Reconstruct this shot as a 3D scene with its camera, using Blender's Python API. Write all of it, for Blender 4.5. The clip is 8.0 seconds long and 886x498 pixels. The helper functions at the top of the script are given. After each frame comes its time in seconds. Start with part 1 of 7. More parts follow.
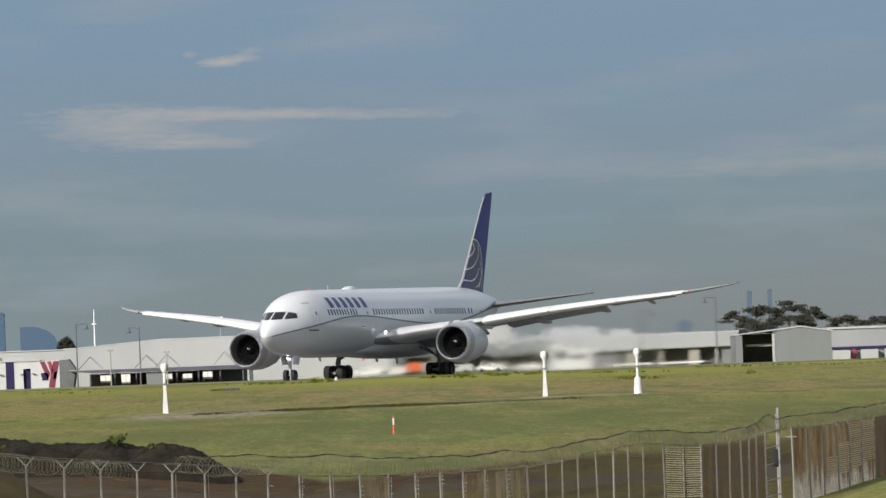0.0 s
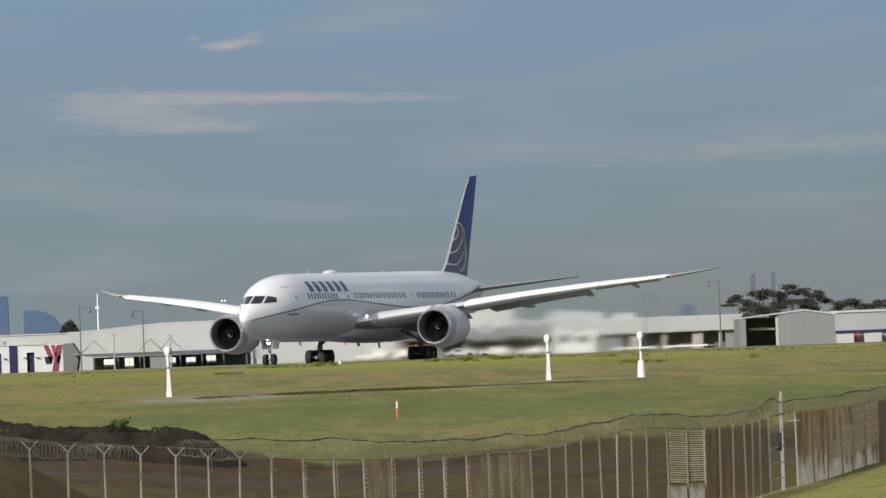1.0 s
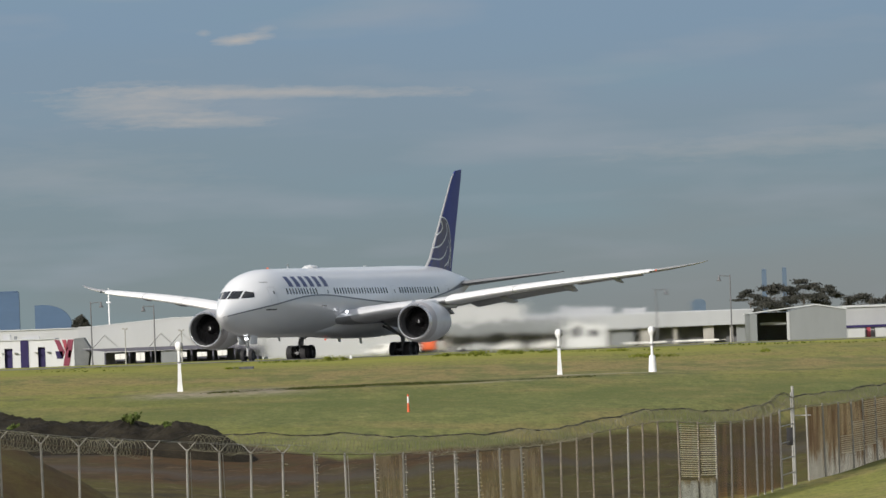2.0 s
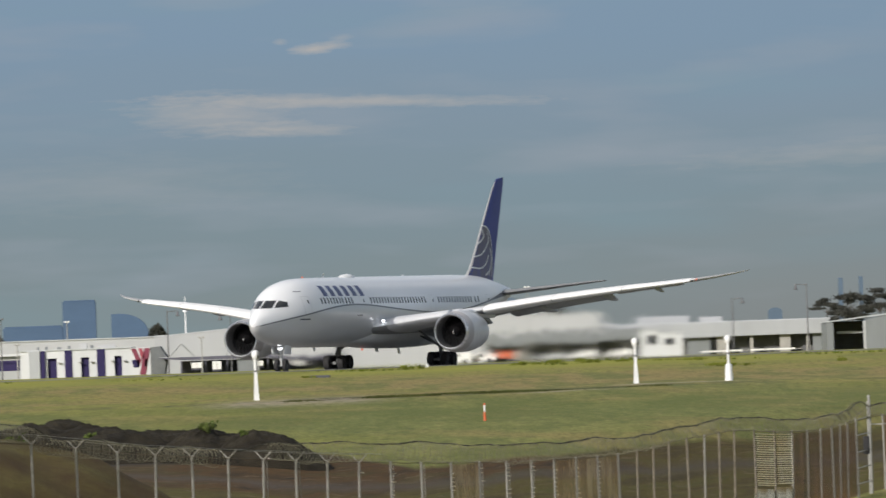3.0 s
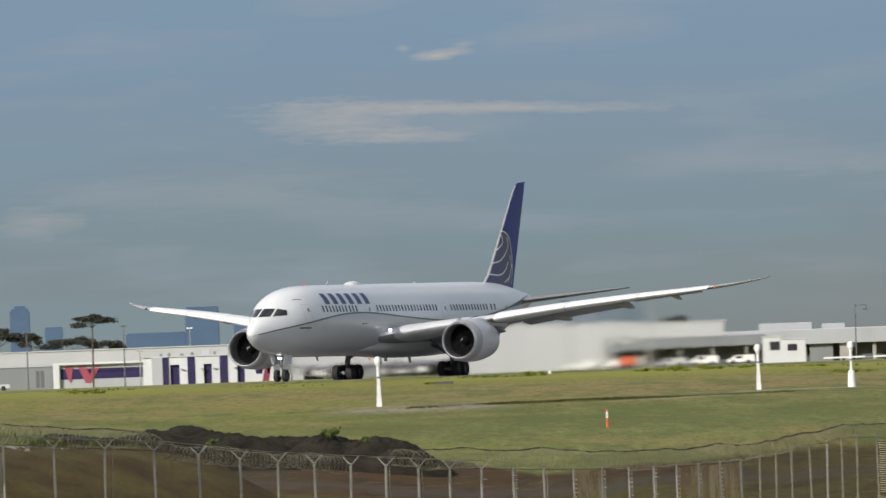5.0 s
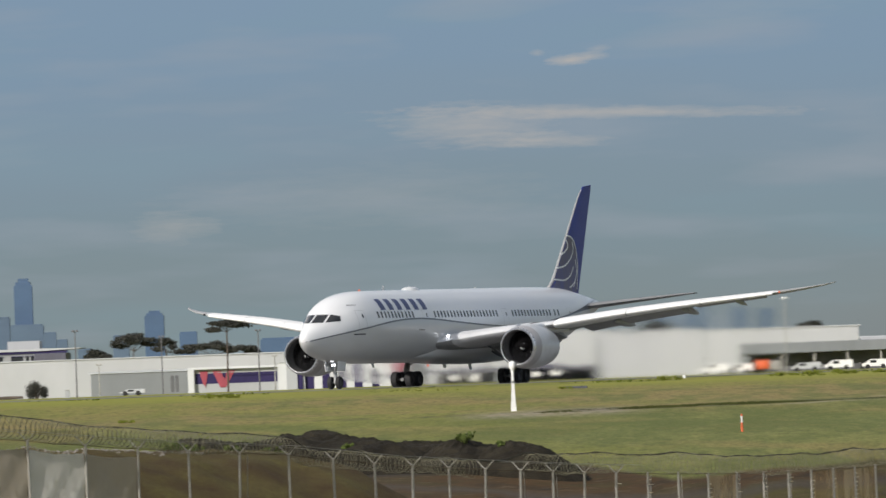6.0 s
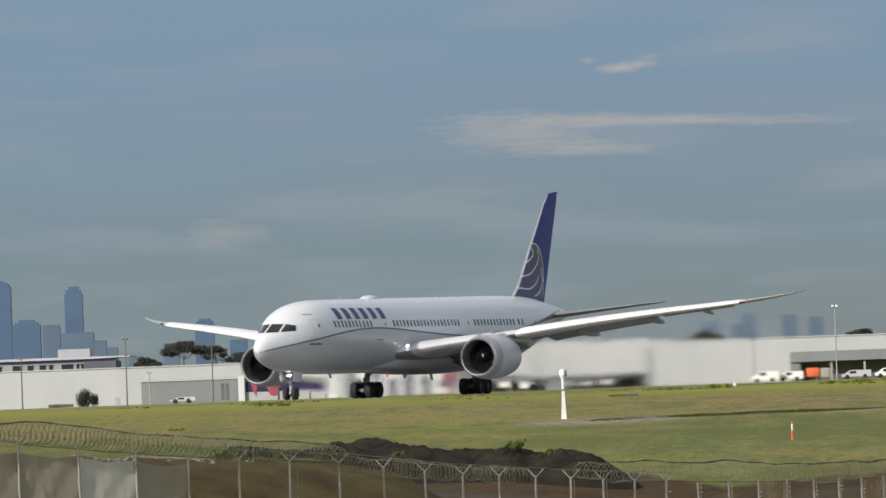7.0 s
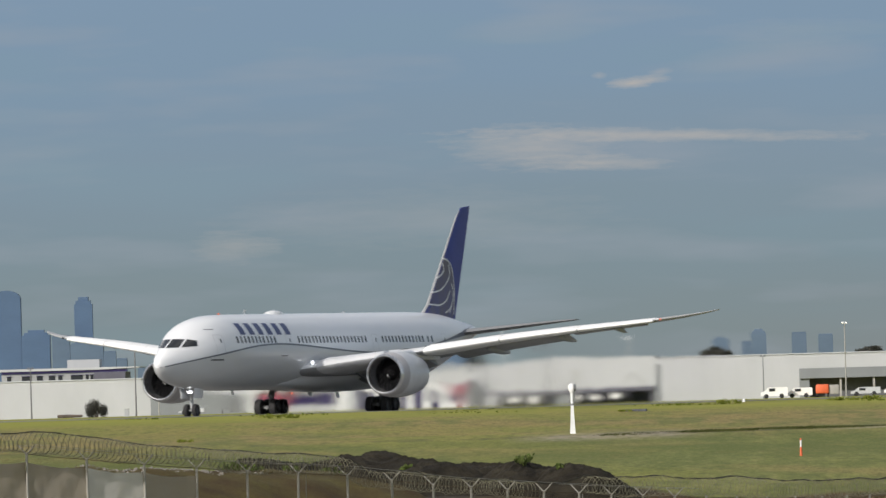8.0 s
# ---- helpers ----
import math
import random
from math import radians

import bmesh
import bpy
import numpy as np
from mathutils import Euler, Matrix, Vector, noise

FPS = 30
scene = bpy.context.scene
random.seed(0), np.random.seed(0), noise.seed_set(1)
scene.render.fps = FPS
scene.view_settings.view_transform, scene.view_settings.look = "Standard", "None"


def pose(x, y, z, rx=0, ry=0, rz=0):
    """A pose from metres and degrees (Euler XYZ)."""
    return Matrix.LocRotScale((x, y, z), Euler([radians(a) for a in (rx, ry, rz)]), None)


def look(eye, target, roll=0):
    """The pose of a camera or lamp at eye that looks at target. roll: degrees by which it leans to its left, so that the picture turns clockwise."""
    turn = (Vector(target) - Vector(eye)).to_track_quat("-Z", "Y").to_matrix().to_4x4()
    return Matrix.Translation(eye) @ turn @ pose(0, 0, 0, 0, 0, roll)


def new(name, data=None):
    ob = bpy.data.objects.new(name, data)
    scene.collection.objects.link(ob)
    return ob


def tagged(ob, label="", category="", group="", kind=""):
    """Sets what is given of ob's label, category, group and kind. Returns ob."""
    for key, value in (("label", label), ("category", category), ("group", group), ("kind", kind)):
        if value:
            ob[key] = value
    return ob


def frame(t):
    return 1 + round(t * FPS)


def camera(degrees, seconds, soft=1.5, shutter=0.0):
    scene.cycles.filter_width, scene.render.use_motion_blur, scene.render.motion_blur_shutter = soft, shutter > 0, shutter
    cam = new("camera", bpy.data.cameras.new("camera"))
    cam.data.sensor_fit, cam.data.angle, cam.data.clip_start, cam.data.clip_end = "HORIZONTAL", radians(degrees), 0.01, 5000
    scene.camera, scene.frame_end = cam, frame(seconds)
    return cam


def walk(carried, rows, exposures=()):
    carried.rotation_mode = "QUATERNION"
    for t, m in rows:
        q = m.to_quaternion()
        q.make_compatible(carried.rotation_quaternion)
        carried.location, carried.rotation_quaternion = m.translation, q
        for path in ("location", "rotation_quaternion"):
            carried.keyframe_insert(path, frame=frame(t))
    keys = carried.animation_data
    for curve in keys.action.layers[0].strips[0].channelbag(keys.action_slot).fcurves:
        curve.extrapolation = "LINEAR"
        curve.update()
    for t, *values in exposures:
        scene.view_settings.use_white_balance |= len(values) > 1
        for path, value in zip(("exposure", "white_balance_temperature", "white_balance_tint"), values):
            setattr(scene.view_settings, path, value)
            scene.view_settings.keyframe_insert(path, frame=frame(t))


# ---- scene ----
# ---- camera: long lens, standing still and panning after the aircraft ----
EYE = Vector((0.0, 0.0, 0.3))
cam = camera(5.281, 8.0, soft=1.5, shutter=0.4)


def aim(az, el, roll=-2.08):
    """Camera pose from bearing, elevation and roll in degrees."""
    a, e = radians(az), radians(el)
    way = Vector((math.sin(a) * math.cos(e), math.cos(a) * math.cos(e), math.sin(e)))
    return look(EYE, EYE + way * 100, roll)


walk(cam, [(r[0], aim(*r[1:])) for r in (
    (0.0, 0.0, 0.7287), (0.5, -0.0047, 0.6732), (1.0, -0.0244, 0.6318), (1.2, -0.034, 0.6165),
    (2.3, -0.1032, 0.6024), (2.5, -0.1281, 0.6092), (3.0, -0.5451, 0.6709), (3.5, -0.8015, 0.7139),
    (4.0, -0.879, 0.7167), (4.2, -0.895, 0.714), (5.3, -1.479, 0.747), (5.5, -1.6212, 0.7555),
    (6.0, -2.0753, 0.7905), (6.5, -2.2732, 0.8197), (7.0, -2.3733, 0.8486), (7.5, -2.4215, 0.9144, -1.92),
    (8.0, -2.4322, 0.9311, -1.60))])

# ---- light: low sun from the side behind the camera, broken grey-blue cloud ----
SUN_AZ, SUN_EL = -143.0, 24.0      # bearing from the viewing direction, elevation
sun = new("sun", bpy.data.lights.new("sun", "SUN"))
sun.data.energy, sun.data.angle, sun.data.color = 4.15, radians(0.6), (1.0, 0.945, 0.875)
_a, _e = radians(SUN_AZ), radians(SUN_EL)
sun_way = Vector((math.sin(_a) * math.cos(_e), math.cos(_a) * math.cos(_e), math.sin(_e)))
sun.matrix_world = look(sun_way * 500, (0, 0, 0))
scene.view_settings.exposure = 0.0


class Nodes:
    """Short hand for node trees."""

    def __init__(self, tree):
        self.tree = tree
        tree.nodes.clear()

    def add(self, kind, **sockets):
        n = self.tree.nodes.new(kind)
        for k, v in sockets.items():
            self.put(n, k.replace("_", " "), v)
        return n

    def put(self, n, key, v):
        s = n.inputs[int(key)] if key.isdigit() else n.inputs[key]
        if isinstance(v, bpy.types.NodeSocket):
            self.tree.links.new(v, s)
        elif isinstance(v, tuple) and len(v) == 3 and s.type == "RGBA":
            s.default_value = (*v, 1)
        else:
            s.default_value = v

    def math(self, op, a, b=0.0, clamp=False):
        n = self.tree.nodes.new("ShaderNodeMath")
        n.operation, n.use_clamp = op, clamp
        self.put(n, "0", a), self.put(n, "1", b)
        return n.outputs[0]

    def mix(self, f, a, b):
        n = self.tree.nodes.new("ShaderNodeMix")
        n.data_type = "RGBA"
        for s, v in ((n.inputs[0], f), (n.inputs[6], a), (n.inputs[7], b)):
            if isinstance(v, bpy.types.NodeSocket):
                self.tree.links.new(v, s)
            else:
                s.default_value = (*v, 1) if isinstance(v, tuple) else v
        return n.outputs[2]

    def ramp(self, f, stops):
        n = self.tree.nodes.new("ShaderNodeValToRGB")
        self.tree.links.new(f, n.inputs[0])
        el = n.color_ramp.elements
        while len(el) < len(stops):
            el.new(0.5)
        for e, (p, c) in zip(el, stops):
            e.position, e.color = p, (*c, 1) if isinstance(c, tuple) else (c, c, c, 1)
        return n.outputs[0]


def build_world():
    world = bpy.data.worlds.new("sky")
    scene.world = world
    world.use_nodes = True
    n = Nodes(world.node_tree)
    sky = n.add("ShaderNodeTexSky")
    sky.sky_type, sky.sun_disc, sky.dust_density = "NISHITA", False, 2.0
    sky.sun_elevation, sky.sun_rotation = radians(SUN_EL), radians(SUN_AZ)
    dim = n.add("ShaderNodeVectorMath")
    dim.operation = "SCALE"
    n.put(dim, "0", sky.outputs[0]), n.put(dim, "Scale", 0.09)
    way = n.add("ShaderNodeTexCoord").outputs["Generated"]
    sep = n.add("ShaderNodeSeparateXYZ", Vector=way)
    az, el = n.math("ARCTAN2", sep.outputs[0], sep.outputs[1]), sep.outputs[2]
    # streaky cloud deck: colours over elevation, softened by stretched noise
    flat = n.add("ShaderNodeCombineXYZ", X=n.math("MULTIPLY", az, 26.0), Y=n.math("MULTIPLY", el, 170.0), Z=0.0).outputs[0]
    big = n.add("ShaderNodeTexNoise", Vector=flat, Scale=0.6, Detail=3.0, Roughness=0.5).outputs["Fac"]
    bent = n.math("ADD", el, n.math("MULTIPLY", n.math("SUBTRACT", big, 0.5), 0.012))
    deck = n.ramp(n.math("MULTIPLY", bent, 18.0, True), [
        (0.0, (0.205, 0.240, 0.245)), (0.12, (0.218, 0.266, 0.279)), (0.30, (0.212, 0.282, 0.324)), (0.45, (0.219, 0.293, 0.362)),
        (0.60, (0.211, 0.301, 0.399)), (0.78, (0.213, 0.307, 0.417)), (1.0, (0.230, 0.323, 0.437))])
    patch = n.add("ShaderNodeTexNoise", Vector=n.add("ShaderNodeCombineXYZ", X=n.math("MULTIPLY", az, 55.0), Y=n.math("MULTIPLY", el, 300.0), Z=3.0).outputs[0],
                  Scale=0.7, Detail=3.0, Roughness=0.5).outputs["Fac"]
    deck = n.mix(n.ramp(patch, [(0.5, 0.0), (0.78, 0.55)]), deck, (0.31, 0.35, 0.40))
    deck = n.mix(n.ramp(big, [(0.52, 0.0), (0.75, 0.4)]), deck, (0.21, 0.325, 0.37))
    # a bank of warmer grey haze low over the hangars
    bank = n.math("MULTIPLY", n.math("DIVIDE", n.math("ADD", az, 0.012), 0.035, True), n.math("DIVIDE", n.math("SUBTRACT", 0.017, bent), 0.012, True))
    deck = n.mix(n.math("MULTIPLY", bank, 0.48), deck, (0.242, 0.250, 0.248))
    # sunlit streaks
    wob = n.math("SUBTRACT", n.add("ShaderNodeTexNoise", Vector=n.add("ShaderNodeCombineXYZ", X=n.math("MULTIPLY", az, 220.0), Y=n.math("MULTIPLY", el, 1300.0), Z=7.0).outputs[0],
                                   Scale=1.0, Detail=6.0, Roughness=0.65).outputs["Fac"], 0.5)
    for a0, e0, wa, we, amount, tilt in CLOUDS:
        da = n.math("DIVIDE", n.math("SUBTRACT", az, a0), wa)
        de = n.math("DIVIDE", n.math("SUBTRACT", n.math("SUBTRACT", el, e0), n.math("MULTIPLY", n.math("SUBTRACT", az, a0), tilt)), we)
        r = n.math("SQRT", n.math("ADD", n.math("MULTIPLY", da, da), n.math("MULTIPLY", de, de)))
        m = n.math("SUBTRACT", 1.0, n.math("ADD", r, n.math("MULTIPLY", wob, 1.6)), True)
        deck = n.mix(n.math("MULTIPLY", n.math("POWER", m, 0.8), amount, True), deck, (0.44, 0.425, 0.41))
    # over the whole dome the deck breaks up and lets blue sky through
    puff = n.add("ShaderNodeTexNoise", Vector=way, Scale=3.0, Detail=4.0, Roughness=0.55).outputs["Fac"]
    bright = n.mix(n.ramp(puff, [(0.42, 0.0), (0.62, 0.8)]), dim.outputs[0], (0.98, 0.97, 0.95))
    total = n.mix(n.ramp(el, [(0.05, 1.0), (0.28, 0.0)]), bright, deck)
    bg = n.add("ShaderNodeBackground", Color=total, Strength=1.0)
    out = n.add("ShaderNodeOutputWorld")
    n.tree.links.new(bg.outputs[0], out.inputs[0])


# bearing, elevation, half sizes (radians), amount, tilt of the lit cloud streaks
CLOUDS = (
    (-0.0223, 0.0329, 0.0029, 0.0006, 0.95, -0.02), (-0.0204, 0.0333, 0.0024, 0.0006, 0.7, 0.0), (-0.0195, 0.0340, 0.0015, 0.0005, 0.35, 0.1), (-0.0257, 0.0338, 0.0009, 0.0004, 0.4, 0.0),
    (-0.0330, 0.0266, 0.0095, 0.0026, 0.55, -0.036),
    (-0.0195, 0.0275, 0.0240, 0.0008, 0.68, -0.036), (-0.0262, 0.0248, 0.0085, 0.0009, 0.62, -0.036),
    (0.0400, 0.0205, 0.0260, 0.0016, 0.30, 0.03), (-0.0450, 0.0195, 0.0220, 0.0035, 0.15, 0.0),
    (-0.0640, 0.0170, 0.0050, 0.0018, 0.35, 0.0), (-0.0050, 0.0380, 0.0120, 0.0014, 0.12, 0.0))
build_world()


# ---- materials ----
def material(name, base, rough=0.6, metal=0.0, vary=0.15, scale=2.0, bump=0.0, second=None, stretch=(1, 1, 1), space="Object", coat=0.0, fine=12.0, gloss=0.5):
    """A surface with a large and a fine scale of variation. second: a colour for blotches."""
    m = bpy.data.materials.new(name)
    m.use_nodes = True
    n = Nodes(m.node_tree)
    at = n.add("ShaderNodeNewGeometry").outputs["Position"] if space == "World" else n.add("ShaderNodeTexCoord").outputs["Object"]
    at = n.add("ShaderNodeMapping", Vector=at, Scale=stretch).outputs[0]
    n1 = n.add("ShaderNodeTexNoise", Vector=at, Scale=scale, Detail=4.0, Roughness=0.6).outputs["Fac"]
    n2 = n.add("ShaderNodeTexNoise", Vector=at, Scale=scale * fine, Detail=3.0, Roughness=0.7).outputs["Fac"]
    dark = tuple(c * (1 - vary) for c in base)
    light = tuple(min(1, c * (1 + vary * 0.6)) for c in base)
    col = n.mix(n.ramp(n1, [(0.3, 0.0), (0.7, 1.0)]), dark, second or light)
    col = n.mix(n.ramp(n2, [(0.35, 0.0), (0.75, vary)]), col, dark)
    b = n.add("ShaderNodeBsdfPrincipled", Base_Color=col, Metallic=metal)
    r = n.math("ADD", n.math("MULTIPLY", n.math("SUBTRACT", n2, 0.5), 0.25), rough, True)
    n.put(b, "Roughness", r)
    n.put(b, "Coat Weight", coat)
    n.put(b, "Specular IOR Level", gloss)
    if bump:
        n.put(b, "Normal", n.add("ShaderNodeBump", Strength=bump, Distance=0.05, Height=n2).outputs[0])
    out = n.add("ShaderNodeOutputMaterial")
    n.tree.links.new(b.outputs[0], out.inputs[0])
    return m


def glow(name, colour, strength):
    m = bpy.data.materials.new(name)
    m.use_nodes = True
    n = Nodes(m.node_tree)
    e = n.add("ShaderNodeEmission", Color=colour, Strength=strength)
    out = n.add("ShaderNodeOutputMaterial")
    n.tree.links.new(e.outputs[0], out.inputs[0])
    return m


def fuselage_paint():
    """White upper body, grey belly; the border follows a slow curve along the body."""
    m = bpy.data.materials.new("fuselage_paint")
    m.use_nodes = True
    n = Nodes(m.node_tree)
    at = n.add("ShaderNodeTexCoord").outputs["Object"]
    sep = n.add("ShaderNodeSeparateXYZ", Vector=at)
    c = n.add("ShaderNodeFloatCurve")
    cur = c.mapping.curves[0]
    pts = [(s / 64.0, z / 10.0) for s, z in SWOOSH]
    while len(cur.points) < len(pts):
        cur.points.new(0.5, 0.5)
    for p, q in zip(cur.points, pts):
        p.location = q
    c.mapping.update()
    n.put(c, "Value", n.math("DIVIDE", n.math("MULTIPLY", sep.outputs[0], -1.0), 64.0))
    edge = n.math("MULTIPLY", n.math("SUBTRACT", n.math("MULTIPLY", c.outputs[0], 10.0), sep.outputs[2]), 30.0, True)
    grime = n.add("ShaderNodeTexNoise", Vector=n.add("ShaderNodeMapping", Vector=at, Scale=(0.25, 1, 0.8)).outputs[0], Scale=1.2, Detail=5.0).outputs["Fac"]
    white = n.mix(n.ramp(grime, [(0.3, 0.0), (0.8, 0.5)]), (0.79, 0.80, 0.82), (0.73, 0.74, 0.76))
    grey = n.mix(n.ramp(grime, [(0.3, 0.0), (0.8, 0.6)]), (0.58, 0.59, 0.60), (0.51, 0.52, 0.53))
    b = n.add("ShaderNodeBsdfPrincipled", Base_Color=n.mix(edge, white, grey), Roughness=0.32)
    n.put(b, "Coat Weight", 0.4)
    out = n.add("ShaderNodeOutputMaterial")
    n.tree.links.new(b.outputs[0], out.inputs[0])
    return m


# station aft of the nose, height of the paint border
SWOOSH = ((0.0, 3.75), (2.2, 4.15), (7.3, 4.87), (12.4, 5.41), (16.4, 5.59), (20.3, 5.53), (25.9, 5.23), (31.2, 4.97), (36.0, 4.85), (42.0, 5.0), (48.0, 5.6), (54.0, 6.3), (64.0, 7.2))

M_FUS = fuselage_paint()
M_WHITE = material("white_paint", (0.78, 0.79, 0.80), 0.35, vary=0.08, scale=0.8, coat=0.3)
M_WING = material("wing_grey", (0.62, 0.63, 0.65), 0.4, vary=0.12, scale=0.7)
# Wing grey darkened for the shade below the wing; flaps and fairings share it.
M_WING_LOW = material("wing_shaded_grey", (0.36, 0.365, 0.38), 0.5, vary=0.15, scale=0.7)
M_NAC = material("nacelle_grey", (0.60, 0.61, 0.63), 0.35, vary=0.1, scale=0.9, coat=0.2)
M_ALU = material("bare_aluminium", (0.75, 0.75, 0.76), 0.28, metal=1.0, vary=0.08, scale=3)
M_RIM = material("wheel_rim_dark", (0.09, 0.09, 0.095), 0.6, metal=0.2, vary=0.3, scale=5)
M_TRUCK = material("gear_truck_grey", (0.16, 0.165, 0.17), 0.55, metal=0.2, vary=0.25, scale=4)
M_DUCT = material("inlet_lining", (0.15, 0.15, 0.155), 0.7, vary=0.15, scale=3)
M_STEEL = material("gear_steel", (0.42, 0.43, 0.44), 0.45, metal=0.6, vary=0.2, scale=4)
M_DARK = material("duct_shade", (0.014, 0.014, 0.015), 0.85, vary=0.3, scale=3, gloss=0.1)
M_FAN = material("fan_blade", (0.007, 0.007, 0.008), 0.9, metal=0.0, vary=0.2, scale=3, gloss=0.1)
M_TYRE = material("tyre_rubber", (0.022, 0.022, 0.024), 0.8, vary=0.3, scale=6)
M_NAVY = material("navy_paint", (0.045, 0.06, 0.17), 0.4, vary=0.12, scale=1.5)
M_BLUE = material("tail_blue", (0.03, 0.045, 0.26), 0.5, vary=0.15, scale=0.6)
M_TAUPE = material("tail_taupe", (0.19, 0.165, 0.15), 0.5, vary=0.25, scale=0.8, second=(0.075, 0.085, 0.26), stretch=(1.3, 1, 0.35), fine=4)
M_LINE = material("stripe_grey_blue", (0.13, 0.14, 0.17), 0.4, vary=0.1, scale=1)
M_GLASS = material("dark_glass", (0.03, 0.032, 0.036), 0.08, vary=0.1, scale=2)
M_LAMP = glow("lamp_white", (0.95, 0.96, 1.0), 4.0)
M_RED = glow("beacon_red", (1.0, 0.3, 0.2), 0.7)
M_BAND = material("nacelle_dark_band", (0.40, 0.39, 0.40), 0.4, vary=0.1, scale=0.9)
M_TIP = material("raked_tip_grey", (0.36, 0.365, 0.375), 0.45, vary=0.1, scale=0.9)
M_SLAT = material("slat_white", (0.86, 0.86, 0.86), 0.4, vary=0.04, scale=1)
# Darker than the wing grey: the tailplane's shade is put into the colour.
M_TAILPLANE = material("tailplane_grey", (0.22, 0.225, 0.235), 0.5, vary=0.12, scale=0.7)
M_FINEDGE = material("fin_edge_grey", (0.36, 0.365, 0.38), 0.4, vary=0.1, scale=1)
M_PAX = material("window_dark", (0.05, 0.055, 0.065), 0.12, vary=0.2, scale=4)


# ---- mesh helpers ----
def part(name, bm, mat, parent=None, label="", smooth=True, m=None):
    me = bpy.data.meshes.new(name)
    bmesh.ops.recalc_face_normals(bm, faces=bm.faces)
    bm.to_mesh(me)
    bm.free()
    for q in (mat if isinstance(mat, (list, tuple)) else [mat]):
        me.materials.append(q)
    if smooth:
        for p in me.polygons:
            p.use_smooth = True
        me.set_sharp_from_angle(angle=radians(38))
    ob = new(name, me)
    if parent is not None:
        ob.parent = parent
    if m is not None:
        ob.matrix_basis = m
    if label:
        tagged(ob, label)
    return ob


def empty(name, m, label, category, group="", kind=""):
    ob = new(name)
    ob.matrix_basis = m
    return tagged(ob, label, category, group, kind)


def box(bm, x0, x1, y0, y1, z0, z1, bevel=0.0):
    r = bmesh.ops.create_cube(bm, size=1.0, matrix=Matrix.Translation(((x0 + x1) / 2, (y0 + y1) / 2, (z0 + z1) / 2)) @ Matrix.Diagonal((x1 - x0, y1 - y0, z1 - z0, 1)))
    if bevel:
        vs = set(r["verts"])
        es = [e for e in bm.edges if e.verts[0] in vs and e.verts[1] in vs]
        bmesh.ops.bevel(bm, geom=es, offset=bevel, segments=2, affect="EDGES", profile=0.5)
    return bm


def boxes(*rows, bevel=0.0):
    bm = bmesh.new()
    for r in rows:
        box(bm, *r, bevel=bevel)
    return bm


def loft(bm, rings, close=True, cap0=False, cap1=False):
    """Quads between rings of points of equal count."""
    vs = [[bm.verts.new(p) for p in ring] for ring in rings]
    for a, b in zip(vs, vs[1:]):
        k = len(a)
        for i in range(k if close else k - 1):
            j = (i + 1) % k
            bm.faces.new((a[i], a[j], b[j], b[i]))
    if cap0:
        bm.faces.new(vs[0])
    if cap1:
        bm.faces.new(vs[-1][::-1])
    return bm


def tube(bm, a, b, r0, r1=None, n=10):
    a, b = Vector(a), Vector(b)
    q = (b - a).to_track_quat("Z", "Y").to_matrix()
    r1 = r0 if r1 is None else r1
    rings = [[p + q @ Vector((r * math.cos(2 * math.pi * i / n), r * math.sin(2 * math.pi * i / n), 0)) for i in range(n)] for p, r in ((a, r0), (b, r1))]
    return loft(bm, rings, True, True, True)


def lathe(bm, profile, n=40, centre=(0, 0, 0), axis="X", cap0=False, cap1=False):
    """Turns (along, radius) pairs round an axis through centre."""
    c = Vector(centre)
    rings = []
    for u, r in profile:
        ring = []
        for i in range(n):
            a = 2 * math.pi * i / n
            k, l = r * math.cos(a), r * math.sin(a)
            ring.append(c + Vector((u, k, l) if axis == "X" else (k, u, l) if axis == "Y" else (k, l, u)))
        rings.append(ring)
    return loft(bm, rings, True, cap0, cap1)


def curve_at(table, x):
    """Smooth interpolation of rows (x, a, b, ...)."""
    xs = [r[0] for r in table]
    i = min(max(np.searchsorted(xs, x) - 1, 0), len(xs) - 2)
    p1, p2 = np.array(table[i], float), np.array(table[i + 1], float)
    p0, p3 = np.array(table[max(i - 1, 0)], float), np.array(table[min(i + 2, len(xs) - 1)], float)
    h = p2[0] - p1[0]
    t = (x - p1[0]) / h
    m1 = (p2 - p0) / max(p2[0] - p0[0], 1e-6) * h
    m2 = (p3 - p1) / max(p3[0] - p1[0], 1e-6) * h
    v = (2 * t**3 - 3 * t**2 + 1) * p1 + (t**3 - 2 * t**2 + t) * m1 + (-2 * t**3 + 3 * t**2) * p2 + (t**3 - t**2) * m2
    return v[1:]


def smooth(a, b, x):
    t = min(max((x - a) / (b - a), 0.0), 1.0)
    return t * t * (3 - 2 * t)


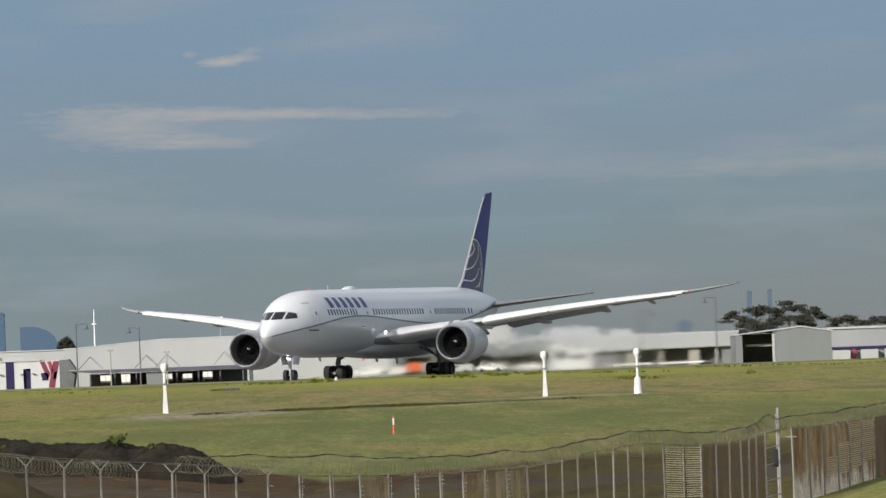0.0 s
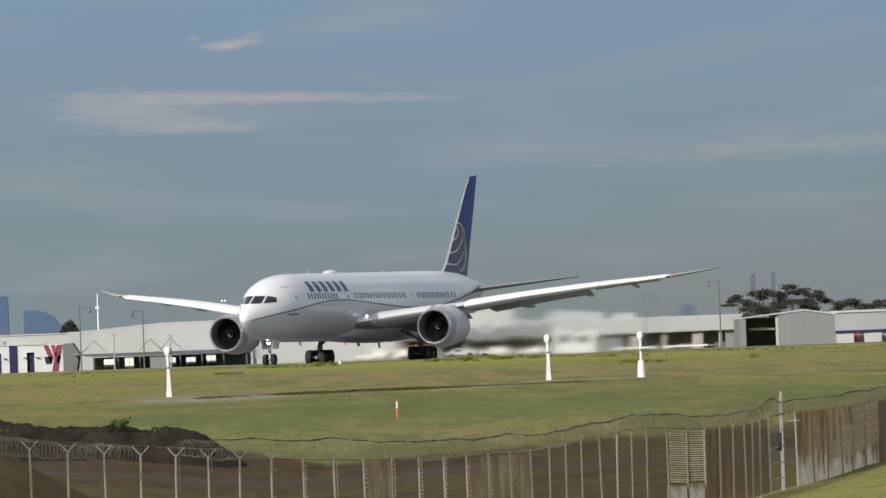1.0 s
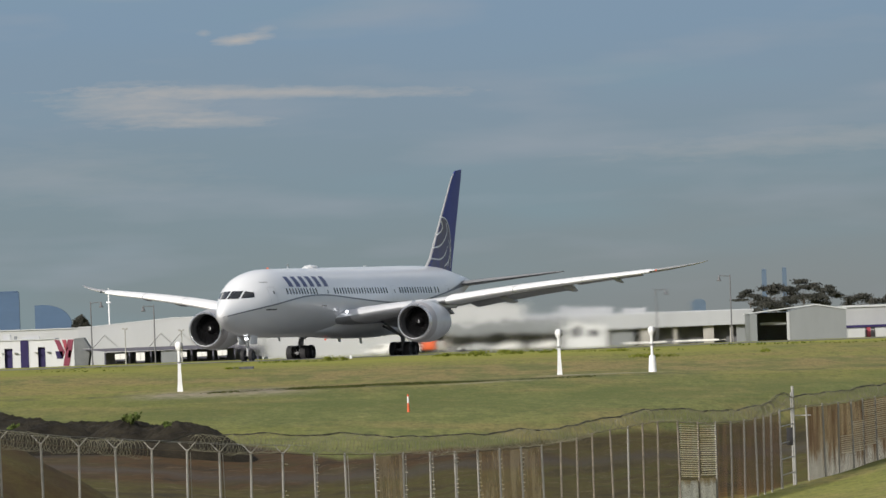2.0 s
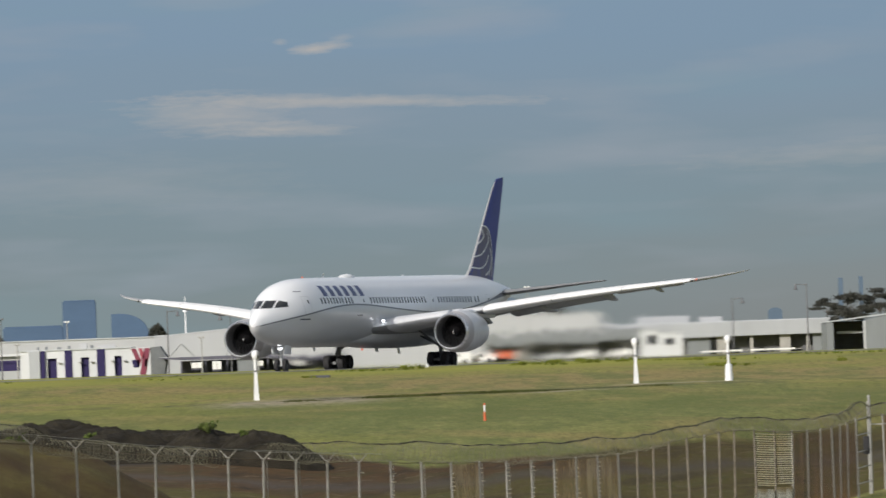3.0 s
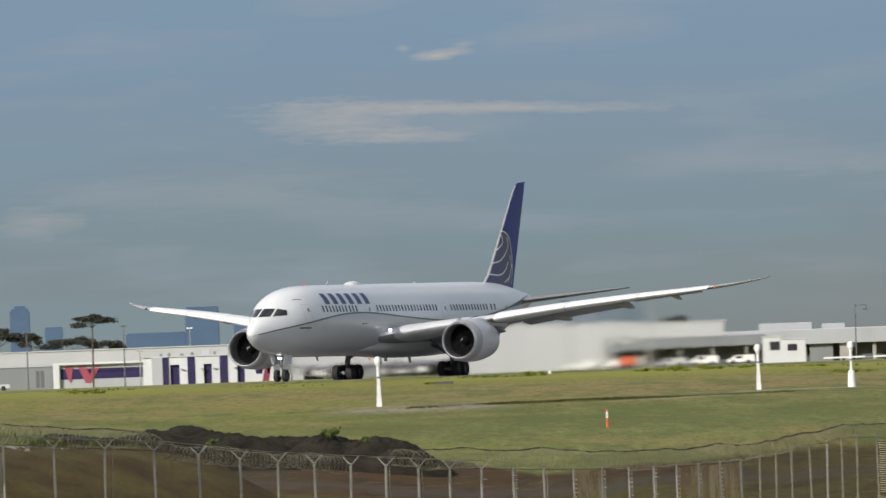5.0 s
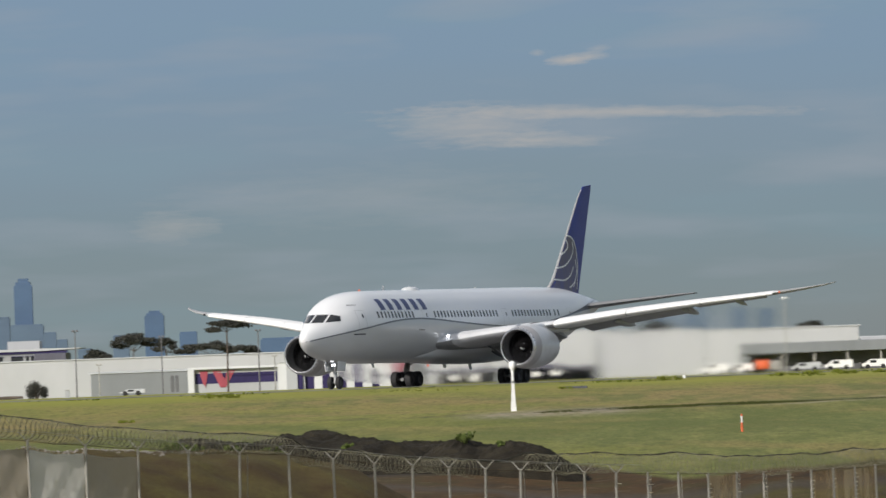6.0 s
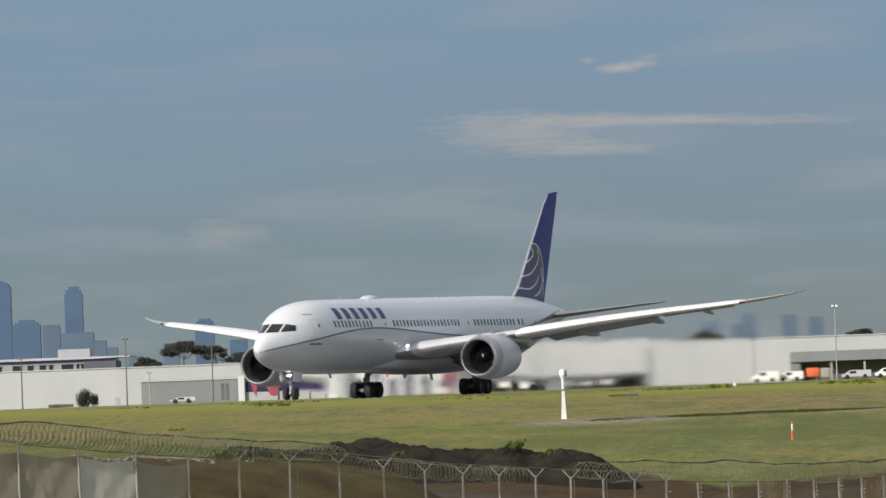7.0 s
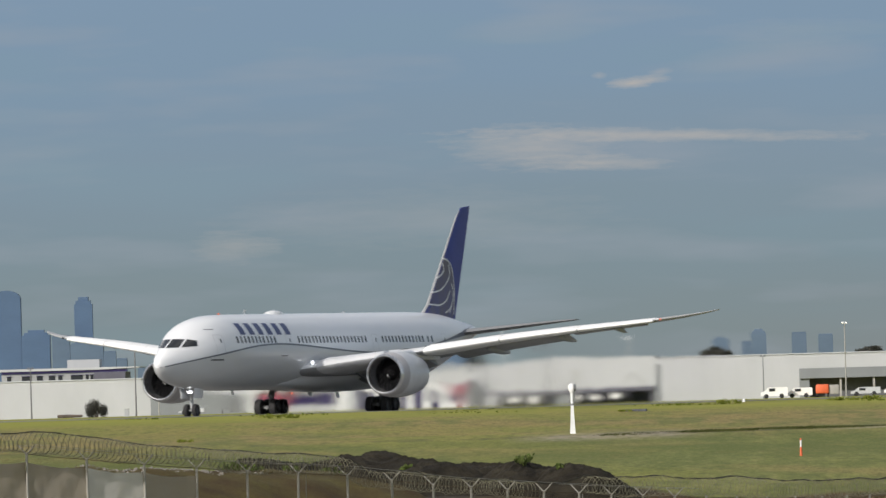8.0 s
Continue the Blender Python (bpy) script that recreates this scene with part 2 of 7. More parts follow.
# ---- the aircraft: x forward with the nose at 0, y to its left, z up from the runway ----
HULL = (  # station aft of the nose, top, bottom, half width
    (0.45, 4.12, 4.08, 0.02), (0.57, 4.38, 3.80, 0.23), (0.82, 4.65, 3.52, 0.43), (1.25, 4.94, 3.22, 0.67), (1.9, 5.30, 2.93, 0.95), (2.65, 5.71, 2.70, 1.23),
    (3.4, 6.13, 2.53, 1.51), (4.3, 6.62, 2.38, 1.84), (5.6, 7.19, 2.22, 2.25), (7.2, 7.61, 2.10, 2.62), (9.2, 7.88, 2.03, 2.80), (11.5, 7.96, 2.01, 2.885),
    (16.0, 8.01, 2.01, 2.885), (42.0, 8.17, 2.01, 2.885), (45.0, 8.19, 2.20, 2.86), (49.0, 8.18, 2.85, 2.70), (53.0, 8.05, 3.85, 2.28),
    (57.0, 7.58, 5.05, 1.55), (60.0, 7.18, 5.95, 0.86), (61.6, 6.92, 6.35, 0.42), (62.3, 6.74, 6.52, 0.12))


def hull(s):
    return curve_at(HULL, min(max(s, 0.45), 62.3))


def hull_y(s, z):
    top, bot, hw = hull(s)
    zc, hh = (top + bot) / 2, (top - bot) / 2
    q = 1 - ((z - zc) / hh) ** 2
    return hw * math.sqrt(q) if q > 0 else 0.0


def hull_s(y, z):
    """Station at which the nose surface passes through (y, z)."""
    a, b = 0.45, 12.0
    for _ in range(40):
        c = (a + b) / 2
        if hull_y(c, z) > abs(y):
            b = c
        else:
            a = c
    return b


def side_patch(bm, s0, s1, z0, z1, side, ns=2, nz=4, lean=0.0, out=0.012):
    """A patch that lies on the side of the hull. lean: metres by which the top moves aft."""
    vs = []
    for i in range(ns + 1):
        row = []
        for j in range(nz + 1):
            z = z0 + (z1 - z0) * j / nz
            s = s0 + (s1 - s0) * i / ns + lean * j / nz
            y = hull_y(s, z)
            top, bot, hw = hull(s)
            nrm = Vector((0, y / max(hw, .01) ** 2, (z - (top + bot) / 2) / ((top - bot) / 2) ** 2)).normalized()
            row.append(bm.verts.new(Vector((-s, side * (y + nrm.y * out), z + nrm.z * out))))
        vs.append(row)
    for a, b in zip(vs, vs[1:]):
        for j in range(nz):
            bm.faces.new((a[j], b[j], b[j + 1], a[j + 1]))
    return bm


def nose_patch(bm, quad, n=6, out=0.015):
    """A pane on the nose; quad: four (y, z) corners, counter-clockwise from the lower inner one."""
    a, b, c, d = [Vector(q) for q in quad]
    vs = []
    for i in range(n + 1):
        row = []
        for j in range(n + 1):
            u, v = i / n, j / n
            p = (a * (1 - u) + b * u) * (1 - v) + (d * (1 - u) + c * u) * v
            s = hull_s(p.x, p.y)
            row.append(bm.verts.new((-s + out, p.x * (1 + out / 2), p.y + out)))
        vs.append(row)
    for p, q in zip(vs, vs[1:]):
        for j in range(n):
            bm.faces.new((p[j], q[j], q[j + 1], p[j + 1]))
    return bm


def airfoil(n=14, t=0.12):
    """Unit chord section, from the trailing edge over the top to the nose and back below."""
    up, low = [], []
    for i in range(n + 1):
        x = 0.5 * (1 - math.cos(math.pi * i / n))
        y = 5 * t * (0.2969 * math.sqrt(x) - 0.126 * x - 0.3516 * x * x + 0.2843 * x**3 - 0.1036 * x**4)
        cam_ = 0.02 * (1 - (2 * x - 0.9) ** 2)
        up.append((x, y + cam_)), low.append((x, -y * 0.9 + cam_))
    return up[::-1] + low[1:-1]


WING = (  # distance from the centre line, leading edge station, chord, height of the chord's nose, thickness, twist (drop of the trailing edge)
    (0.0, 19.6, 14.2, 3.25, 0.12, 0.45), (2.9, 21.7, 11.9, 3.58, 0.115, 0.5), (6.0, 23.95, 9.7, 4.10, 0.105, 0.4), (9.9, 26.75, 7.3, 4.66, 0.105, 0.25), (15.0, 30.3, 5.75, 5.46, 0.10, 0.15),
    (20.0, 33.75, 4.45, 6.10, 0.10, 0.08), (24.0, 36.5, 3.45, 6.54, 0.095, 0.04), (26.3, 38.1, 2.8, 6.81, 0.09, 0.02), (27.6, 39.15, 2.15, 7.0, 0.09, 0.0),
    (28.8, 40.4, 1.4, 7.23, 0.085, 0.0), (29.6, 41.45, 0.75, 7.42, 0.08, 0.0), (29.95, 42.2, 0.2, 7.56, 0.08, 0.0))


def wing_row(w):
    return curve_at(WING, w)


def wing_ring(w, side, t_scale=1.0, x0=0.0, x1=1.0):
    le, ch, z, th, tw = wing_row(w)
    return [Vector((-(le + x * ch), side * w, z + y * ch * t_scale - tw * x)) for x, y in airfoil(14, th)]


def make_aircraft():
    top = empty("airliner", pose(-15.963, 833.883, -0.077, 0, -0.17, 250.25), "white twin-engine airliner with grey belly and blue tail rolling", "aircraft")
    # hull
    bm = bmesh.new()
    ss = [0.45, 0.48, 0.55, 0.64, 0.76, 0.88] + [1.0 + 0.5 * i for i in range(22)] + [12.5 + 1.5 * i for i in range(20)] + [42.5 + 1.0 * i for i in range(20)] + [62.3]
    n = 56
    rings = []
    for s in ss:
        t, b, hw = hull(s)
        rings.append([Vector((-s, hw * math.sin(2 * math.pi * i / n), (t + b) / 2 + (t - b) / 2 * math.cos(2 * math.pi * i / n))) for i in range(n)])
    part("fuselage", loft(bm, rings, True, True, True), M_FUS, top, "glossy white upper hull with a grey belly")
    fus = top.children[0]
    # belly fairing
    bm = bmesh.new()
    rows = ((16.0, 2.2, 0.3, 0.8), (20.0, 2.08, 0.7, 1.7), (24.0, 1.95, 1.15, 2.4), (28.0, 1.82, 1.5, 2.88), (32.0, 1.77, 1.6, 3.04), (34.5, 1.8, 1.4, 3.0), (37.5, 1.9, 0.9, 2.4), (39.5, 2.03, 0.4, 1.2))
    rings = []
    for k in range(43):
        s = 16.0 + 23.5 * k / 42
        b, hh, hw = curve_at(rows, s)
        rings.append([Vector((-s, hw * math.copysign(abs(math.sin(a)) ** 0.7, math.sin(a)), b + hh - hh * math.copysign(abs(math.cos(a)) ** 0.7, math.cos(a)))) for a in [2 * math.pi * i / 32 for i in range(32)]])
    part("belly_fairing", loft(bm, rings, True, True, True), M_FUS, top, "light grey wing-to-body fairing")
    # border stripe, both sides
    for side in (1, -1):
        bm = bmesh.new()
        prev = None
        for k in range(121):
            s = 0.62 + 60.2 * k / 120
            z = float(curve_at(SWOOSH, s)[0])
            w = 0.042 + 0.022 * min(1, s / 8) + 0.20 * smooth(49, 58, s)
            pts = []
            for zz in (z - w, z + w):
                y = hull_y(s, zz)
                pts.append(bm.verts.new((-s + (0.03 if s < 3 else 0), side * (y + 0.014), zz)))
            if prev:
                bm.faces.new((prev[0], pts[0], pts[1], prev[1]))
            prev = pts
        part("stripe", bm, M_LINE, top, "thin dark blue-grey stripe")
    # flight deck glazing
    for side in (1, -1):
        for quad in (((0.06, 5.38), (0.84, 5.39), (0.89, 6.04), (0.06, 6.06)), ((0.96, 5.40), (1.68, 5.48), (1.54, 5.90), (1.01, 6.04))):
            part("cockpit_window", nose_patch(bmesh.new(), [(side * y, z) for y, z in quad]), M_GLASS, top, "dark cockpit glass")
    # cabin windows: one mesh a side, set along the parallel body
    for side in (1, -1):
        stations = [9.6 + 0.66 * i for i in range(8)] + [15.0, 15.68, 16.36] + [20.8 + 0.67 * i for i in range(20)] + [36.85 + 0.66 * i for i in range(13)] + [45.85, 46.65]
        for s in stations:
            part("cabin_window", side_patch(bmesh.new(), s - 0.145, s + 0.145, 5.68, 6.2, side, out=0.016), M_PAX, top)
        # doors: a thin frame round each, with a small dark pane
        for s in (6.9, 18.9, 35.3, 49.3):
            bm = bmesh.new()
            for a in ((s - 0.55, s - 0.50, 4.15, 6.35), (s + 0.50, s + 0.55, 4.15, 6.35)):
                side_patch(bm, *a, side, 1, 8, out=0.01)
            side_patch(bm, s - 0.55, s + 0.55, 6.31, 6.35, side, 4, 1, out=0.01)
            d = part("cabin_door", bm, M_NAC, top, "cabin door outline")
            part("door_window", side_patch(bmesh.new(), s + 0.1, s + 0.28, 5.72, 6.02, side), M_PAX, d)
        # six plain bars in place of the painted name
        for i in range(6):
            s0 = 10.2 + 1.66 * i
            bm = bmesh.new()
            side_patch(bm, s0 + 0.24, s0 + 1.16, 6.33, 7.24, side, 3, 6, lean=0.06, out=0.012)
            part("name_bar", bm, M_NAVY, top, "plain navy bar of the painted name")
        # small hatches
        for s0, s1, z0, z1 in ((5.6, 7.2, 4.34, 4.44), (17.2, 18.4, 4.62, 4.70), (6.0, 7.0, 6.75, 6.79)):
            part("hatch_mark", side_patch(bmesh.new(), s0, s1, z0, z1, side, 3, 1), M_PAX, top)
    # wings
    for side in (1, -1):
        bm = bmesh.new()
        ws = [0.5, 2.0, 2.9, 4, 5, 6, 7.5, 9, 9.9, 11, 12.5, 15, 17.5, 20, 22, 24, 25.3, 26.3, 27, 27.6, 28.2, 28.8, 29.2, 29.6, 29.8, 29.95]
        rings = [wing_ring(w, side) for w in ws]
        loft(bm, rings, True, True, True)
        wing = part("wing", bm, [M_WING, M_WING_LOW], top, "swept grey wing with a raked tip, its underside coloured for shade")
        # Downward faces take the darker grey: their shade is put into the colour.
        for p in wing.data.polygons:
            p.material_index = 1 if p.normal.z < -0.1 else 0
        # drooped slats outboard of the engine, sealed edge inboard
        for w0, w1, grow, drop in ((3.6, 8.8, 0.0, 0.0), (10.7, 15.7, 0.06, 0.10), (15.75, 20.9, 0.06, 0.10), (20.95, 26.0, 0.07, 0.09)):
            bm = bmesh.new()
            rr = []
            for k in range(9):
                w = w0 + (w1 - w0) * k / 8
                le, ch, z, th, tw = wing_row(w)
                ring = []
                sec = airfoil(14, th * 1.15)
                for x, y in sec[7:22]:
                    f = max(0.0, 1 - x / 0.3)
                    ring.append(Vector((-(le - (0.012 + grow * 0.6 * f) * ch + x * ch), side * w, z + y * ch * (1 + 0.15 * (grow > 0)) - tw * x - drop * f)))
                rr.append(ring)
            loft(bm, rr, False)
            part("slat", bm, M_SLAT if grow else M_WING, wing, "bright white leading edge slat" if grow else "grey inner leading edge")
        bm = bmesh.new()
        loft(bm, [[p + Vector((0, 0, 0.006 * (1 if i <= 14 else -1))) for i, p in enumerate(wing_ring(w, side, 1.06))] for w in (26.4, 27.0, 27.6, 28.2, 28.8, 29.2, 29.6, 29.8, 29.95)], True, True, True)
        part("raked_tip", bm, M_TIP, wing, "darker grey raked wing tip")
        # flaps drooped behind the wing
        for w0, w1, drop in ((3.3, 8.8, 0.55), (10.9, 19.0, 0.42), (19.4, 24.6, 0.1)):
            bm = bmesh.new()
            rr = []
            for k in range(7):
                w = w0 + (w1 - w0) * k / 6
                le, ch, z, th, tw = wing_row(w)
                ring = []
                for x, y in airfoil(8, 0.16):
                    cx = 0.28 * ch if drop > 0.2 else 0.2 * ch
                    ring.append(Vector((-(le + ch * (0.80 if drop > 0.2 else 0.84) + x * cx), side * w, z - tw * 0.85 - 0.05 + y * cx - drop * x)))
                rr.append(ring)
            loft(bm, rr, True, True, True)
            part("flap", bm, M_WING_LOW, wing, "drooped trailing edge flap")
        for w, ln in ((7.6, 5.4), (13.6, 4.6), (18.6, 3.8), (22.6, 2.6)):
            le, ch, z, th, tw = wing_row(w)
            bm = bmesh.new()
            rr = []
            for k in range(13):
                u = k / 12
                r = 0.34 * (ln / 5) * math.sin(math.pi * min(1, 0.04 + u * 0.94)) ** 0.65 + 0.01
                cx, cz = le + ch * 0.62 + u * ln, z - tw * 0.8 - 0.26 * ln / 5 - 0.32 * u * u
                rr.append([Vector((-cx, side * w + r * 0.7 * math.cos(a), cz + r * 1.15 * math.sin(a))) for a in [2 * math.pi * i / 12 for i in range(12)]])
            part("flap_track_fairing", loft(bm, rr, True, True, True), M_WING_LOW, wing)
        # landing lamps in the wing root, wing tip lamp
        bm = bmesh.new()
        bmesh.ops.create_uvsphere(bm, u_segments=14, v_segments=8, radius=0.13, matrix=Matrix.Translation((-22.0, side * 3.35, 4.1)))
        part("landing_lamp", bm, M_LAMP, wing, "lit landing lamp")
        bm = bmesh.new()
        bmesh.ops.create_uvsphere(bm, u_segments=10, v_segments=6, radius=0.1, matrix=Matrix.Translation((-38.1, side * 26.5, 6.84)))
        part("navigation_lamp", bm, M_RED if side > 0 else M_PAX, wing)
        make_engine(top, side)
        make_main_gear(top, side)
        # tailplane
        bm = bmesh.new()
        rr = []
        for k in range(11):
            u = k / 10
            w = 0.6 + 9.2 * u
            le, ch = 54.2 + 5.2 * u + (0.5 * max(0, u - 0.9) * 10), 5.6 - 3.9 * u - (0.7 * max(0, u - 0.9) * 10)
            rr.append([Vector((-(le + x * ch), side * w, 6.25 + 0.105 * w + y * ch)) for x, y in airfoil(10, 0.1)])
        part("tailplane", loft(bm, rr, True, True, True), M_TAILPLANE, top, "grey horizontal tailplane")
    make_fin(top)
    make_nose_gear(top)
    # crown: satellite dome, antennas, beacons
    bm = bmesh.new()
    rr = []
    for k in range(15):
        u = k / 14
        r = math.sin(math.pi * (0.03 + 0.94 * u)) ** 0.45
        rr.append([Vector((-(20.7 + 2.9 * u), 0.62 * r * math.cos(a), 7.9 + 0.42 * r * max(0, math.sin(a)) - 0.1 * (math.sin(a) < 0))) for a in [2 * math.pi * i / 16 for i in range(16)]])
    part("antenna_dome", loft(bm, rr, True, True, True), M_WHITE, top, "white satellite antenna dome")
    for s, z, hgt, ln, tilt in ((16.6, 7.95, 0.42, 0.35, 0.15), (35.4, 7.95, 0.28, 0.6, 0.1), (28.5, 2.0, -0.5, 0.7, 0.2), (33.8, 1.8, -0.5, 0.6, 0.2), (14.0, 2.03, -0.35, 0.5, 0.2)):
        bm = bmesh.new()
        loft(bm, [[Vector((-s + a * ln / 2 - tilt * q, b * 0.04, z + hgt * q)) for a, b in ((1, 0), (0, 1), (-1, 0), (0, -1))] for q in (0, 1)], True, True, True)
        part("antenna", bm, M_WHITE, top)
    for s, z in ((11.9, 8.03), (25.2, 1.72)):
        bm = bmesh.new()
        lathe(bm, [(-0.10, 0.10), (0.0, 0.10), (0.05, 0.08), (0.09, 0.03)] if z > 5 else [(0.10, 0.10), (0.0, 0.10), (-0.05, 0.08), (-0.09, 0.03)], 14, (-s, 0, z), "Z", True, True)
        part("beacon", bm, M_RED, top, "red anti-collision beacon")
    return top


def make_engine(top, side):
    c = Vector((-21.35, side * 9.82, 2.97))
    eng = part("engine", lathe(bmesh.new(), [(-1.15, 1.765), (-1.7, 1.80), (-2.3, 1.81), (-3.2, 1.79), (-4.3, 1.67), (-5.4, 1.48), (-5.42, 1.42), (-4.5, 1.50), (-3.0, 1.45)], 56, c), M_NAC, top, "large turbofan nacelle in light grey")
    part("inlet_lip", lathe(bmesh.new(), [(-0.22, 1.615), (-0.12, 1.585), (-0.04, 1.535), (0.0, 1.47), (-0.03, 1.41), (-0.12, 1.37), (-0.34, 1.335)], 56, c), M_ALU, eng, "bare metal inlet lip")
    part("inlet_cowl", lathe(bmesh.new(), [(-0.22, 1.615), (-0.45, 1.665), (-0.8, 1.72), (-1.15, 1.765)], 56, c), M_BAND, eng, "darker grey inlet cowl band")
    part("inlet_duct", lathe(bmesh.new(), [(-0.34, 1.335), (-0.8, 1.36), (-1.3, 1.40), (-1.75, 1.41), (-1.76, 0.2)], 48, c), [M_DUCT, M_DARK], eng, "dark inlet duct")
    duct = eng.children[-1]
    # Deeper faces near black: the inlet's inner shade is put into the colour.
    for p in duct.data.polygons:
        p.material_index = 1 if p.center.x < c.x - 0.85 else 0
    hub = lathe(bmesh.new(), [(0.62, 0.0), (0.55, 0.1), (0.35, 0.25), (0.0, 0.42), (-0.2, 0.43)], 28)
    fan = part("fan", hub, M_FAN, top, "dark fan hub", m=Matrix.Translation(c + Vector((-1.45, 0, 0))))
    blade = part("blade", blade_mesh(), M_FAN, fan)
    for i in range(1, 18):
        bl = new("blade", blade.data)
        bl.parent = fan
        bl.matrix_basis = Matrix.Rotation(2 * math.pi * i / 18, 4, "X")
    bm = bmesh.new()
    prev = None
    for k in range(15):  # the white swirl on the spinner
        a = 0.5 + k * 0.28
        x, r = 0.56 - 0.40 * k / 14, 0.06 + 0.2 * k / 14
        pts = [bm.verts.new((x + 0.05, (r + d) * math.cos(a), (r + d) * math.sin(a))) for d in (-0.06, 0.06)]
        if prev:
            bm.faces.new((prev[0], pts[0], pts[1], prev[1]))
        prev = pts
    part("spinner_swirl", bm, M_WHITE, fan, "white spiral mark")
    FANS.append(fan)
    part("exhaust_cone", lathe(bmesh.new(), [(-4.6, 1.05), (-5.6, 0.98), (-6.6, 0.72), (-6.65, 0.55), (-7.6, 0.12), (-7.7, 0.02)], 32, c), M_STEEL, eng, "metal exhaust cone")
    # chevrons round the nozzle
    bm = bmesh.new()
    k = 18
    for i in range(k):
        a0, a1 = 2 * math.pi * i / k, 2 * math.pi * (i + 1) / k
        am = (a0 + a1) / 2
        vs = [bm.verts.new(c + Vector((x, r * math.cos(a), r * math.sin(a)))) for x, r, a in ((-5.38, 1.482, a0), (-5.38, 1.482, a1), (-5.72, 1.40, am))]
        bm.faces.new(vs)
    part("nozzle_chevrons", bm, M_NAC, eng)
    # pylon
    le, ch, z, th, tw = wing_row(9.92)
    bm = bmesh.new()
    rr = []
    for u in np.linspace(0, 1, 9):
        s = 23.3 + u * 8.8
        zt = 4.75 + 0.15 * min(1, u * 3) if s < le + 0.5 else z + 0.1 - 0.2 * u
        zb = 4.2 - 0.3 * u if s < 27 else 4.1
        hw = 0.05 + 0.28 * math.sin(math.pi * min(1, 0.1 + u * 0.85))
        rr.append([Vector((-s, side * 9.82 + hw * math.cos(a), (zt + zb) / 2 + (zt - zb) / 2 * math.sin(a))) for a in [2 * math.pi * i / 12 for i in range(12)]])
    part("pylon", loft(bm, rr, True, True, True), M_WHITE, top, "white engine pylon")
    # vortex strake on the inner side
    bm = bmesh.new()
    a = radians(62)
    d = Vector((0, -side * math.cos(a), math.sin(a)))
    pts = [c + Vector((-1.5, 0, 0)) + d * 1.86, c + Vector((-2.9, 0, 0)) + d * 2.25, c + Vector((-3.1, 0, 0)) + d * 2.2, c + Vector((-3.2, 0, 0)) + d * 1.82]
    t = Vector((0, math.sin(a), side * math.cos(a))) * 0.02
    loft(bm, [[p + t for p in pts], [p - t for p in pts]], True, True, True)
    part("strake", bm, M_NAC, eng)


def blade_mesh():
    bm = bmesh.new()
    rows = []
    for k in range(6):
        u = k / 5
        r = 0.38 + 1.0 * u
        tw = radians(30 + 32 * u)
        ch = 0.30 + 0.12 * math.sin(math.pi * u)
        ring = []
        for q in (-0.5, 0.0, 0.5):
            off = q * ch
            aa = off * math.sin(tw) / r + 0.25 * u * u
            ring.append(Vector((off * math.cos(tw) + 0.03 * math.sin(math.pi * u) - 0.02 * (q == 0), r * math.cos(aa), r * math.sin(aa))))
        rows.append(ring)
    return loft(bm, rows, False)


def wheel_mesh(r, w):
    """A tyre turned about y."""
    bm = bmesh.new()
    h = w / 2
    prof = [(-h * 0.75, r * 0.55), (-h * 0.95, r * 0.66), (-h, r * 0.80), (-h * 0.85, r * 0.94), (-h * 0.45, r * 0.995), (-h * 0.15, r), (-h * 0.12, r * 0.985), (h * 0.12, r * 0.985), (h * 0.15, r), (h * 0.45, r * 0.995), (h * 0.85, r * 0.94), (h, r * 0.80), (h * 0.95, r * 0.66), (h * 0.75, r * 0.55)]
    return lathe(bm, prof, 32, (0, 0, 0), "Y")


def rim_mesh(r, w):
    bm = bmesh.new()
    h = w / 2
    lathe(bm, [(-h * 0.55, 0.06), (-h * 0.5, r * 0.2), (-h * 0.25, r * 0.34), (-h * 0.3, r * 0.48), (-h * 0.8, r * 0.57), (h * 0.8, r * 0.57), (h * 0.3, r * 0.48), (h * 0.25, r * 0.34), (h * 0.5, r * 0.2), (h * 0.55, 0.06)], 20, (0, 0, 0), "Y", True, True)
    return bm


WHEELS, FANS = [], []


def add_wheel(top, x, y, r, w):
    wheel = part("wheel", rim_mesh(r, w), M_RIM, top, "wheel with a dark rim", m=Matrix.Translation((x, y, r)))
    part("tyre", wheel_mesh(r, w), M_TYRE, wheel, "black rubber tyre")
    WHEELS.append((wheel, r, x, y))


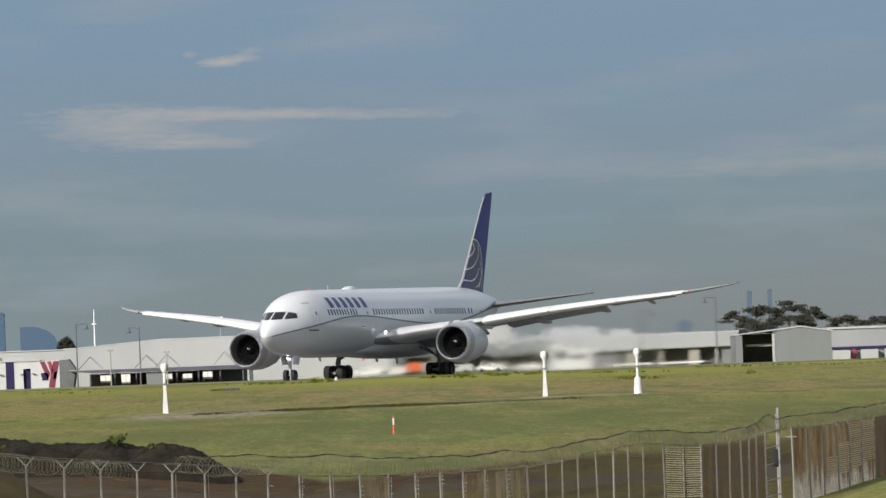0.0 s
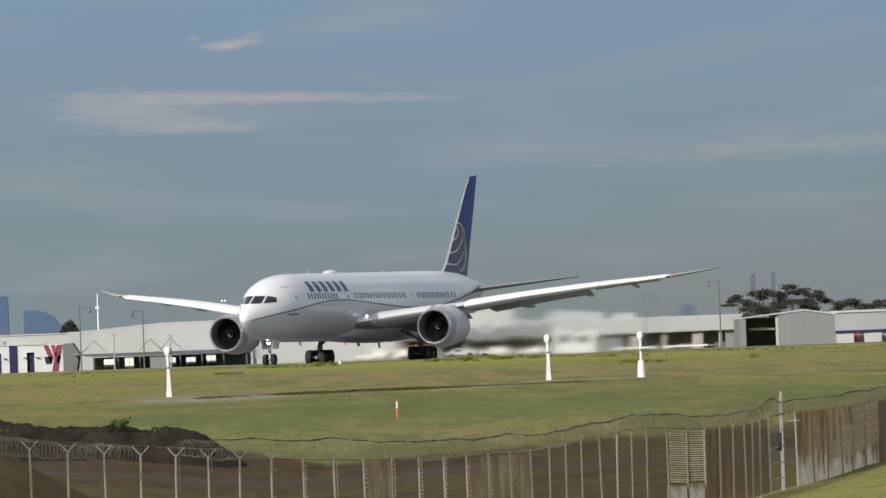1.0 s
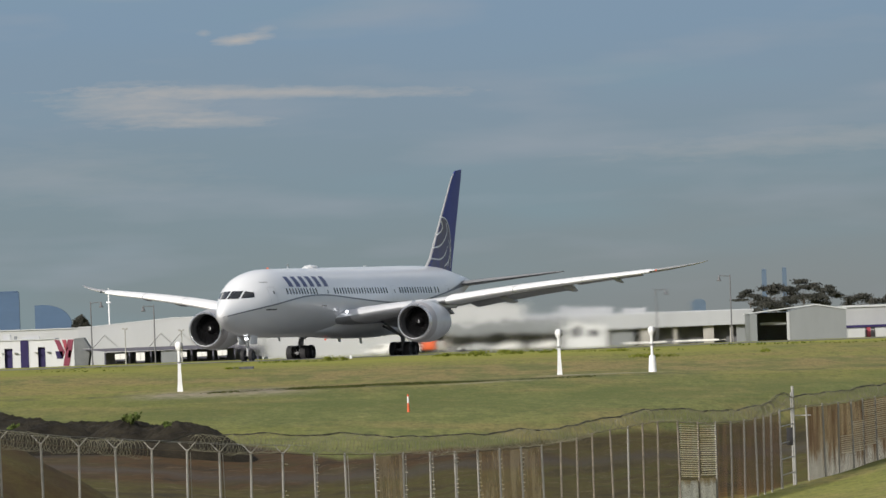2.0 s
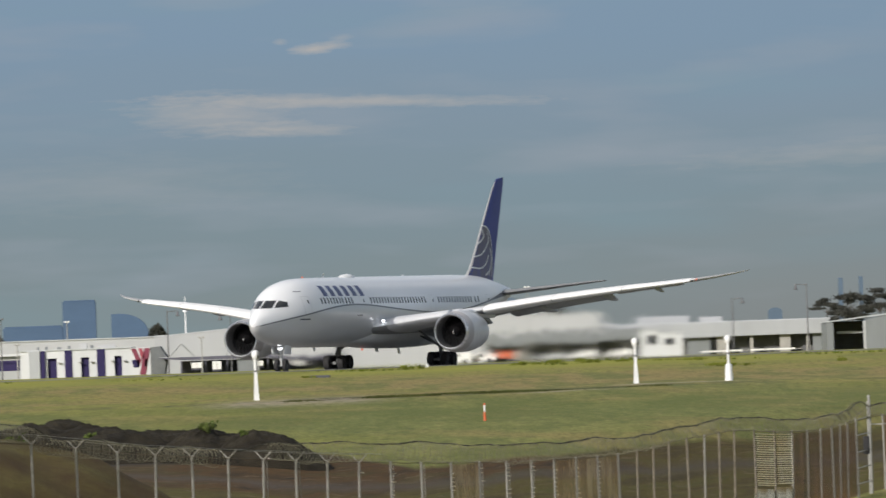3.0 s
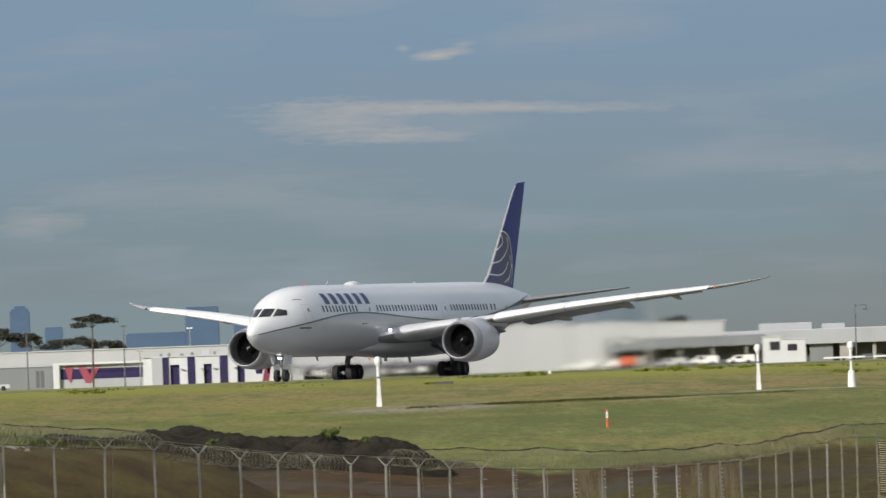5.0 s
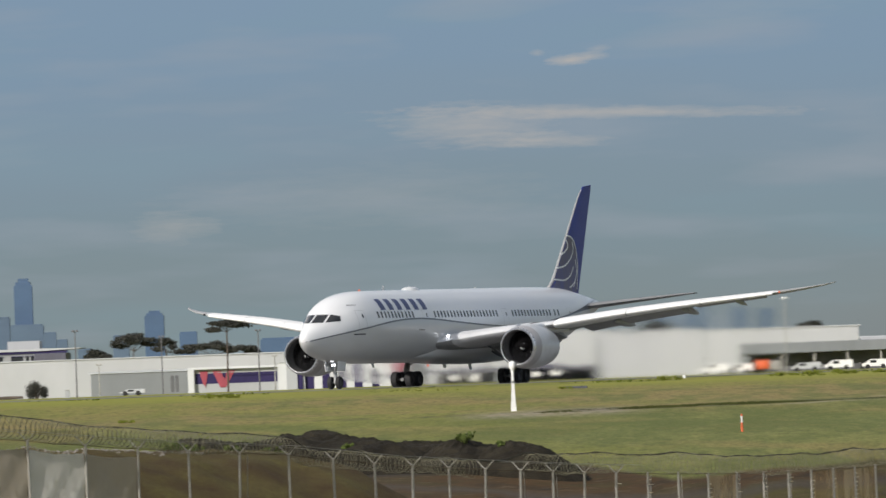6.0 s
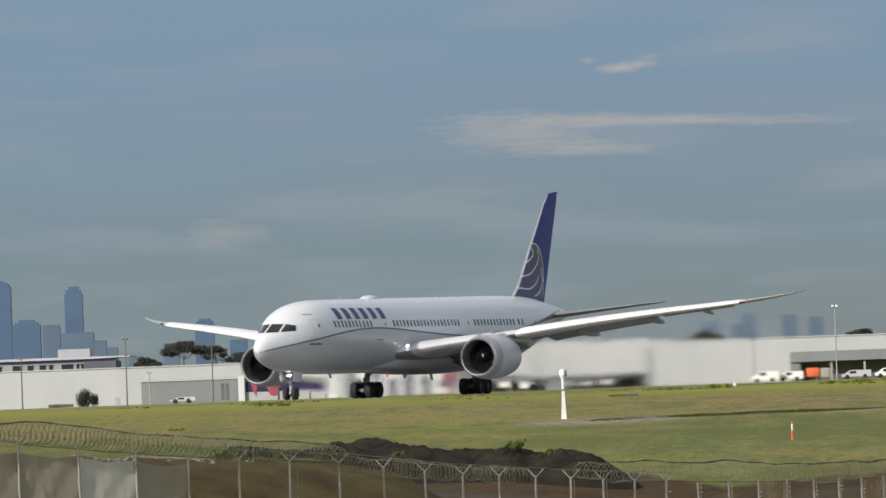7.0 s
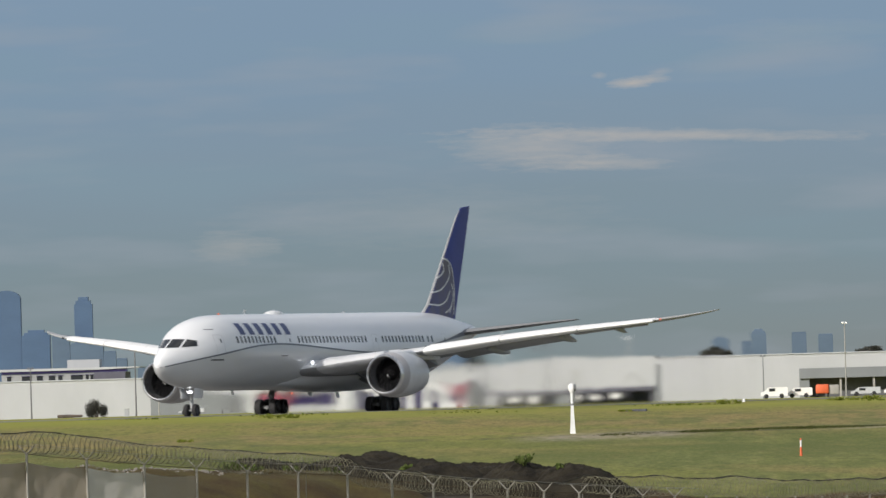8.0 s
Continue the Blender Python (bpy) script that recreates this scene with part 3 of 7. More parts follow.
def make_nose_gear(top):
    x = -6.55
    bm = bmesh.new()
    tube(bm, (x, 0, 0.5), (x - 0.12, 0, 2.5), 0.11, 0.15, 14)
    tube(bm, (x, -0.42, 0.51), (x, 0.42, 0.51), 0.07)
    tube(bm, (x + 0.1, 0, 1.2), (x + 1.25, 0, 2.4), 0.06)
    tube(bm, (x - 0.15, 0, 0.75), (x - 0.38, 0, 1.05), 0.035)
    tube(bm, (x - 0.38, 0, 1.05), (x - 0.18, 0, 1.4), 0.035)
    box(bm, x + 0.05, x + 0.25, -0.3, 0.3, 1.85, 2.05, 0.02)
    gear = part("nose_gear", bm, M_STEEL, top, "nose landing gear strut with drag brace")
    for y in (-0.37, 0.37):
        add_wheel(top, x, y, 0.51, 0.36)
        bm = bmesh.new()
        bmesh.ops.create_uvsphere(bm, u_segments=12, v_segments=8, radius=0.10, matrix=Matrix.Translation((x + 0.28, y * 0.3, 1.95)))
        part("taxi_lamp", bm, M_LAMP, gear, "lit taxi lamp")
        bm = boxes((x - 0.9, x + 0.7, -0.02, 0.02, -0.75, 0.05), bevel=0.01)
        part("gear_door", bm, M_WHITE, top, m=Matrix.Translation((0, math.copysign(0.62, y), 2.2)) @ pose(0, 0, 0, math.copysign(-8, -y), 0, 0))


def make_main_gear(top, side):
    x, y = -31.75, side * 4.9
    bm = bmesh.new()
    tube(bm, (x, y, 0.68), (x - 0.05, y - side * 0.25, 3.6), 0.19, 0.24, 16)
    tube(bm, (x - 0.95, y, 0.66), (x + 0.95, y, 0.66), 0.15, 0.15, 12)
    for dx in (-0.73, 0.73):
        tube(bm, (x + dx, y - 0.75, 0.66), (x + dx, y + 0.75, 0.66), 0.09)
    tube(bm, (x + 0.1, y - side * 0.05, 1.7), (x + 2.5, y - side * 1.3, 3.4), 0.09)
    tube(bm, (x, y - side * 0.05, 1.8), (x - 0.1, y - side * 2.6, 3.1), 0.1)
    tube(bm, (x + 0.25, y, 0.95), (x + 0.5, y, 1.5), 0.05)
    tube(bm, (x + 0.5, y, 1.5), (x + 0.2, y, 1.95), 0.05)
    gear = part("main_gear", bm, M_TRUCK, top, "four-wheel main landing gear with braces")
    for dx in (-0.73, 0.73):
        for dy in (-0.66, 0.66):
            add_wheel(top, x + dx, y + dy, 0.67, 0.58)
    bm = boxes((-1.2, 1.2, -0.03, 0.03, -1.55, 0.0), bevel=0.02)
    part("gear_door", bm, M_WING_LOW, top, "open gear door", m=Matrix.Translation((x, y + side * 0.55, 3.85)) @ pose(0, 0, 0, side * 8, 0, 0))


def fin_le(z):
    return float(curve_at(((7.2, 48.6), (8.0, 50.6), (8.6, 51.7), (9.4, 52.5), (12.0, 54.75), (15.0, 57.35), (16.2, 58.45), (16.85, 59.35)), z)[0])


def fin_te(z):
    return 57.45 + (z - 7.2) * 0.388


def fin_y(s, z):
    """Half thickness of the fin."""
    c = fin_te(z) - fin_le(z)
    x = min(max((s - fin_le(z)) / c, 0), 1)
    t = 0.085
    return 5 * t * c * (0.2969 * math.sqrt(x) - 0.126 * x - 0.3516 * x * x + 0.2843 * x**3 - 0.1036 * x**4)


def fin_patch(bm, poly_rows, side, out=0.012):
    """Rows of (station, height) points laid on the fin's side."""
    vs = [[bm.verts.new((-s, side * (fin_y(s, z) + out), z)) for s, z in row] for row in poly_rows]
    for a, b in zip(vs, vs[1:]):
        for i in range(len(a) - 1):
            bm.faces.new((a[i], a[i + 1], b[i + 1], b[i]))
    return bm


def make_fin(top):
    bm = bmesh.new()
    rr = []
    for z in [7.0, 7.6, 8.0, 8.4, 8.8, 9.4, 10.2, 11.2, 12.4, 13.6, 14.8, 15.8, 16.4, 16.7, 16.85]:
        le, c = fin_le(z), fin_te(z) - fin_le(z)
        rr.append([Vector((-(le + x * c), y * c, z + (0.16 * x if z > 16.6 else 0))) for x, y in [(x, math.copysign(abs(y0), 1 if i <= 12 else -1)) for i, (x, y0) in enumerate(sym_foil(12, 0.085))]])
    fin = part("fin", loft(bm, rr, True, True, True), M_BLUE, top, "tall swept fin painted deep blue")
    bm = bmesh.new()  # bare leading edge
    rows = []
    for z in np.linspace(7.7, 16.6, 18):
        le = fin_le(z)
        ring = []
        for q in (-0.03, -0.02, -0.01, 0.0, 0.01, 0.02, 0.03):
            c = fin_te(z) - le
            s = le + abs(q) * c
            ring.append(Vector((-(s - 0.02), math.copysign(fin_y(s, z) + 0.012, q) if q else 0.0, z)))
        rows.append(ring)
    part("fin_leading_edge", loft(bm, rows, False), M_FINEDGE, fin, "pale leading edge")
    for side in (1, -1):
        # lower field, bounded behind by a long curve
        border = ((7.9, 57.15), (8.8, 57.3), (9.9, 57.35), (10.7, 57.2), (11.66, 56.85), (12.38, 56.1), (12.65, 55.3))
        rows = []
        for z in np.linspace(7.75, 12.6, 19):
            le = fin_le(z) + 0.22
            back = max(le + 0.05, float(curve_at(border, z)[0]))
            rows.append([(le + (back - le) * k / 8, float(z)) for k in range(9)])
        part("tail_field", fin_patch(bmesh.new(), rows, side), M_TAUPE, fin, "taupe and blue field on the tail")
        # plain pale arcs
        for pts in (((57.17, 8.0), (57.32, 9.0), (57.32, 10.2), (56.85, 11.66), (56.1, 12.4), (55.2, 12.65)), ((55.1, 12.25), (55.15, 11.66), (54.6, 11.26), (53.9, 10.98)), ((56.1, 12.1), (56.27, 11.34), (55.56, 10.62), (54.29, 10.02), (52.8, 9.8)),
                    ((56.3, 9.95), (55.42, 9.17), (53.98, 8.77), (52.1, 8.84)), ((57.3, 9.73), (56.58, 8.7), (55.8, 8.3), (55.2, 8.14)), ((56.68, 10.54), (57.08, 9.57), (56.67, 8.7), (56.2, 8.15))):
            bm = bmesh.new()
            rows = [(i, *p) for i, p in enumerate(pts)]
            line = [Vector(curve_at(rows, (len(pts) - 1) * k / 20)) for k in range(21)]
            inn, outr = [], []
            for k, p in enumerate(line):
                d = (line[min(k + 1, 20)] - line[max(k - 1, 0)]).normalized()
                q = Vector((-d.y, d.x)) * 0.065
                inn.append(tuple(p + q)), outr.append(tuple(p - q))
            fin_patch(bm, [inn, outr], side, 0.03)
            part("tail_arc", bm, M_WHITE, fin, "pale painted arc")


def sym_foil(n, t):
    out = []
    for i in range(n + 1):
        x = 0.5 * (1 - math.cos(math.pi * i / n))
        out.append((x, 5 * t * (0.2969 * math.sqrt(x) - 0.126 * x - 0.3516 * x * x + 0.2843 * x**3 - 0.1036 * x**4)))
    return out[::-1] + out[1:-1]


# rows of the take-off run: seconds, x, y, z of the nose's foot, heading
RUN = ((0.0, -15.963, 833.883, -0.077, 250.25), (0.5, -16.877, 831.343, -0.075, 250.17), (1.0, -17.976, 828.429, -0.070, 250.02), (2.5, -22.390, 817.373, -0.056, 249.49),
       (3.0, -24.227, 812.872, -0.049, 249.31), (3.5, -26.306, 807.765, -0.039, 249.09), (4.0, -28.628, 802.040, -0.026, 248.86), (5.5, -36.777, 782.303, 0.018, 248.35),
       (6.0, -39.896, 774.834, 0.023, 248.19), (6.5, -43.178, 766.731, 0.033, 248.16), (7.0, -46.641, 758.053, 0.060, 248.22), (7.5, -50.294, 748.838, 0.035, 248.33),
       (8.0, -53.970, 739.336, -0.07, 248.51))
airliner = make_aircraft()


def hot_air():
    """Clear air, thinner than the cold air round it, so that it blurs what lies behind."""
    m = bpy.data.materials.new("hot_exhaust_air")
    m.use_nodes = True
    n = Nodes(m.node_tree)
    along = n.add("ShaderNodeSeparateXYZ", Vector=n.add("ShaderNodeTexCoord").outputs["Generated"]).outputs[0]
    r = n.add("ShaderNodeBsdfRefraction", Color=(1.0, 1.0, 1.0), Roughness=n.ramp(along, [(0.0, 0.09), (0.2, 0.13), (0.4, 0.19), (0.6, 0.24)]), IOR=1.003)
    out = n.add("ShaderNodeOutputMaterial")
    n.tree.links.new(r.outputs[0], out.inputs[0])
    return m


def make_haze():
    """The shimmering jet blast behind each engine: a tall, thin, uneven body of hot air."""
    ob = empty("exhaust_haze", pose(-15.963, 833.883, -0.077, 0, -0.17, 250.25), "clear shimmering heat haze trailing behind the engines", "heat haze")
    hot = hot_air()
    for side in (1, -1):
        bm = bmesh.new()
        grids = []
        nu, nv = 110, 30
        for face in (1, -1):
            grid = []
            for i in range(nu + 1):
                u = i / nu
                x = -28.5 - 70.0 * u
                up, down = 1.6 + 2.7 * u ** 0.6, min(2.1 + 4.0 * u, 2.75)
                fade = smooth(0, 0.08, u) * (1 - 0.8 * smooth(0.36, 0.62, u)) * (1 - smooth(0.7, 1.0, u))
                row = []
                for j in range(nv + 1):
                    v = 2 * j / nv - 1
                    z = 2.95 + (up if v > 0 else down) * v
                    wave = 1 + 0.5 * noise.noise(Vector((x * 0.25, z * 0.5, side * 7.0))) + 0.25 * noise.noise(Vector((x * 0.8, z * 1.3, side * 3.0)))
                    b = 0.004 + 0.075 * (1 - v * v) ** 2 * fade * wave
                    row.append(bm.verts.new((x, side * 9.82 + face * b, z)))
                grid.append(row)
            grids.append(grid)
        for grid in grids:
            for p, q in zip(grid, grid[1:]):
                for j in range(nv):
                    bm.faces.new((p[j], q[j], q[j + 1], p[j + 1]))
        a, b = grids
        for i in range(nu):
            for j in (0, nv):
                bm.faces.new((a[i][j], a[i + 1][j], b[i + 1][j], b[i][j]))
        for j in range(nv):
            for i in (0, nu):
                bm.faces.new((a[i][j], a[i][j + 1], b[i][j + 1], b[i][j]))
        part("plume", bm, hot, ob)
    return ob


exhaust_haze = make_haze()


def motions():
    for thing in (airliner, exhaust_haze):
        walk(thing, [(t, pose(x, y, z, 0, -0.17, h)) for t, x, y, z, h in RUN])

    def run_at(t):
        """Metres rolled since the start."""
        ts = [r[0] for r in RUN]
        d = [0.0]
        for a, b in zip(RUN, RUN[1:]):
            d.append(d[-1] + math.hypot(b[1] - a[1], b[2] - a[2]))
        return float(curve_at(list(zip(ts, d)), t)[0])

    steps = [i / FPS for i in range(8 * FPS + 1)]
    for wheel, r, x, y in WHEELS:
        walk(wheel, [(t, Matrix.Translation((x, y, r)) @ Matrix.Rotation(run_at(t) / r, 4, "Y")) for t in steps])
    for fan in FANS:
        c = fan.matrix_basis.translation.copy()
        walk(fan, [(t, Matrix.Translation(c) @ Matrix.Rotation(-radians(55) * i, 4, "X")) for i, t in enumerate(steps)])


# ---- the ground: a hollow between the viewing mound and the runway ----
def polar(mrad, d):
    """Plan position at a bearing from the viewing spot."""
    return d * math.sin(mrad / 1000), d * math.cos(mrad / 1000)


PROFILE = ((0.0, -3.95), (480.0, -3.95), (500.0, -3.5), (530.0, -2.9), (575.0, -1.85), (592.0, -1.62), (606.0, -1.5), (650.0, -0.75), (690.0, -0.2), (712.0, -0.07), (735.0, -0.06), (780.0, -0.06), (6000.0, -0.06))
FENCE = (  # post number, x, y, height of the post's top
    (0, -32.34, 373.60, -1.15), (2, -28.07, 377.77, -1.70), (4, -24.31, 382.44, -2.10), (6, -20.57, 387.13, -2.43), (8, -17.33, 392.18, -2.93), (10, -14.49, 397.46, -3.26),
    (12, -11.68, 402.77, -3.53), (14, -9.13, 408.20, -3.77), (17, -5.25, 416.32, -4.05), (20, -1.58, 424.54, -4.22), (23, 1.52, 432.99, -4.26), (26, 4.37, 441.53, -4.16),
    (28, 5.91, 447.34, -3.84), (30, 7.68, 453.07, -3.63), (32, 9.21, 458.86, -3.49), (34, 11.26, 464.50, -3.66), (36, 13.01, 470.24, -3.72), (38, 14.38, 476.08, -3.64),
    (41, 15.89, 484.95, -3.45), (43, 17.45, 490.75, -3.22), (45, 19.32, 496.45, -3.15), (48, 21.60, 505.16, -2.98), (56, 28.5, 527.5, -2.3))


FX, FY, FZ = [r[1] for r in FENCE], [r[2] for r in FENCE], [r[3] for r in FENCE]


def ground_z(x, y):
    v = y - 1.25 * x
    far = float(np.interp(v, [r[0] for r in PROFILE], [r[1] for r in PROFILE]))
    foot = float(np.interp(x, FX, FZ)) - 2.55 - 1.35 * smooth(0, 11, x) + 0.65 * smooth(16, 24, x)
    yf = float(np.interp(x, FX, FY))
    near = float(np.interp(y, (-200, 0, 60, 200, 300), (-1.6, -1.5, -2.3, -4.8, -6.6)))
    front = near + (foot - near) * smooth(230, yf - 20, y)
    z = front + (far - front) * smooth(yf + 4, yf + 62, y)
    rough = smooth(150, 300, y) * (1 - smooth(705, 745, v)) + 0.3 * smooth(690, 705, v) * (1 - smooth(735, 745, v))
    if y < 1000 and rough:
        z += 0.10 * rough * (noise.noise(Vector((x * 0.06, y * 0.03, 0))) + 0.5 * noise.noise(Vector((x * 0.25, y * 0.12, 4))))
    return z


def grass_material():
    m = bpy.data.materials.new("grass_field")
    m.use_nodes = True
    n = Nodes(m.node_tree)
    at = n.add("ShaderNodeNewGeometry").outputs["Position"]
    def noise_at(sx, sy, detail=4.0, rough=0.6, seed=0.0):
        m_ = n.add("ShaderNodeMapping", Vector=at, Scale=(sx, sy, 0.1), Location=(seed, seed, 0.0)).outputs[0]
        return n.add("ShaderNodeTexNoise", Vector=m_, Scale=1.0, Detail=detail, Roughness=rough).outputs["Fac"]

    n0 = noise_at(0.035, 0.02, 3.0, 0.5, 5.0)
    n1 = noise_at(0.10, 0.05, 5.0, 0.6)
    n2 = noise_at(0.32, 0.07, 5.0, 0.6, 9.0)
    n3 = noise_at(1.6, 0.28, 4.0, 0.7, 3.0)
    n4 = noise_at(5.0, 0.7, 2.0, 0.6, 13.0)
    sep = n.add("ShaderNodeSeparateXYZ", Vector=at)
    v = n.math("SUBTRACT", sep.outputs[1], n.math("MULTIPLY", sep.outputs[0], 1.25))
    shift = n.math("MULTIPLY", n.math("SUBTRACT", n1, 0.5), 50.0)
    # mown green below, straw in the middle, yellow-green along the crest
    band = n.ramp(n.math("DIVIDE", n.math("ADD", n.math("SUBTRACT", v, 440.0), shift), 300.0, True), [
        (0.0, (0.190, 0.200, 0.043)), (0.2, (0.186, 0.196, 0.041)), (0.31, (0.136, 0.162, 0.031)), (0.40, (0.178, 0.190, 0.037)), (0.47, (0.205, 0.192, 0.045)), (0.54, (0.262, 0.196, 0.070)), (0.72, (0.262, 0.198, 0.066)), (0.84, (0.230, 0.205, 0.036)), (0.92, (0.270, 0.260, 0.026)), (1.0, (0.236, 0.225, 0.030))])
    col = n.mix(n.ramp(n2, [(0.45, 0.0), (0.55, 0.8)]), band, (0.105, 0.130, 0.018))
    col = n.mix(n.ramp(n0, [(0.48, 0.0), (0.56, 0.6)]), col, (0.235, 0.235, 0.026))
    col = n.mix(n.ramp(n1, [(0.50, 0.0), (0.60, 0.55)]), col, (0.285, 0.207, 0.066))
    col = n.mix(n.ramp(n3, [(0.54, 0.0), (0.68, 0.45)]), col, (0.33, 0.28, 0.10))
    col = n.mix(n.ramp(n3, [(0.34, 0.7), (0.47, 0.0)]), col, (0.064, 0.074, 0.012))
    col = n.mix(n.ramp(n4, [(0.35, 0.42), (0.6, 0.0)]), col, (0.090, 0.098, 0.022))
    # brighter growth along the crest, deeper green in the damp ground behind the mounds
    crest = n.math("MULTIPLY", n.ramp(n.math("DIVIDE", n.math("SUBTRACT", v, 640.0), 100.0, True), [(0.25, 0.0), (0.5, 1.0)]), n.ramp(n0, [(0.36, 0.1), (0.5, 0.9)]))
    col = n.mix(crest, col, (0.255, 0.262, 0.024))
    damp = n.math("SUBTRACT", 1.0, n.math("DIVIDE", n.math("ABSOLUTE", n.math("SUBTRACT", n.math("ADD", v, shift), 548.0)), 34.0), True)
    col = n.mix(n.math("MULTIPLY", damp, n.ramp(n2, [(0.38, 0.3), (0.52, 0.9)])), col, (0.088, 0.112, 0.014))
    # the ditch's shade, put into the colour as a dark line beside the track of the light poles, and the pale track
    # itself
    line = n.math("ADD", v, n.math("MULTIPLY", n.math("SUBTRACT", n1, 0.5), 9.0))
    line = n.math("ADD", line, n.math("MULTIPLY", n.math("SUBTRACT", n3, 0.5), 5.0))

    def stretch_of(x0, x1, soft):
        """1 between two bearings along the track, falling off outside them."""
        return n.math("MULTIPLY", n.math("DIVIDE", n.math("SUBTRACT", sep.outputs[0], x0), soft, True), n.math("DIVIDE", n.math("SUBTRACT", x1, sep.outputs[0]), soft, True))

    def strip(at_v, half):
        return n.math("SUBTRACT", 1.0, n.math("DIVIDE", n.math("ABSOLUTE", n.math("SUBTRACT", line, at_v)), half), True)

    ditch_shade = n.math("POWER", strip(585.5, 5.0), 0.6)
    where = n.math("MAXIMUM", stretch_of(-14.5, 7.5, 2.0), n.math("MULTIPLY", stretch_of(-60.0, 40.0, 8.0), n.ramp(n2, [(0.46, 0.0), (0.56, 0.55)])))
    col = n.mix(n.math("MULTIPLY", ditch_shade, n.math("MULTIPLY", where, n.ramp(n2, [(0.36, 0.55), (0.5, 1.0)]))), col, (0.046, 0.050, 0.018))
    pale = n.math("MAXIMUM", n.math("MULTIPLY", strip(594.0, 5.0), stretch_of(4.0, 13.5, 2.0)), n.math("MULTIPLY", strip(582.0, 14.0), stretch_of(-20.5, -8.0, 3.0)))
    pale = n.math("MAXIMUM", pale, n.math("MULTIPLY", strip(579.0, 2.2), stretch_of(-3.0, 6.0, 3.0)))
    col = n.mix(n.math("MULTIPLY", pale, n.ramp(n3, [(0.35, 0.35), (0.6, 0.95)])), col, (0.33, 0.275, 0.215))
    col = n.mix(n.ramp(n4, [(0.3, 0.02), (0.7, 0.15)]), col, (0.31, 0.28, 0.15))   # dry thatch between the blades
    # bare earth behind the fence, wider where the soil was dumped
    xs_ = n.math("ADD", sep.outputs[0], 9.0)
    g = n.math("SUBTRACT", n.math("SUBTRACT", sep.outputs[1], 408.0), n.math("MAXIMUM", n.math("MULTIPLY", xs_, 3.15), n.math("MULTIPLY", xs_, 1.5)))
    g = n.math("ADD", n.math("DIVIDE", g, 80.0), n.math("MULTIPLY", n.math("SUBTRACT", n2, 0.5), 0.12))
    wide = n.math("MINIMUM", n.math("MULTIPLY", n.math("MAXIMUM", n.math("SUBTRACT", -6.0, sep.outputs[0]), 0.0), 0.052), 0.62)
    wide = n.math("ADD", wide, n.math("MULTIPLY", n.math("MAXIMUM", n.math("SUBTRACT", sep.outputs[0], 12.0), 0.0), 0.006))
    edge = n.math("ADD", wide, 0.50)
    bare = n.math("MULTIPLY", n.math("MULTIPLY", n.math("SUBTRACT", edge, g), 30.0, True), n.math("MULTIPLY", g, 30.0, True))
    across = n.math("MULTIPLY", g, 80.0)
    n5 = n.add("ShaderNodeTexNoise", Vector=n.add("ShaderNodeCombineXYZ", X=n.math("MULTIPLY", sep.outputs[0], 0.20), Y=n.math("MULTIPLY", across, 0.26), Z=2.0).outputs[0], Scale=1.0, Detail=4.0, Roughness=0.6).outputs["Fac"]
    n6 = n.add("ShaderNodeTexNoise", Vector=n.add("ShaderNodeCombineXYZ", X=n.math("MULTIPLY", sep.outputs[0], 0.8), Y=n.math("MULTIPLY", across, 1.0), Z=8.0).outputs[0], Scale=1.0, Detail=3.0, Roughness=0.6).outputs["Fac"]
    red = n.ramp(n5, [(0.30, (0.016, 0.010, 0.004)), (0.42, (0.048, 0.026, 0.006)), (0.50, (0.082, 0.040, 0.008)), (0.58, (0.050, 0.036, 0.007)), (0.70, (0.090, 0.062, 0.018))])
    olive = n.ramp(n5, [(0.30, (0.035, 0.028, 0.006)), (0.45, (0.068, 0.056, 0.009)), (0.55, (0.095, 0.086, 0.011)), (0.70, (0.055, 0.062, 0.012))])
    # trodden red earth above the service track, rank olive grass below it and further along
    low = n.math("MULTIPLY", n.math("SUBTRACT", n.math("ADD", 0.36, n.math("MULTIPLY", n.math("SUBTRACT", n1, 0.5), 0.25)), g), 22.0, True)
    along = n.math("MULTIPLY", n.math("SUBTRACT", sep.outputs[0], 2.0), 0.25, True)
    soil = n.mix(n.math("MAXIMUM", n.math("MULTIPLY", low, 0.8), n.math("MULTIPLY", along, 0.7)), red, olive)
    soil = n.mix(n.ramp(n6, [(0.56, 0.0), (0.68, 0.6)]), soil, (0.17, 0.125, 0.07))
    soil = n.mix(n.ramp(n6, [(0.28, 0.6), (0.42, 0.0)]), soil, (0.028, 0.020, 0.010))
    bend = n.math("ADD", 0.335, n.math("MULTIPLY", n.math("MAXIMUM", n.math("SUBTRACT", -3.0, sep.outputs[0]), 0.0), 0.009))
    road = n.math("SUBTRACT", 1.0, n.math("DIVIDE", n.math("ABSOLUTE", n.math("SUBTRACT", g, bend)), 0.05), True)
    soil = n.mix(n.math("MULTIPLY", road, 0.8, True), soil, (0.075, 0.062, 0.050))
    # black dumped soil round the mounds, with their shadow put into the colour
    dump_shade = n.math("MULTIPLY", n.math("MULTIPLY", n.math("SUBTRACT", g, 0.60), 12.0, True), n.math("MULTIPLY", n.math("SUBTRACT", -9.0, sep.outputs[0]), 0.4, True))
    soil = n.mix(dump_shade, soil, (0.026, 0.021, 0.015))
    col = n.mix(bare, col, soil)
    b = n.add("ShaderNodeBsdfPrincipled", Base_Color=col, Roughness=0.9)
    n.put(b, "Specular IOR Level", 0.24)
    n.put(b, "Normal", n.add("ShaderNodeBump", Strength=0.4, Distance=0.15, Height=n3).outputs[0])
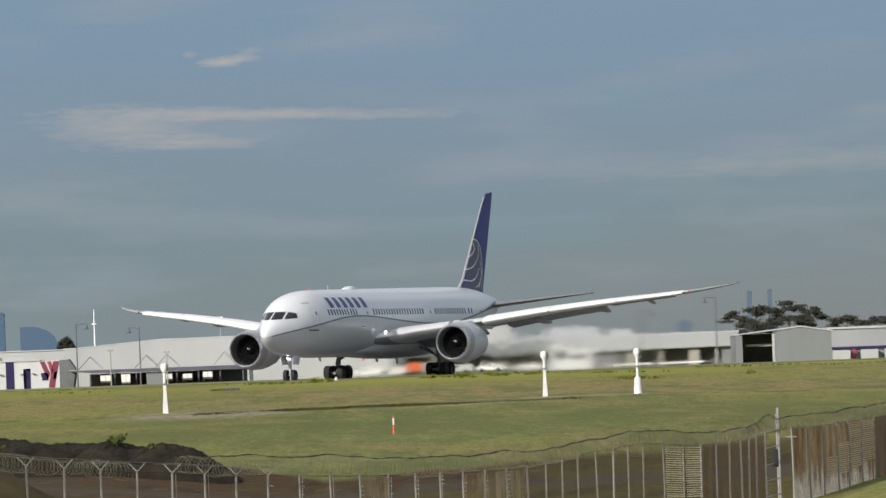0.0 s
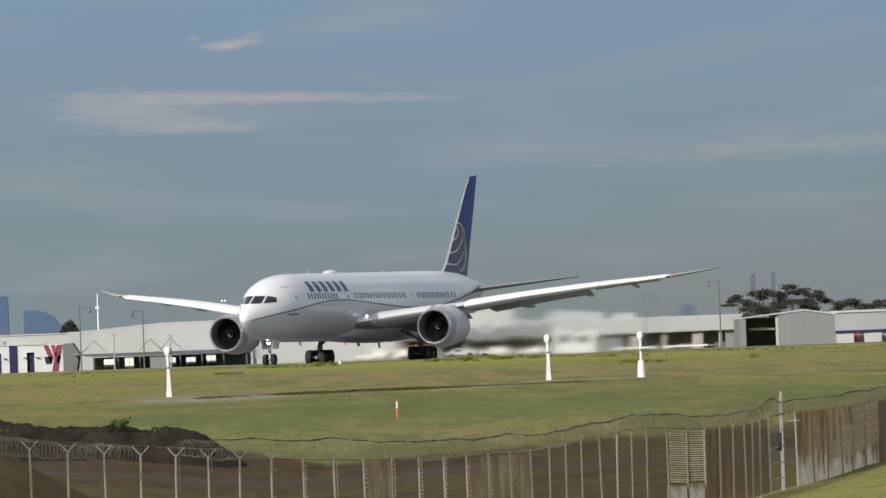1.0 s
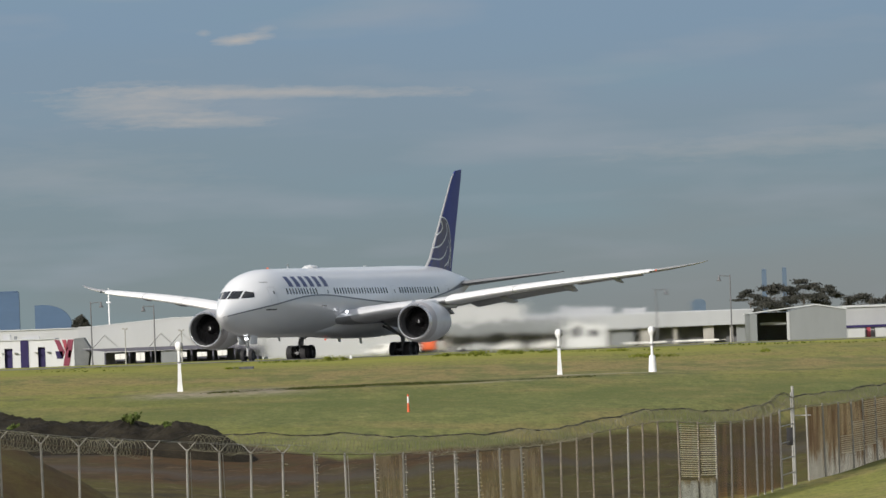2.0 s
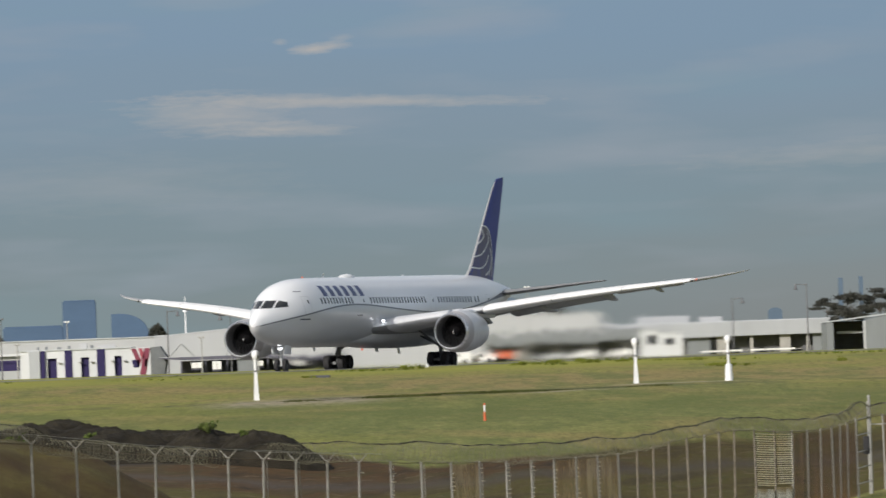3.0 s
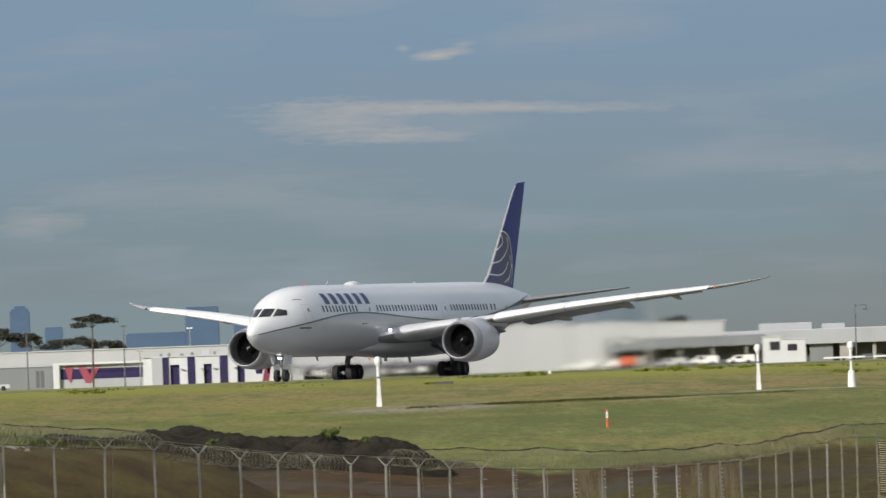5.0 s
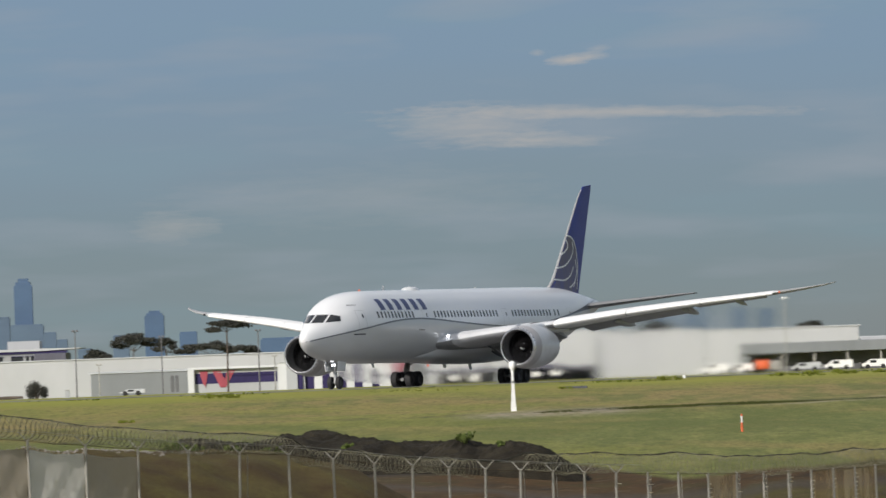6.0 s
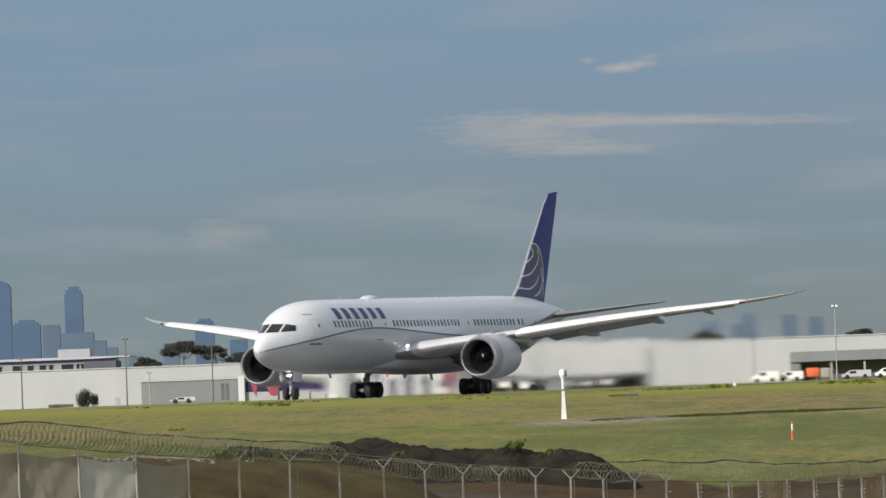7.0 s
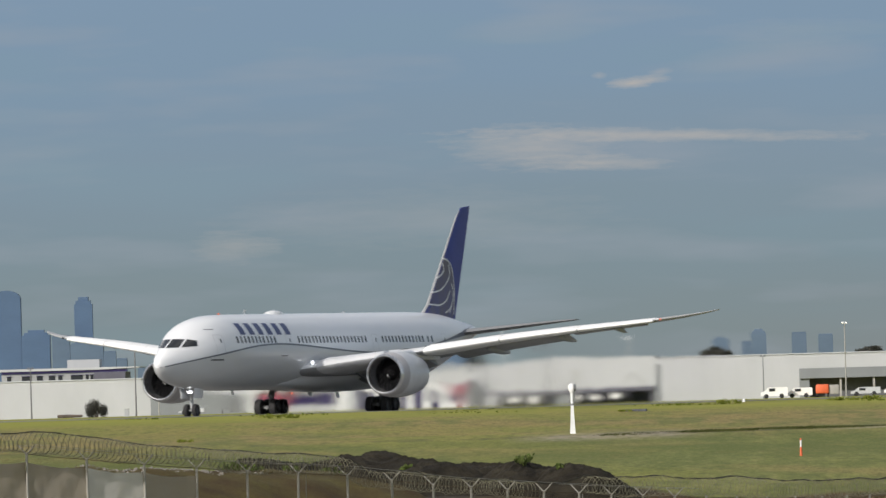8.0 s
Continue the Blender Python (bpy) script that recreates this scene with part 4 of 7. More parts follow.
    out = n.add("ShaderNodeOutputMaterial")
    n.tree.links.new(b.outputs[0], out.inputs[0])
    return m


M_GRASS = grass_material()


def make_ground():
    ys = [-400, -200, -60] + list(range(0, 300, 20)) + list(range(300, 460, 4)) + list(range(460, 780, 5)) + list(range(780, 1000, 20)) + [1100, 1300, 1600, 2000, 2600, 3400, 4300, 5600]
    xs = [-2500, -1200, -600, -300, -200, -150, -110] + [-90 + 2.5 * i for i in range(57)] + [60, 80, 110, 150, 250, 500, 1100, 2500]
    bm = bmesh.new()
    vs = [[bm.verts.new((x, y, ground_z(x, y))) for x in xs] for y in ys]
    for a, b in zip(vs, vs[1:]):
        for i in range(len(xs) - 1):
            bm.faces.new((a[i], a[i + 1], b[i + 1], b[i]))
    return tagged(part("ground", bm, M_GRASS), "rough green and straw-coloured airfield grass", "ground", kind="structure")


make_ground()
M_TARMAC = material("runway_asphalt", (0.19, 0.187, 0.178), 0.85, vary=0.25, scale=0.2, space="World", bump=0.2)


def make_runway():
    """A strip along the aircraft's run, just proud of the ground."""
    m = Matrix.Translation((-35.0, 786.0, 0)) @ pose(0, 0, 0, 0, 0, 248.4)
    bm = boxes((-1500, 130, -30, 30, -0.3, -0.02))
    return tagged(part("runway", bm, M_TARMAC, m=m, smooth=False), "worn grey asphalt runway strip behind the grass crest", "runway", kind="structure")


make_runway()


# ---- grass tufts, one mesh ----
M_YELLOW = material("yellow_green_weed", (0.095, 0.118, 0.018), 0.9, vary=0.3, scale=0.3, space="World", fine=6, gloss=0.08)


def make_tufts(name, count, v0, v1, height, spread, label, mat, gate=-1.0, x0=-75, x1=55):
    rnd = random.Random(name)
    verts, faces = [], []
    for _ in range(count):
        x = rnd.uniform(x0, x1)
        v = v0 + (v1 - v0) * rnd.random()
        y = v + 1.25 * x
        if abs(x) > 0.095 * y + 4 or y < 430:
            continue
        if noise.noise(Vector((x * 0.09, y * 0.05, 6))) < gate:
            continue
        z = ground_z(x, y) - 0.03
        clump = noise.noise(Vector((x * 0.12, y * 0.06, 2))) + 0.6
        for _k in range(3):
            h = height * rnd.uniform(0.4, 1.15) * max(0.25, clump)
            a, w = rnd.uniform(0, 3.14), spread * rnd.uniform(0.4, 1.0)
            dx, dy = math.cos(a) * w, math.sin(a) * w
            ox, oy = rnd.uniform(-0.4, 0.4), rnd.uniform(-0.8, 0.8)
            i = len(verts)
            verts += [(x + ox - dx, y + oy - dy, z), (x + ox + dx, y + oy + dy, z), (x + ox + dx * 0.5 + rnd.uniform(-.1, .1), y + oy, z + h), (x + ox - dx * 0.3 + rnd.uniform(-.1, .1), y + oy, z + h * rnd.uniform(0.6, 1.0))]
            faces.append((i, i + 1, i + 2, i + 3))
    me = bpy.data.meshes.new(name)
    me.from_pydata(verts, [], faces)
    me.materials.append(mat)
    return tagged(new(name, me), label, "grass", kind="stuff")


# Dark tufts: rough growth that also carries the ditch edge's shade.
M_VERGE = material("verge_growth_shade", (0.05, 0.065, 0.02), 0.9, vary=0.4, scale=0.3, second=(0.085, 0.09, 0.03), space="World", fine=6, gloss=0.08)
make_tufts("verge_grass", 2600, 582.5, 588.5, 0.12, 0.10, "dark ragged growth along the track of the light poles", M_VERGE, -0.3, -15, 8)
make_tufts("crest_weeds", 1800, 684, 714, 0.20, 0.12, "bright yellow-green weeds below the runway crest", M_YELLOW, 0.26)


# ---- fence ----
M_GALV = material("galvanised_steel", (0.33, 0.335, 0.33), 0.55, metal=0.2, vary=0.25, scale=3, second=(0.38, 0.37, 0.34))
M_POST = material("weathered_post", (0.36, 0.355, 0.33), 0.65, metal=0.1, vary=0.3, scale=2, second=(0.27, 0.25, 0.22))
M_POST2 = material("post_dark_grey", (0.20, 0.18, 0.15), 0.8, vary=0.35, scale=1.5, second=(0.26, 0.22, 0.17))
M_WIRE = material("fence_wire", (0.085, 0.06, 0.032), 0.6, metal=0.3, vary=0.3, scale=2, second=(0.16, 0.105, 0.06))
M_STRAND = material("strand_dark", (0.024, 0.021, 0.013), 0.8, vary=0.3, scale=2)
M_BARB = material("barbed_wire_zinc", (0.27, 0.26, 0.235), 0.5, metal=0.3, vary=0.3, scale=2)
M_RAZOR = material("razor_wire_steel", (0.17, 0.16, 0.105), 0.5, metal=0.3, vary=0.3, scale=2)


def stained_cloth(name, upper, lower, cut, streak, thin=0.42, holes=0.0):
    """Weathered screen cloth: a stained lower part with a ragged, streaky upper border."""
    m = bpy.data.materials.new(name)
    m.use_nodes = True
    n = Nodes(m.node_tree)
    at = n.add("ShaderNodeNewGeometry").outputs["Position"]
    gz = n.add("ShaderNodeSeparateXYZ", Vector=n.add("ShaderNodeTexCoord").outputs["Generated"]).outputs[2]
    s1 = n.add("ShaderNodeTexNoise", Vector=n.add("ShaderNodeMapping", Vector=at, Scale=(3.0, 1.1, 0.35)).outputs[0], Scale=1.0, Detail=4.0, Roughness=0.65).outputs["Fac"]
    s2 = n.add("ShaderNodeTexNoise", Vector=at, Scale=2.2, Detail=4.0, Roughness=0.6).outputs["Fac"]
    top = n.mix(n.ramp(s1, [(0.38, 0.0), (0.62, 1.0)]), upper, streak)
    low = n.mix(n.ramp(s2, [(0.35, 0.0), (0.65, 0.7)]), lower, tuple(c * 0.75 for c in lower))
    f = n.math("MULTIPLY", n.math("SUBTRACT", n.math("ADD", cut, n.math("MULTIPLY", n.math("SUBTRACT", s1, 0.5), 1.1)), gz), 4.0, True)
    colour = n.mix(f, top, low)
    b = n.add("ShaderNodeBsdfPrincipled", Base_Color=colour, Roughness=0.9)
    through_cloth = n.add("ShaderNodeBsdfTranslucent", Color=colour)
    both = n.add("ShaderNodeMixShader", Fac=thin)
    n.tree.links.new(b.outputs[0], both.inputs[1])
    n.tree.links.new(through_cloth.outputs[0], both.inputs[2])
    # the open weave lets a share of the view through
    weave = n.add("ShaderNodeMixShader", Fac=holes)
    n.tree.links.new(both.outputs[0], weave.inputs[1])
    n.tree.links.new(n.add("ShaderNodeBsdfTransparent").outputs[0], weave.inputs[2])
    out = n.add("ShaderNodeOutputMaterial")
    n.tree.links.new(weave.outputs[0], out.inputs[0])
    return m


M_CLOTH = material("screen_cloth", (0.62, 0.54, 0.42), 0.9, vary=0.4, scale=0.5, second=(0.38, 0.34, 0.29), fine=5, space="World")
M_CLOTH2 = material("pale_screen_cloth", (0.80, 0.78, 0.73), 0.9, vary=0.25, scale=0.5, second=(0.66, 0.64, 0.6), fine=5, space="World")
M_CLOTH4 = stained_cloth("streaked_screen_cloth", (0.24, 0.14, 0.075), (0.84, 0.80, 0.70), 0.42, (0.50, 0.38, 0.22), holes=0.12)
M_CLOTH5 = stained_cloth("ribbed_screen_cloth", (0.33, 0.25, 0.13), (0.72, 0.70, 0.62), 0.95, (0.46, 0.38, 0.22))
M_CLOTH6 = stained_cloth("rust_stained_screen_cloth", (0.10, 0.08, 0.05), (0.46, 0.22, 0.09), 0.2, (0.30, 0.17, 0.115), holes=0.48)
M_SLATS = stained_cloth("pale_privacy_slat", (0.88, 0.85, 0.74), (0.88, 0.85, 0.74), 0.0, (0.74, 0.65, 0.49), 0.6)
M_CLOTH7 = stained_cloth("dark_screen_cloth", (0.15, 0.105, 0.08), (0.42, 0.27, 0.13), 0.12, (0.22, 0.14, 0.10), holes=0.2)

M_CLOTH8 = stained_cloth("threadbare_screen_cloth", (0.32, 0.21, 0.10), (0.56, 0.47, 0.29), 0.3, (0.60, 0.48, 0.30), holes=0.52)


def fence_at(k):
    x, y, z = curve_at(FENCE, k)
    return Vector((float(x), float(y), float(z)))


SLATTED = {33: (0, 24), 34: (0, 23), 45: (15, 24), 46: (9, 24), 47: (0, 22), 48: (0, 20)}   # bay: first and last row of slats


OPEN_BAYS = (33, 34)
THIN_BAYS = (18, 22, 23, 24)      # worn, see-through cloth
STUB_BAYS = (15, 16, 18, 19, 20, 21, 22, 23, 24)   # broken slat ends beside the post


def coil_at(k):
    """Height of the razor coil's axis over the post tops, and its radius."""
    slid = smooth(5.9, 6.5, k) * (1 - smooth(11.0, 12.4, k))
    tight = smooth(20.0, 31.0, k)
    r = 0.40 - 0.09 * tight + 0.04 * (1 - 0.5 * tight) * math.sin(k * 1.9) + 0.02 * math.sin(k * 5.3) - 0.06 * slid
    lift = 0.40 - 0.11 * tight + 0.06 * (1 - 0.6 * tight) * math.sin(k * 0.8 + 1) + 0.03 * math.sin(k * 2.7) - 0.42 * slid + 0.35 * smooth(40.3, 41.2, k) * (1 - smooth(41.4, 42, k))
    return lift, r


def make_fence():
    fence = empty("perimeter_fence", Matrix.Identity(4), "galvanised chain-link perimeter fence topped with coiled razor wire", "fence")
    # posts with their Y-shaped arms
    bm = bmesh.new()
    tube(bm, (0, 0, -4.3), (0, 0, 0.0), 0.052, 0.05, 8)
    lathe(bm, [(0.0, 0.058), (0.03, 0.052), (0.05, 0.02)], 8, (0, 0, 0), "Z", True, True)
    post = part("post", bm, M_POST, fence)
    bm = bmesh.new()
    tube(bm, (0, 0, -0.03), (0.36, -0.18, 0.36), 0.024, 0.02, 6)
    tube(bm, (0, 0, -0.03), (-0.36, 0.18, 0.36), 0.024, 0.02, 6)
    arm = part("post_arm", bm, M_POST, post, "Y-shaped wire arm")
    post.matrix_basis = Matrix.Translation(fence_at(0))
    rnd = random.Random(5)
    dark_post = post.data.copy()
    dark_post.materials[0] = M_POST2
    for k in range(-5, 57):
        if k == 0 or k == 42:
            continue
        p = new("post", post.data if k < 26 or k > 34 or k == 30 else dark_post)
        p.parent = fence
        at = fence_at(max(k, 0)) + (Vector((k * 2.1, k * 2.1, -k * 0.12)) if k < 0 else Vector())
        p.matrix_basis = Matrix.Translation(at) @ pose(0, 0, 0, rnd.uniform(-1, 1), rnd.uniform(-1, 1), 0)
        if k < 16:
            a = new("post_arm", arm.data)
            a.parent = p
    # one bay of diamond mesh, shared
    vs, fs = [], []

    def wire(a, b, r=0.0015):
        d = (Vector(b) - Vector(a)).normalized()
        u = d.cross(Vector((0, 1, 0))).normalized() * r
        w = Vector((0, r, 0))
        i = len(vs)
        for q in (a, b):
            q = Vector(q)
            vs.extend([q + u, q - u * 0.5 + w, q - u * 0.5 - w])
        fs.extend([(i, i + 1, i + 4, i + 3), (i + 1, i + 2, i + 5, i + 4), (i + 2, i, i + 3, i + 5)])

    hgt, wid, st = 3.7, 3.0, 0.11
    c = -hgt
    while c < wid:
        for sgn in (1, -1):
            x0, z0, x1, z1 = c, -hgt, c + hgt, 0.0
            if x0 < 0:
                z0, x0 = z0 - x0, 0.0
            if x1 > wid:
                z1, x1 = z1 - (x1 - wid), wid
            if sgn > 0:
                wire((x0, 0, z0), (x1, 0, z1))
            else:
                wire((wid - x0, 0, z0), (wid - x1, 0, z1))
        c += st
    me = bpy.data.meshes.new("mesh_bay")
    me.from_pydata([tuple(q) for q in vs], [], fs)
    me.materials.append(M_WIRE)
    for k in range(-5, 56):
        if k in (41, 42):
            continue
        a, b = [fence_at(max(q, 0)) + (Vector((q * 2.1, q * 2.1, -q * 0.12)) if q < 0 else Vector()) for q in (k, k + 1)]
        ax = (b - a) / wid
        m = Matrix(((ax.x, -ax.y, 0, a.x), (ax.y, ax.x, 0, a.y), (ax.z, 0, 1, a.z - 0.03), (0, 0, 0, 1)))
        bay = new("chain_link_bay", me)
        bay.parent = fence
        bay.matrix_basis = m
        # screens tied to some bays
        if k < 3 or k in THIN_BAYS or (33 <= k <= 54 and k not in (41, 42)):
            n1, n2 = 8, 36 if k > 3 else 8
            bm = bmesh.new()
            grid = []
            hi = -0.05 if k >= 3 else -0.30
            tall = 2.6 if k < 3 else 3.75
            if k in OPEN_BAYS:   # woven slats alone above, cloth only at the foot
                hi = -0.2 - 0.107 * SLATTED[k][1]
                tall = 3.8 + hi
            for i in range(n1 + 1):
                row = []
                for j in range(n2 + 1):
                    p = a.lerp(b, (i + 0.04) / (n1 + 0.08))
                    sag = (0.10 if k < 3 else 0.03) * math.sin(math.pi * i / n1) * (j == 0) + (0.04 if k < 3 else 0.008) * rnd.random()
                    z = p.z + hi - sag - tall * j / n2
                    n_ = Vector((-ax.y, ax.x, 0)).normalized()
                    row.append(bm.verts.new(Vector((p.x, p.y, z)) + n_ * (0.06 + (0.05 * math.sin(i * 1.7 + j * 1.1 + k) if n2 == 8 else 0.03 * math.sin(i * 1.7 + k)))))
                grid.append(row)
            for r0, r1 in zip(grid, grid[1:]):
                for j in range(n2):
                    bm.faces.new((r0[j], r1[j], r1[j + 1], r0[j + 1]))
            mat = M_CLOTH8 if k in THIN_BAYS else M_CLOTH2 if k == 1 else M_CLOTH if k < 3 else M_CLOTH5 if k < 35 else M_CLOTH6 if k < 42 else M_CLOTH4 if k < 49 else M_CLOTH7
            part("screen_cloth", bm, mat, fence, "faded wind screen cloth tied to the mesh", smooth=k < 3)
            # pale slats woven through some bays, thinning out towards their lower ends
            if k in SLATTED:
                first, count = SLATTED[k]
                for q in range(first, count):
                    u0, u1 = 0.04 + 0.05 * rnd.random(), 0.97 - 0.08 * rnd.random()
                    p0, p1 = a.lerp(b, u0), a.lerp(b, u1)
                    d = Vector((ax.y, -ax.x, 0)).normalized() * 0.045
                    dz = Vector((0, 0, -0.16 - 0.107 * q + 0.012 * rnd.random()))
                    ht = Vector((0, 0, 0.021 + 0.011 * rnd.random()))
                    bm = bmesh.new()
                    loft(bm, [[p + dz + d + ht, p + dz + d - ht, p + dz - ht + d * 0.6, p + dz + ht + d * 0.6] for p in (p0, p1)], True, True, True)
                    part("slat", bm, M_SLATS, fence, smooth=False)
        if k in STUB_BAYS:
            d = Vector((ax.y, -ax.x, 0)).normalized() * 0.045
            for q in range(17):
                if rnd.random() < 0.25:
                    continue
                p0, p1 = a.lerp(b, 0.03), a.lerp(b, 0.07 + 0.08 * rnd.random() ** 2)
                dz, ht = Vector((0, 0, -0.25 - 0.19 * q - 0.03 * rnd.random())), Vector((0, 0, 0.016))
                bm = bmesh.new()
                loft(bm, [[p + dz + d + ht, p + dz + d - ht, p + dz - ht + d * 0.6, p + dz + ht + d * 0.6] for p in (p0, p1)], True, True, True)
                part("slat", bm, M_SLATS, fence, smooth=False)
    # tension wire along the post tops, barbed strands along the arms
    for name, mat, rad, runs in (("line_wire", M_WIRE, 0.014, ((0, 0.0, 108),)), ("barbed_wire", M_BARB, 0.010, ((0.36, 0.36, 32), (-0.36, 0.36, 32)))):
        cu = bpy.data.curves.new(name, "CURVE")
        cu.dimensions, cu.bevel_depth, cu.bevel_resolution = "3D", rad, 0
        for off, dz, count in runs:
            sp = cu.splines.new("POLY")
            sp.points.add(count - 1)
            for q, k in zip(sp.points, [i * 0.5 for i in range(count)]):
                p = fence_at(k)
                q.co = (p.x + off, p.y - off * 0.5, p.z + dz - 0.02 * (k % 1 > 0), 1)
        cu.materials.append(mat)
        new(name, cu).parent = fence
    # where two rolls of mesh meet, a pale tie bar stands beside the post
    bm = bmesh.new()
    tube(bm, (0, 0, -3.6), (0, 0, -0.05), 0.016, 0.016, 6)
    tie = None
    for k in (5, 12, 13, 16, 17, 19, 20, 21):
        at = fence_at(k) + (fence_at(k + 1) - fence_at(k)) * (0.10 if k > 10 else 0.16)
        if tie is None:
            tie = part("tie_bar", bm, M_POST, fence)
            bar = tie
        else:
            bar = new("tie_bar", tie.data)
            bar.parent = fence
        bar.matrix_basis = Matrix.Translation(at) @ pose(0, 0, 0, rnd.uniform(-1.5, 1.5), rnd.uniform(-1.5, 1.5), 0)
    # razor coil, leaning and sagging, lower where it has slid off the arms
    cu = bpy.data.curves.new("razor_coil", "CURVE")
    cu.dimensions, cu.bevel_depth, cu.bevel_resolution = "3D", 0.0105, 0
    for ph, hand, last in ((0.0, 1, 55.5), (1.3, -1, 5.9)):
        k, a, sp = -4.0, ph, None
        pts = []
        while k < last:
            c = fence_at(max(k, 0)) + (Vector((k * 2.1, k * 2.1, -k * 0.12)) if k < 0 else Vector())
            t = fence_at(max(k, 0) + 0.05) - fence_at(max(k, 0))
            t.z = 0
            t.normalize()
            side = Vector((-t.y, t.x, 0))
            lift, r = coil_at(k)
            r += 0.03 * math.sin(k * 9.1 + ph) + 0.02 * math.sin(a * 0.37)
            pts.append((k, c + Vector((0, 0, lift)) + side * (r * math.cos(a)) + Vector((0, 0, r * math.sin(a))) + t * 0.07 * math.sin(2 * a + k)))
            a += hand * 2 * math.pi / 16
            k += (0.085 + 0.035 * smooth(9, 16, k) + 0.012 * math.sin(k * 3.1)) / 16
        # the coil is torn where it has dropped off the arms
        for run in ([p for k_, p in pts if k_ < 10.7], [p for k_, p in pts if k_ > 12.2]):
            if len(run) < 2:
                continue
            sp = cu.splines.new("POLY")
            sp.points.add(len(run) - 1)
            for q, p in zip(sp.points, run):
                q.co = (*p, 1)
    top_cu = bpy.data.curves.new("razor_strand", "CURVE")
    top_cu.dimensions, top_cu.bevel_depth, top_cu.bevel_resolution = "3D", 0.0165, 0
    for off in (0.0, 0.07):  # dark tangled strands added where the loops crowd at the top
        sp = top_cu.splines.new("POLY")
        ks = [-4 + 0.12 * q for q in range(496)]
        sp.points.add(len(ks) - 1)
        for q, k in zip(sp.points, ks):
            p = fence_at(max(k, 0)) + (Vector((k * 2.1, k * 2.1, -k * 0.12)) if k < 0 else Vector())
            lift, r = coil_at(k)
            q.co = (p.x + off, p.y, p.z + lift + r + 0.01 - abs(off) * 0.3 + 0.008 * math.sin(k * 15 + off * 40) + 0.006 * math.sin(k * 6.7), 1)
    rz = new("razor_coil", cu)
    cu.materials.append(M_RAZOR)
    rz.parent = fence
    tagged(rz, "coiled razor wire")
    strand = new("razor_strand", top_cu)
    top_cu.materials.append(M_STRAND)
    strand.parent = fence
    # gate frame with its lock box
    g0, g1 = fence_at(41), fence_at(42.1)
    bm = bmesh.new()
    for p, top, r in ((g1, 1.15, 0.075), (g1 + (g0 - g1) * 0.12, 0.85, 0.05), (g0, 0.15, 0.05)):
        tube(bm, (p.x, p.y, p.z - 4.4), (p.x, p.y, p.z + top), r, r, 10)
    for dz in (0.05, -0.75, -1.6, -2.4, -3.2):
        tube(bm, (g0.x, g0.y, g0.z + dz), (g1.x, g1.y, g1.z + dz), 0.03, 0.03, 8)
    gate = part("gate", bm, M_GALV, fence, "narrow steel gate frame with a tall post")
    bm = boxes((-0.16, 0.16, -0.09, 0.09, -0.45, 0.45), bevel=0.02)
    part("lock_box", bm, M_TYRE, gate, "dark lock box", m=Matrix.Translation(g0.lerp(g1, 0.7) + Vector((0, -0.1, -1.35))))
    bm = boxes((0, 0.9, -0.03, 0.03, -0.03, 0.03))
    part("gate_bar", bm, M_GALV, gate, m=Matrix.Translation(g1 + Vector((0, 0, -0.35))))
    return fence


make_fence()


# ---- soil heaps and rubble behind the fence ----
M_SOIL = material("dark_soil", (0.015, 0.012, 0.008), 0.95, vary=0.5, scale=0.9, bump=1.0, second=(0.042, 0.036, 0.024), space="World", gloss=0.2)
M_BANK = material("brown_earth", (0.185, 0.112, 0.055), 0.95, vary=0.7, scale=0.45, bump=0.9, second=(0.115, 0.100, 0.030), space="World", gloss=0.2)
M_STONE = material("pale_rubble", (0.19, 0.175, 0.15), 0.9, vary=0.3, scale=2.5, second=(0.30, 0.28, 0.25))
M_LEAF = material("leaf_green", (0.085, 0.125, 0.03), 0.7, vary=0.4, scale=1.5, second=(0.11, 0.14, 0.04), space="World", gloss=0.08)


def make_heap(x, y, top, rx, ry, seed, label):
    base = ground_z(x, y) - 0.6
    bm = bmesh.new()
    n, rings = 128, 40
    vs = []
    for j in range(rings + 1):
        u = j / rings
        row = []
        for i in range(n):
            a = 2 * math.pi * i / n
            px, py = u * rx * math.cos(a), u * ry * math.sin(a)
            prof = max(0.0, 1 - u ** 2.0) ** 1.1
            h = (top - base) * prof * (1 + 0.22 * noise.noise(Vector((px * 0.35 + seed, py * 0.35, seed))))
            h += (0.20 * noise.noise(Vector((px * 1.0, py * 1.0, seed + 9))) + 0.13 * noise.noise(Vector((px * 2.9, py * 2.9, seed))) + 0.07 * noise.noise(Vector((px * 6.5, py * 6.5, seed + 3)))) * (1 - u * u)
            if j == 0:
                px = py = 0
            row.append((px, py, h))
        vs.append(row)
    c = bm.verts.new((0, 0, vs[0][0][2]))
    rows = [[bm.verts.new(q) for q in row] for row in vs[1:]]
    for i in range(n):
        bm.faces.new((c, rows[0][i], rows[0][(i + 1) % n]))
    for a, b in zip(rows, rows[1:]):
        for i in range(n):
            bm.faces.new((a[i], b[i], b[(i + 1) % n], a[(i + 1) % n]))
    return tagged(part("soil_mound", bm, M_SOIL, m=Matrix.Translation((x, y, base))), label, "mound", "soil mounds behind the fence")


